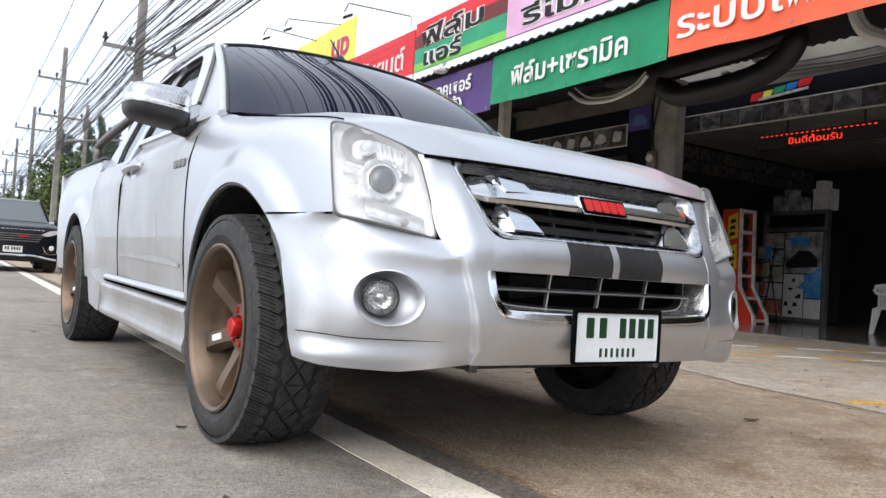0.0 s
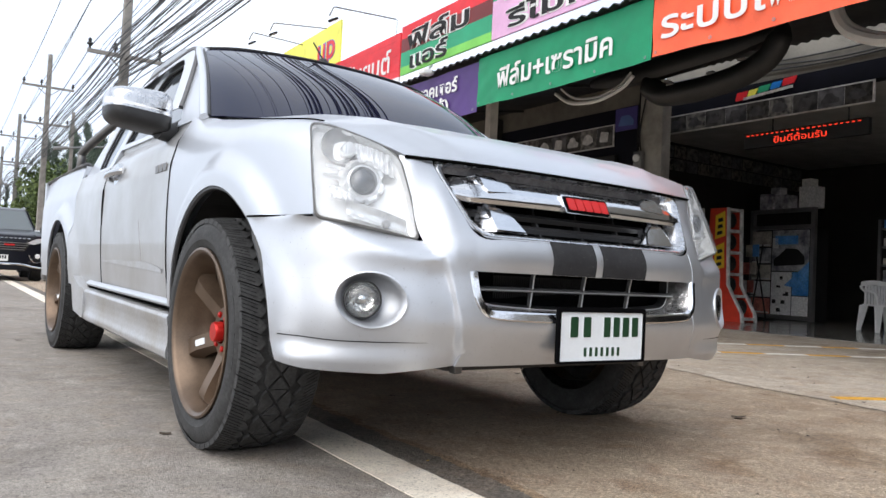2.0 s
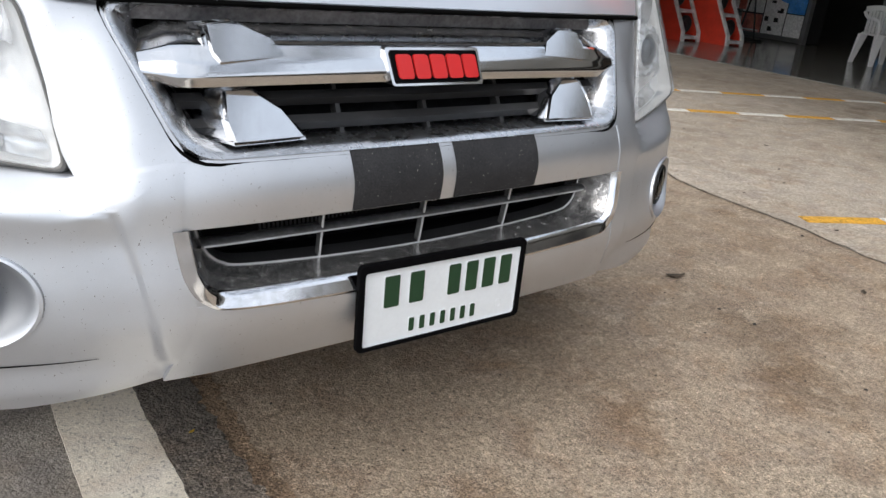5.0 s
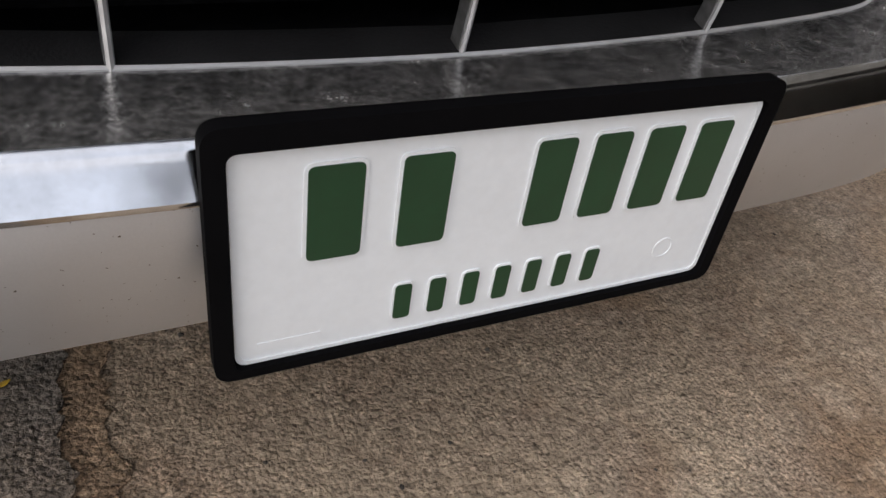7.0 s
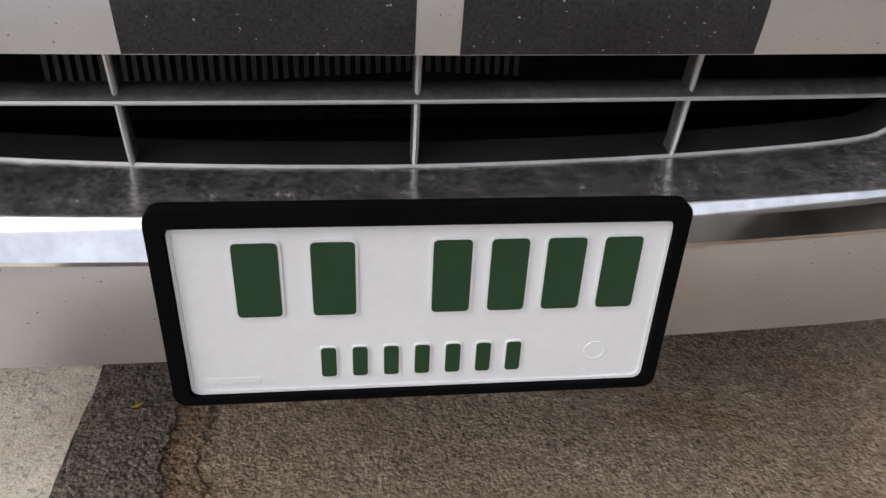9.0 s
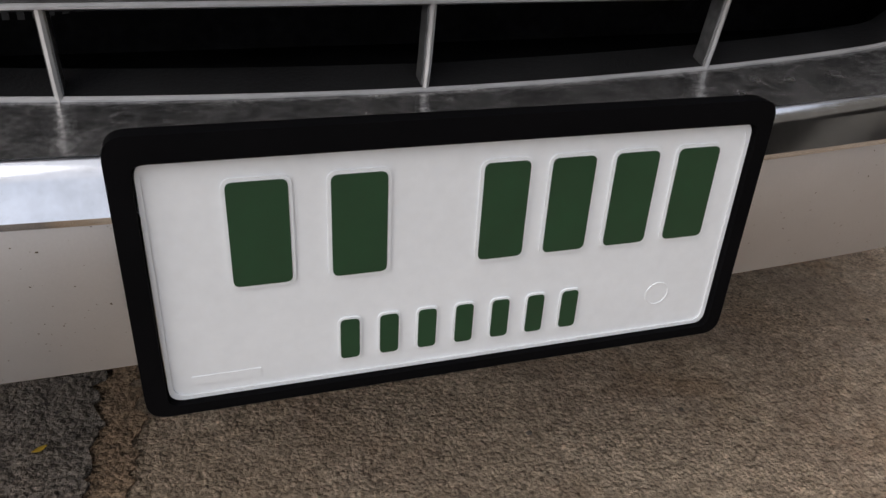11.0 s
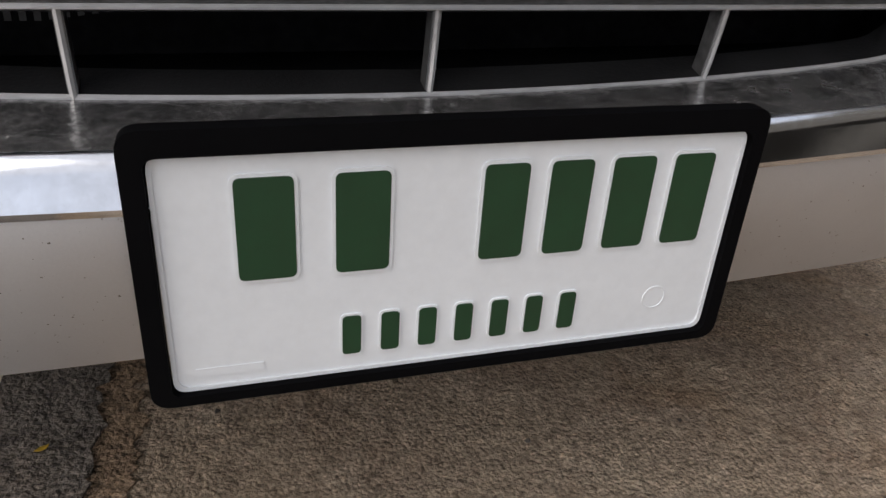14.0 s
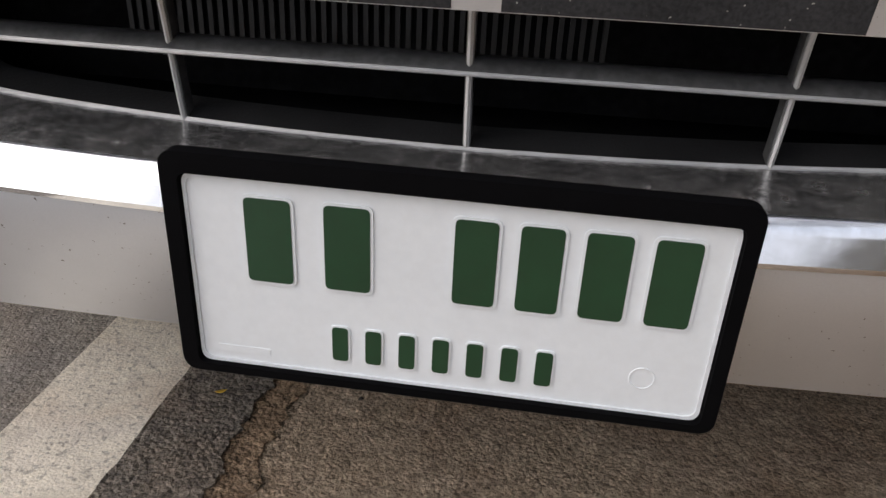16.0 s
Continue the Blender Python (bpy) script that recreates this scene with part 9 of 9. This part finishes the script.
tube(bm, spline([(x, suv_face(x) - 0.01, z) for x, z in ((-0.88, 0.30), (-0.66, 0.33), (-0.45, 0.375), (0, 0.38), (0.45, 0.375), (0.66, 0.33), (0.88, 0.30))], 5), 0.026, 6)
part("bumper_trim", bm, CHROME, suv, "silver lower bumper trim")
bm = bmesh.new()
slab(bm, rounded([(-0.60, 0.27), (0.60, 0.27), (0.52, 0.355), (-0.52, 0.355)], 0.02), [], lambda u, v, d: Vector((u, suv_face(u, v) + 0.004 + d, v)), 0.04)
part("lower_intake", bm, BLACK, suv)
pl = part("number_plate", bmesh.new(), WHITE, suv, "white plate with plain bars")
bm = bmesh.new()
box(bm, -0.19, 0.19, -0.02, -0.004, 0.44, 0.58, 0.004)
part("plate_sheet", bm, WHITE, pl)
for k in range(6):
    bm = bmesh.new()
    x = -0.15 + k * 0.048 + (0.03 if k > 1 else 0)
    box(bm, x, x + 0.03, -0.025, -0.019, 0.49, 0.56)
    part("plate_bar", bm, BLACK, pl)

# white saloon further back
sal = thing("saloon", "white saloon car half hidden behind the SUV", "car", ENV @ pose(1.15, 23.5, 0))
bm = bmesh.new()
loft(bm, [(0.0, [(0.70, 0.30), (0.80, 0.45), (0.78, 0.62), (0.60, 0.68)]), (0.3, [(0.78, 0.24), (0.86, 0.45), (0.86, 0.72), (0.66, 0.80)]), (1.2, [(0.78, 0.24), (0.87, 0.45), (0.88, 0.85), (0.70, 0.92)]), (4.1, [(0.78, 0.26), (0.87, 0.45), (0.88, 0.88), (0.70, 0.98)]), (4.4, [(0.70, 0.34), (0.80, 0.50), (0.80, 0.85), (0.66, 0.93)])])
bmesh.ops.bevel(bm, geom=[e for e in bm.edges if e.calc_face_angle(0) > 0.5], offset=0.03, segments=2, affect="EDGES")
part("body", bm, WHITE_PAINT, sal)
bm = bmesh.new()
loft(bm, [(1.1, [(0.74, 0.88), (0.72, 0.91)]), (1.9, [(0.76, 0.88), (0.56, 1.38)]), (2.9, [(0.76, 0.88), (0.58, 1.41)]), (3.9, [(0.72, 0.92), (0.66, 0.96)])])
part("cabin", bm, WHITE_PAINT, sal)
bm = bmesh.new()
sheet(bm, lambda u, v: ((2 * u - 1) * (0.70 - 0.14 * v), 1.13 + 0.72 * v, 0.925 + 0.43 * v), 8, 6, 0.005)
part("windscreen", bm, CAR_GLASS, sal)
for s in (-1, 1):
    bm = bmesh.new()
    slab(bm, rounded([(1.5, 0.94), (3.5, 0.96), (3.0, 1.34), (2.0, 1.34)], 0.05), [], lambda u, v, d: Vector((s * (0.765 - (v - 0.88) * 0.36 - d), u, v)), 0.005)
    part("side_window", bm, CAR_GLASS, sal)
    bm = bmesh.new()
    box(bm, min(s * 0.5, s * 0.82), max(s * 0.5, s * 0.82), 0.02, 0.2, 0.55, 0.66, 0.03)
    part("headlamp", bm, LAMP_WHITE, sal)
    for y in (0.8, 3.4):
        car_wheel(sal, s * 0.77, y, 0.31, 0.2)
bm = bmesh.new()
for k in range(4):
    box(bm, -0.89, -0.885, 0.9 + k * 0.22, 1.05 + k * 0.22, 0.55, 0.75)
part("door_lettering", bm, BLACK, sal, "plain dark bars")

# white board on a frame, with a round-topped white panel behind it
brd = thing("white_board", "large white tapering board on a dark metal frame", "sign", ENV @ pose(0, 25.0, 0))
bm = bmesh.new()
slab(bm, [(1.25, 2.35), (2.65, 2.30), (2.65, 1.0), (1.98, 1.0)], [], lambda u, v, d: Vector((u, d, v)), 0.04)
part("board", bm, WHITE, brd)
bm = bmesh.new()
for x in (2.1, 2.6):
    tube(bm, [(x, 0.08, 0), (x, 0.08, 2.35)], 0.03, 6)
tube(bm, [(1.2, 0.08, 2.36), (3.3, 0.08, 2.33)], 0.03, 6)
part("frame", bm, BLACK, brd)
rnd = thing("round_board", "white round-topped board with a dark edge", "sign", ENV @ pose(0, 26.2, 0))
bm = bmesh.new()
slab(bm, [(2.15, 0.0), (3.9, 0.0), (3.9, 2.2)] + [(3.2 + 1.05 * math.cos(a), 2.2 + 0.85 * math.sin(a)) for a in np.linspace(0.6, math.pi, 14)], [], lambda u, v, d: Vector((u, d, v)), 0.05)
part("panel", bm, WHITE, rnd)
bm = bmesh.new()
tube(bm, [(3.2 + 1.05 * math.cos(a), -0.02, 2.2 + 0.85 * math.sin(a)) for a in np.linspace(0.6, math.pi, 14)], 0.03, 6)
part("rim", bm, BLACK, rnd)
# blue lorry cab behind
lor = thing("blue_lorry", "blue lorry cab parked behind the white boards", "lorry", ENV @ pose(2.6, 22.0, 0))
bm = bmesh.new()
loft(bm, [(0.0, [(0.60, 0.5), (0.72, 0.7), (0.72, 1.2), (0.60, 1.26)]), (0.25, [(0.70, 0.45), (0.78, 0.7), (0.78, 1.25), (0.66, 1.62)]), (1.5, [(0.70, 0.45), (0.78, 0.7), (0.78, 1.25), (0.68, 1.72)])])
part("cab_body", bm, BLUE_PAINT, lor)
bm = bmesh.new()
sheet(bm, lambda u, v: ((2 * u - 1) * 0.62, -0.0 + 0.22 * v, 1.24 + 0.36 * v), 6, 4, 0.006)
part("windscreen", bm, CAR_GLASS, lor)
bm = bmesh.new()
box(bm, -0.7, 0.7, 1.5, 3.6, 0.7, 1.3, 0.02)
part("load_bed", bm, BLUE_PAINT, lor)
for s in (-1, 1):
    for y in (0.5, 3.0):
        car_wheel(lor, s * 0.68, y, 0.33, 0.2)
# coil of cable on the thin pole
bm = bmesh.new()
tube(bm, [(2.75 + 0.28 * math.cos(a), 37.36, 1.7 + 0.28 * math.sin(a)) for a in np.linspace(0, 6.2832, 24)], 0.03, 6, cap=False)
single("cable_coil", bm, WHITE, "pale coil of cable hung on a pole", "cable coil", ENV)

# ---- litter ----
LEAF_BROWN = material("dry_leaf", (0.05, 0.035, 0.022), 0.8, 0, 0.3, 30)
LEAF_YELLOW = material("yellow_leaf", (0.5, 0.32, 0.03), 0.7, 0, 0.2, 30)


def litter(x, y, size, ang, mat, label):
    bm = bmesh.new()
    sheet(bm, lambda u, v: ((u - 0.5) * size, (v - 0.5) * size * 0.5 * math.sin(math.pi * (0.08 + 0.84 * u)), 0.002 + 0.18 * size * (u - 0.5) ** 2 + 0.05 * size * math.sin(5 * v)), 6, 4, 0.001)
    single("dry_leaf", bm, mat, label, "leaf", ENV @ pose(x, y, 0.006, 0, 0, ang), "litter on the ground")


rng = random.Random(3)
litter(-0.372, 0.338, 0.017, 30, LEAF_YELLOW, "small yellow scrap lying on the tar joint")
litter(1.43, 0.49, 0.075, -20, LEAF_BROWN, "dark dry leaf on the concrete")
litter(0.15, -0.55, 0.07, 10, LEAF_BROWN, "dark dry leaf on the concrete")
for k in range(46):
    x, y = rng.uniform(-3.5, 4.2), rng.uniform(-1.5, 6.0)
    if abs(x) < 1.0 and -0.1 < y < 5 and k % 3:
        x += 2.0
    litter(x, y, rng.uniform(0.012, 0.045), rng.uniform(0, 360), LEAF_BROWN, "small dark scrap of leaf on the ground")

# grit and chips on the concrete in front of the pickup
rg = random.Random(77)
bm = bmesh.new()
for _ in range(420):
    x, y = rg.uniform(-0.2, 3.2), rg.uniform(-2.0, 1.6)
    r = rg.uniform(0.0015, 0.0045) * (1.8 if rg.random() < 0.06 else 1.0)
    a = rg.uniform(0, 6.28)
    ring = [bm.verts.new((x + r * rg.uniform(0.6, 1.4) * math.cos(a + k * 1.257), y + r * rg.uniform(0.6, 1.4) * math.sin(a + k * 1.257), 0.0025)) for k in range(5)]
    tip = bm.verts.new((x, y, 0.0025 + r * 0.8))
    for k in range(5):
        bm.faces.new((ring[k], ring[(k + 1) % 5], tip))
GRIT = material("dark_grit", (0.05, 0.042, 0.035), 0.9, 0, 0.5, 30)
single("grit", bm, GRIT, "scattered dark grit and chips on the concrete", "grit", ENV, kind="stuff")
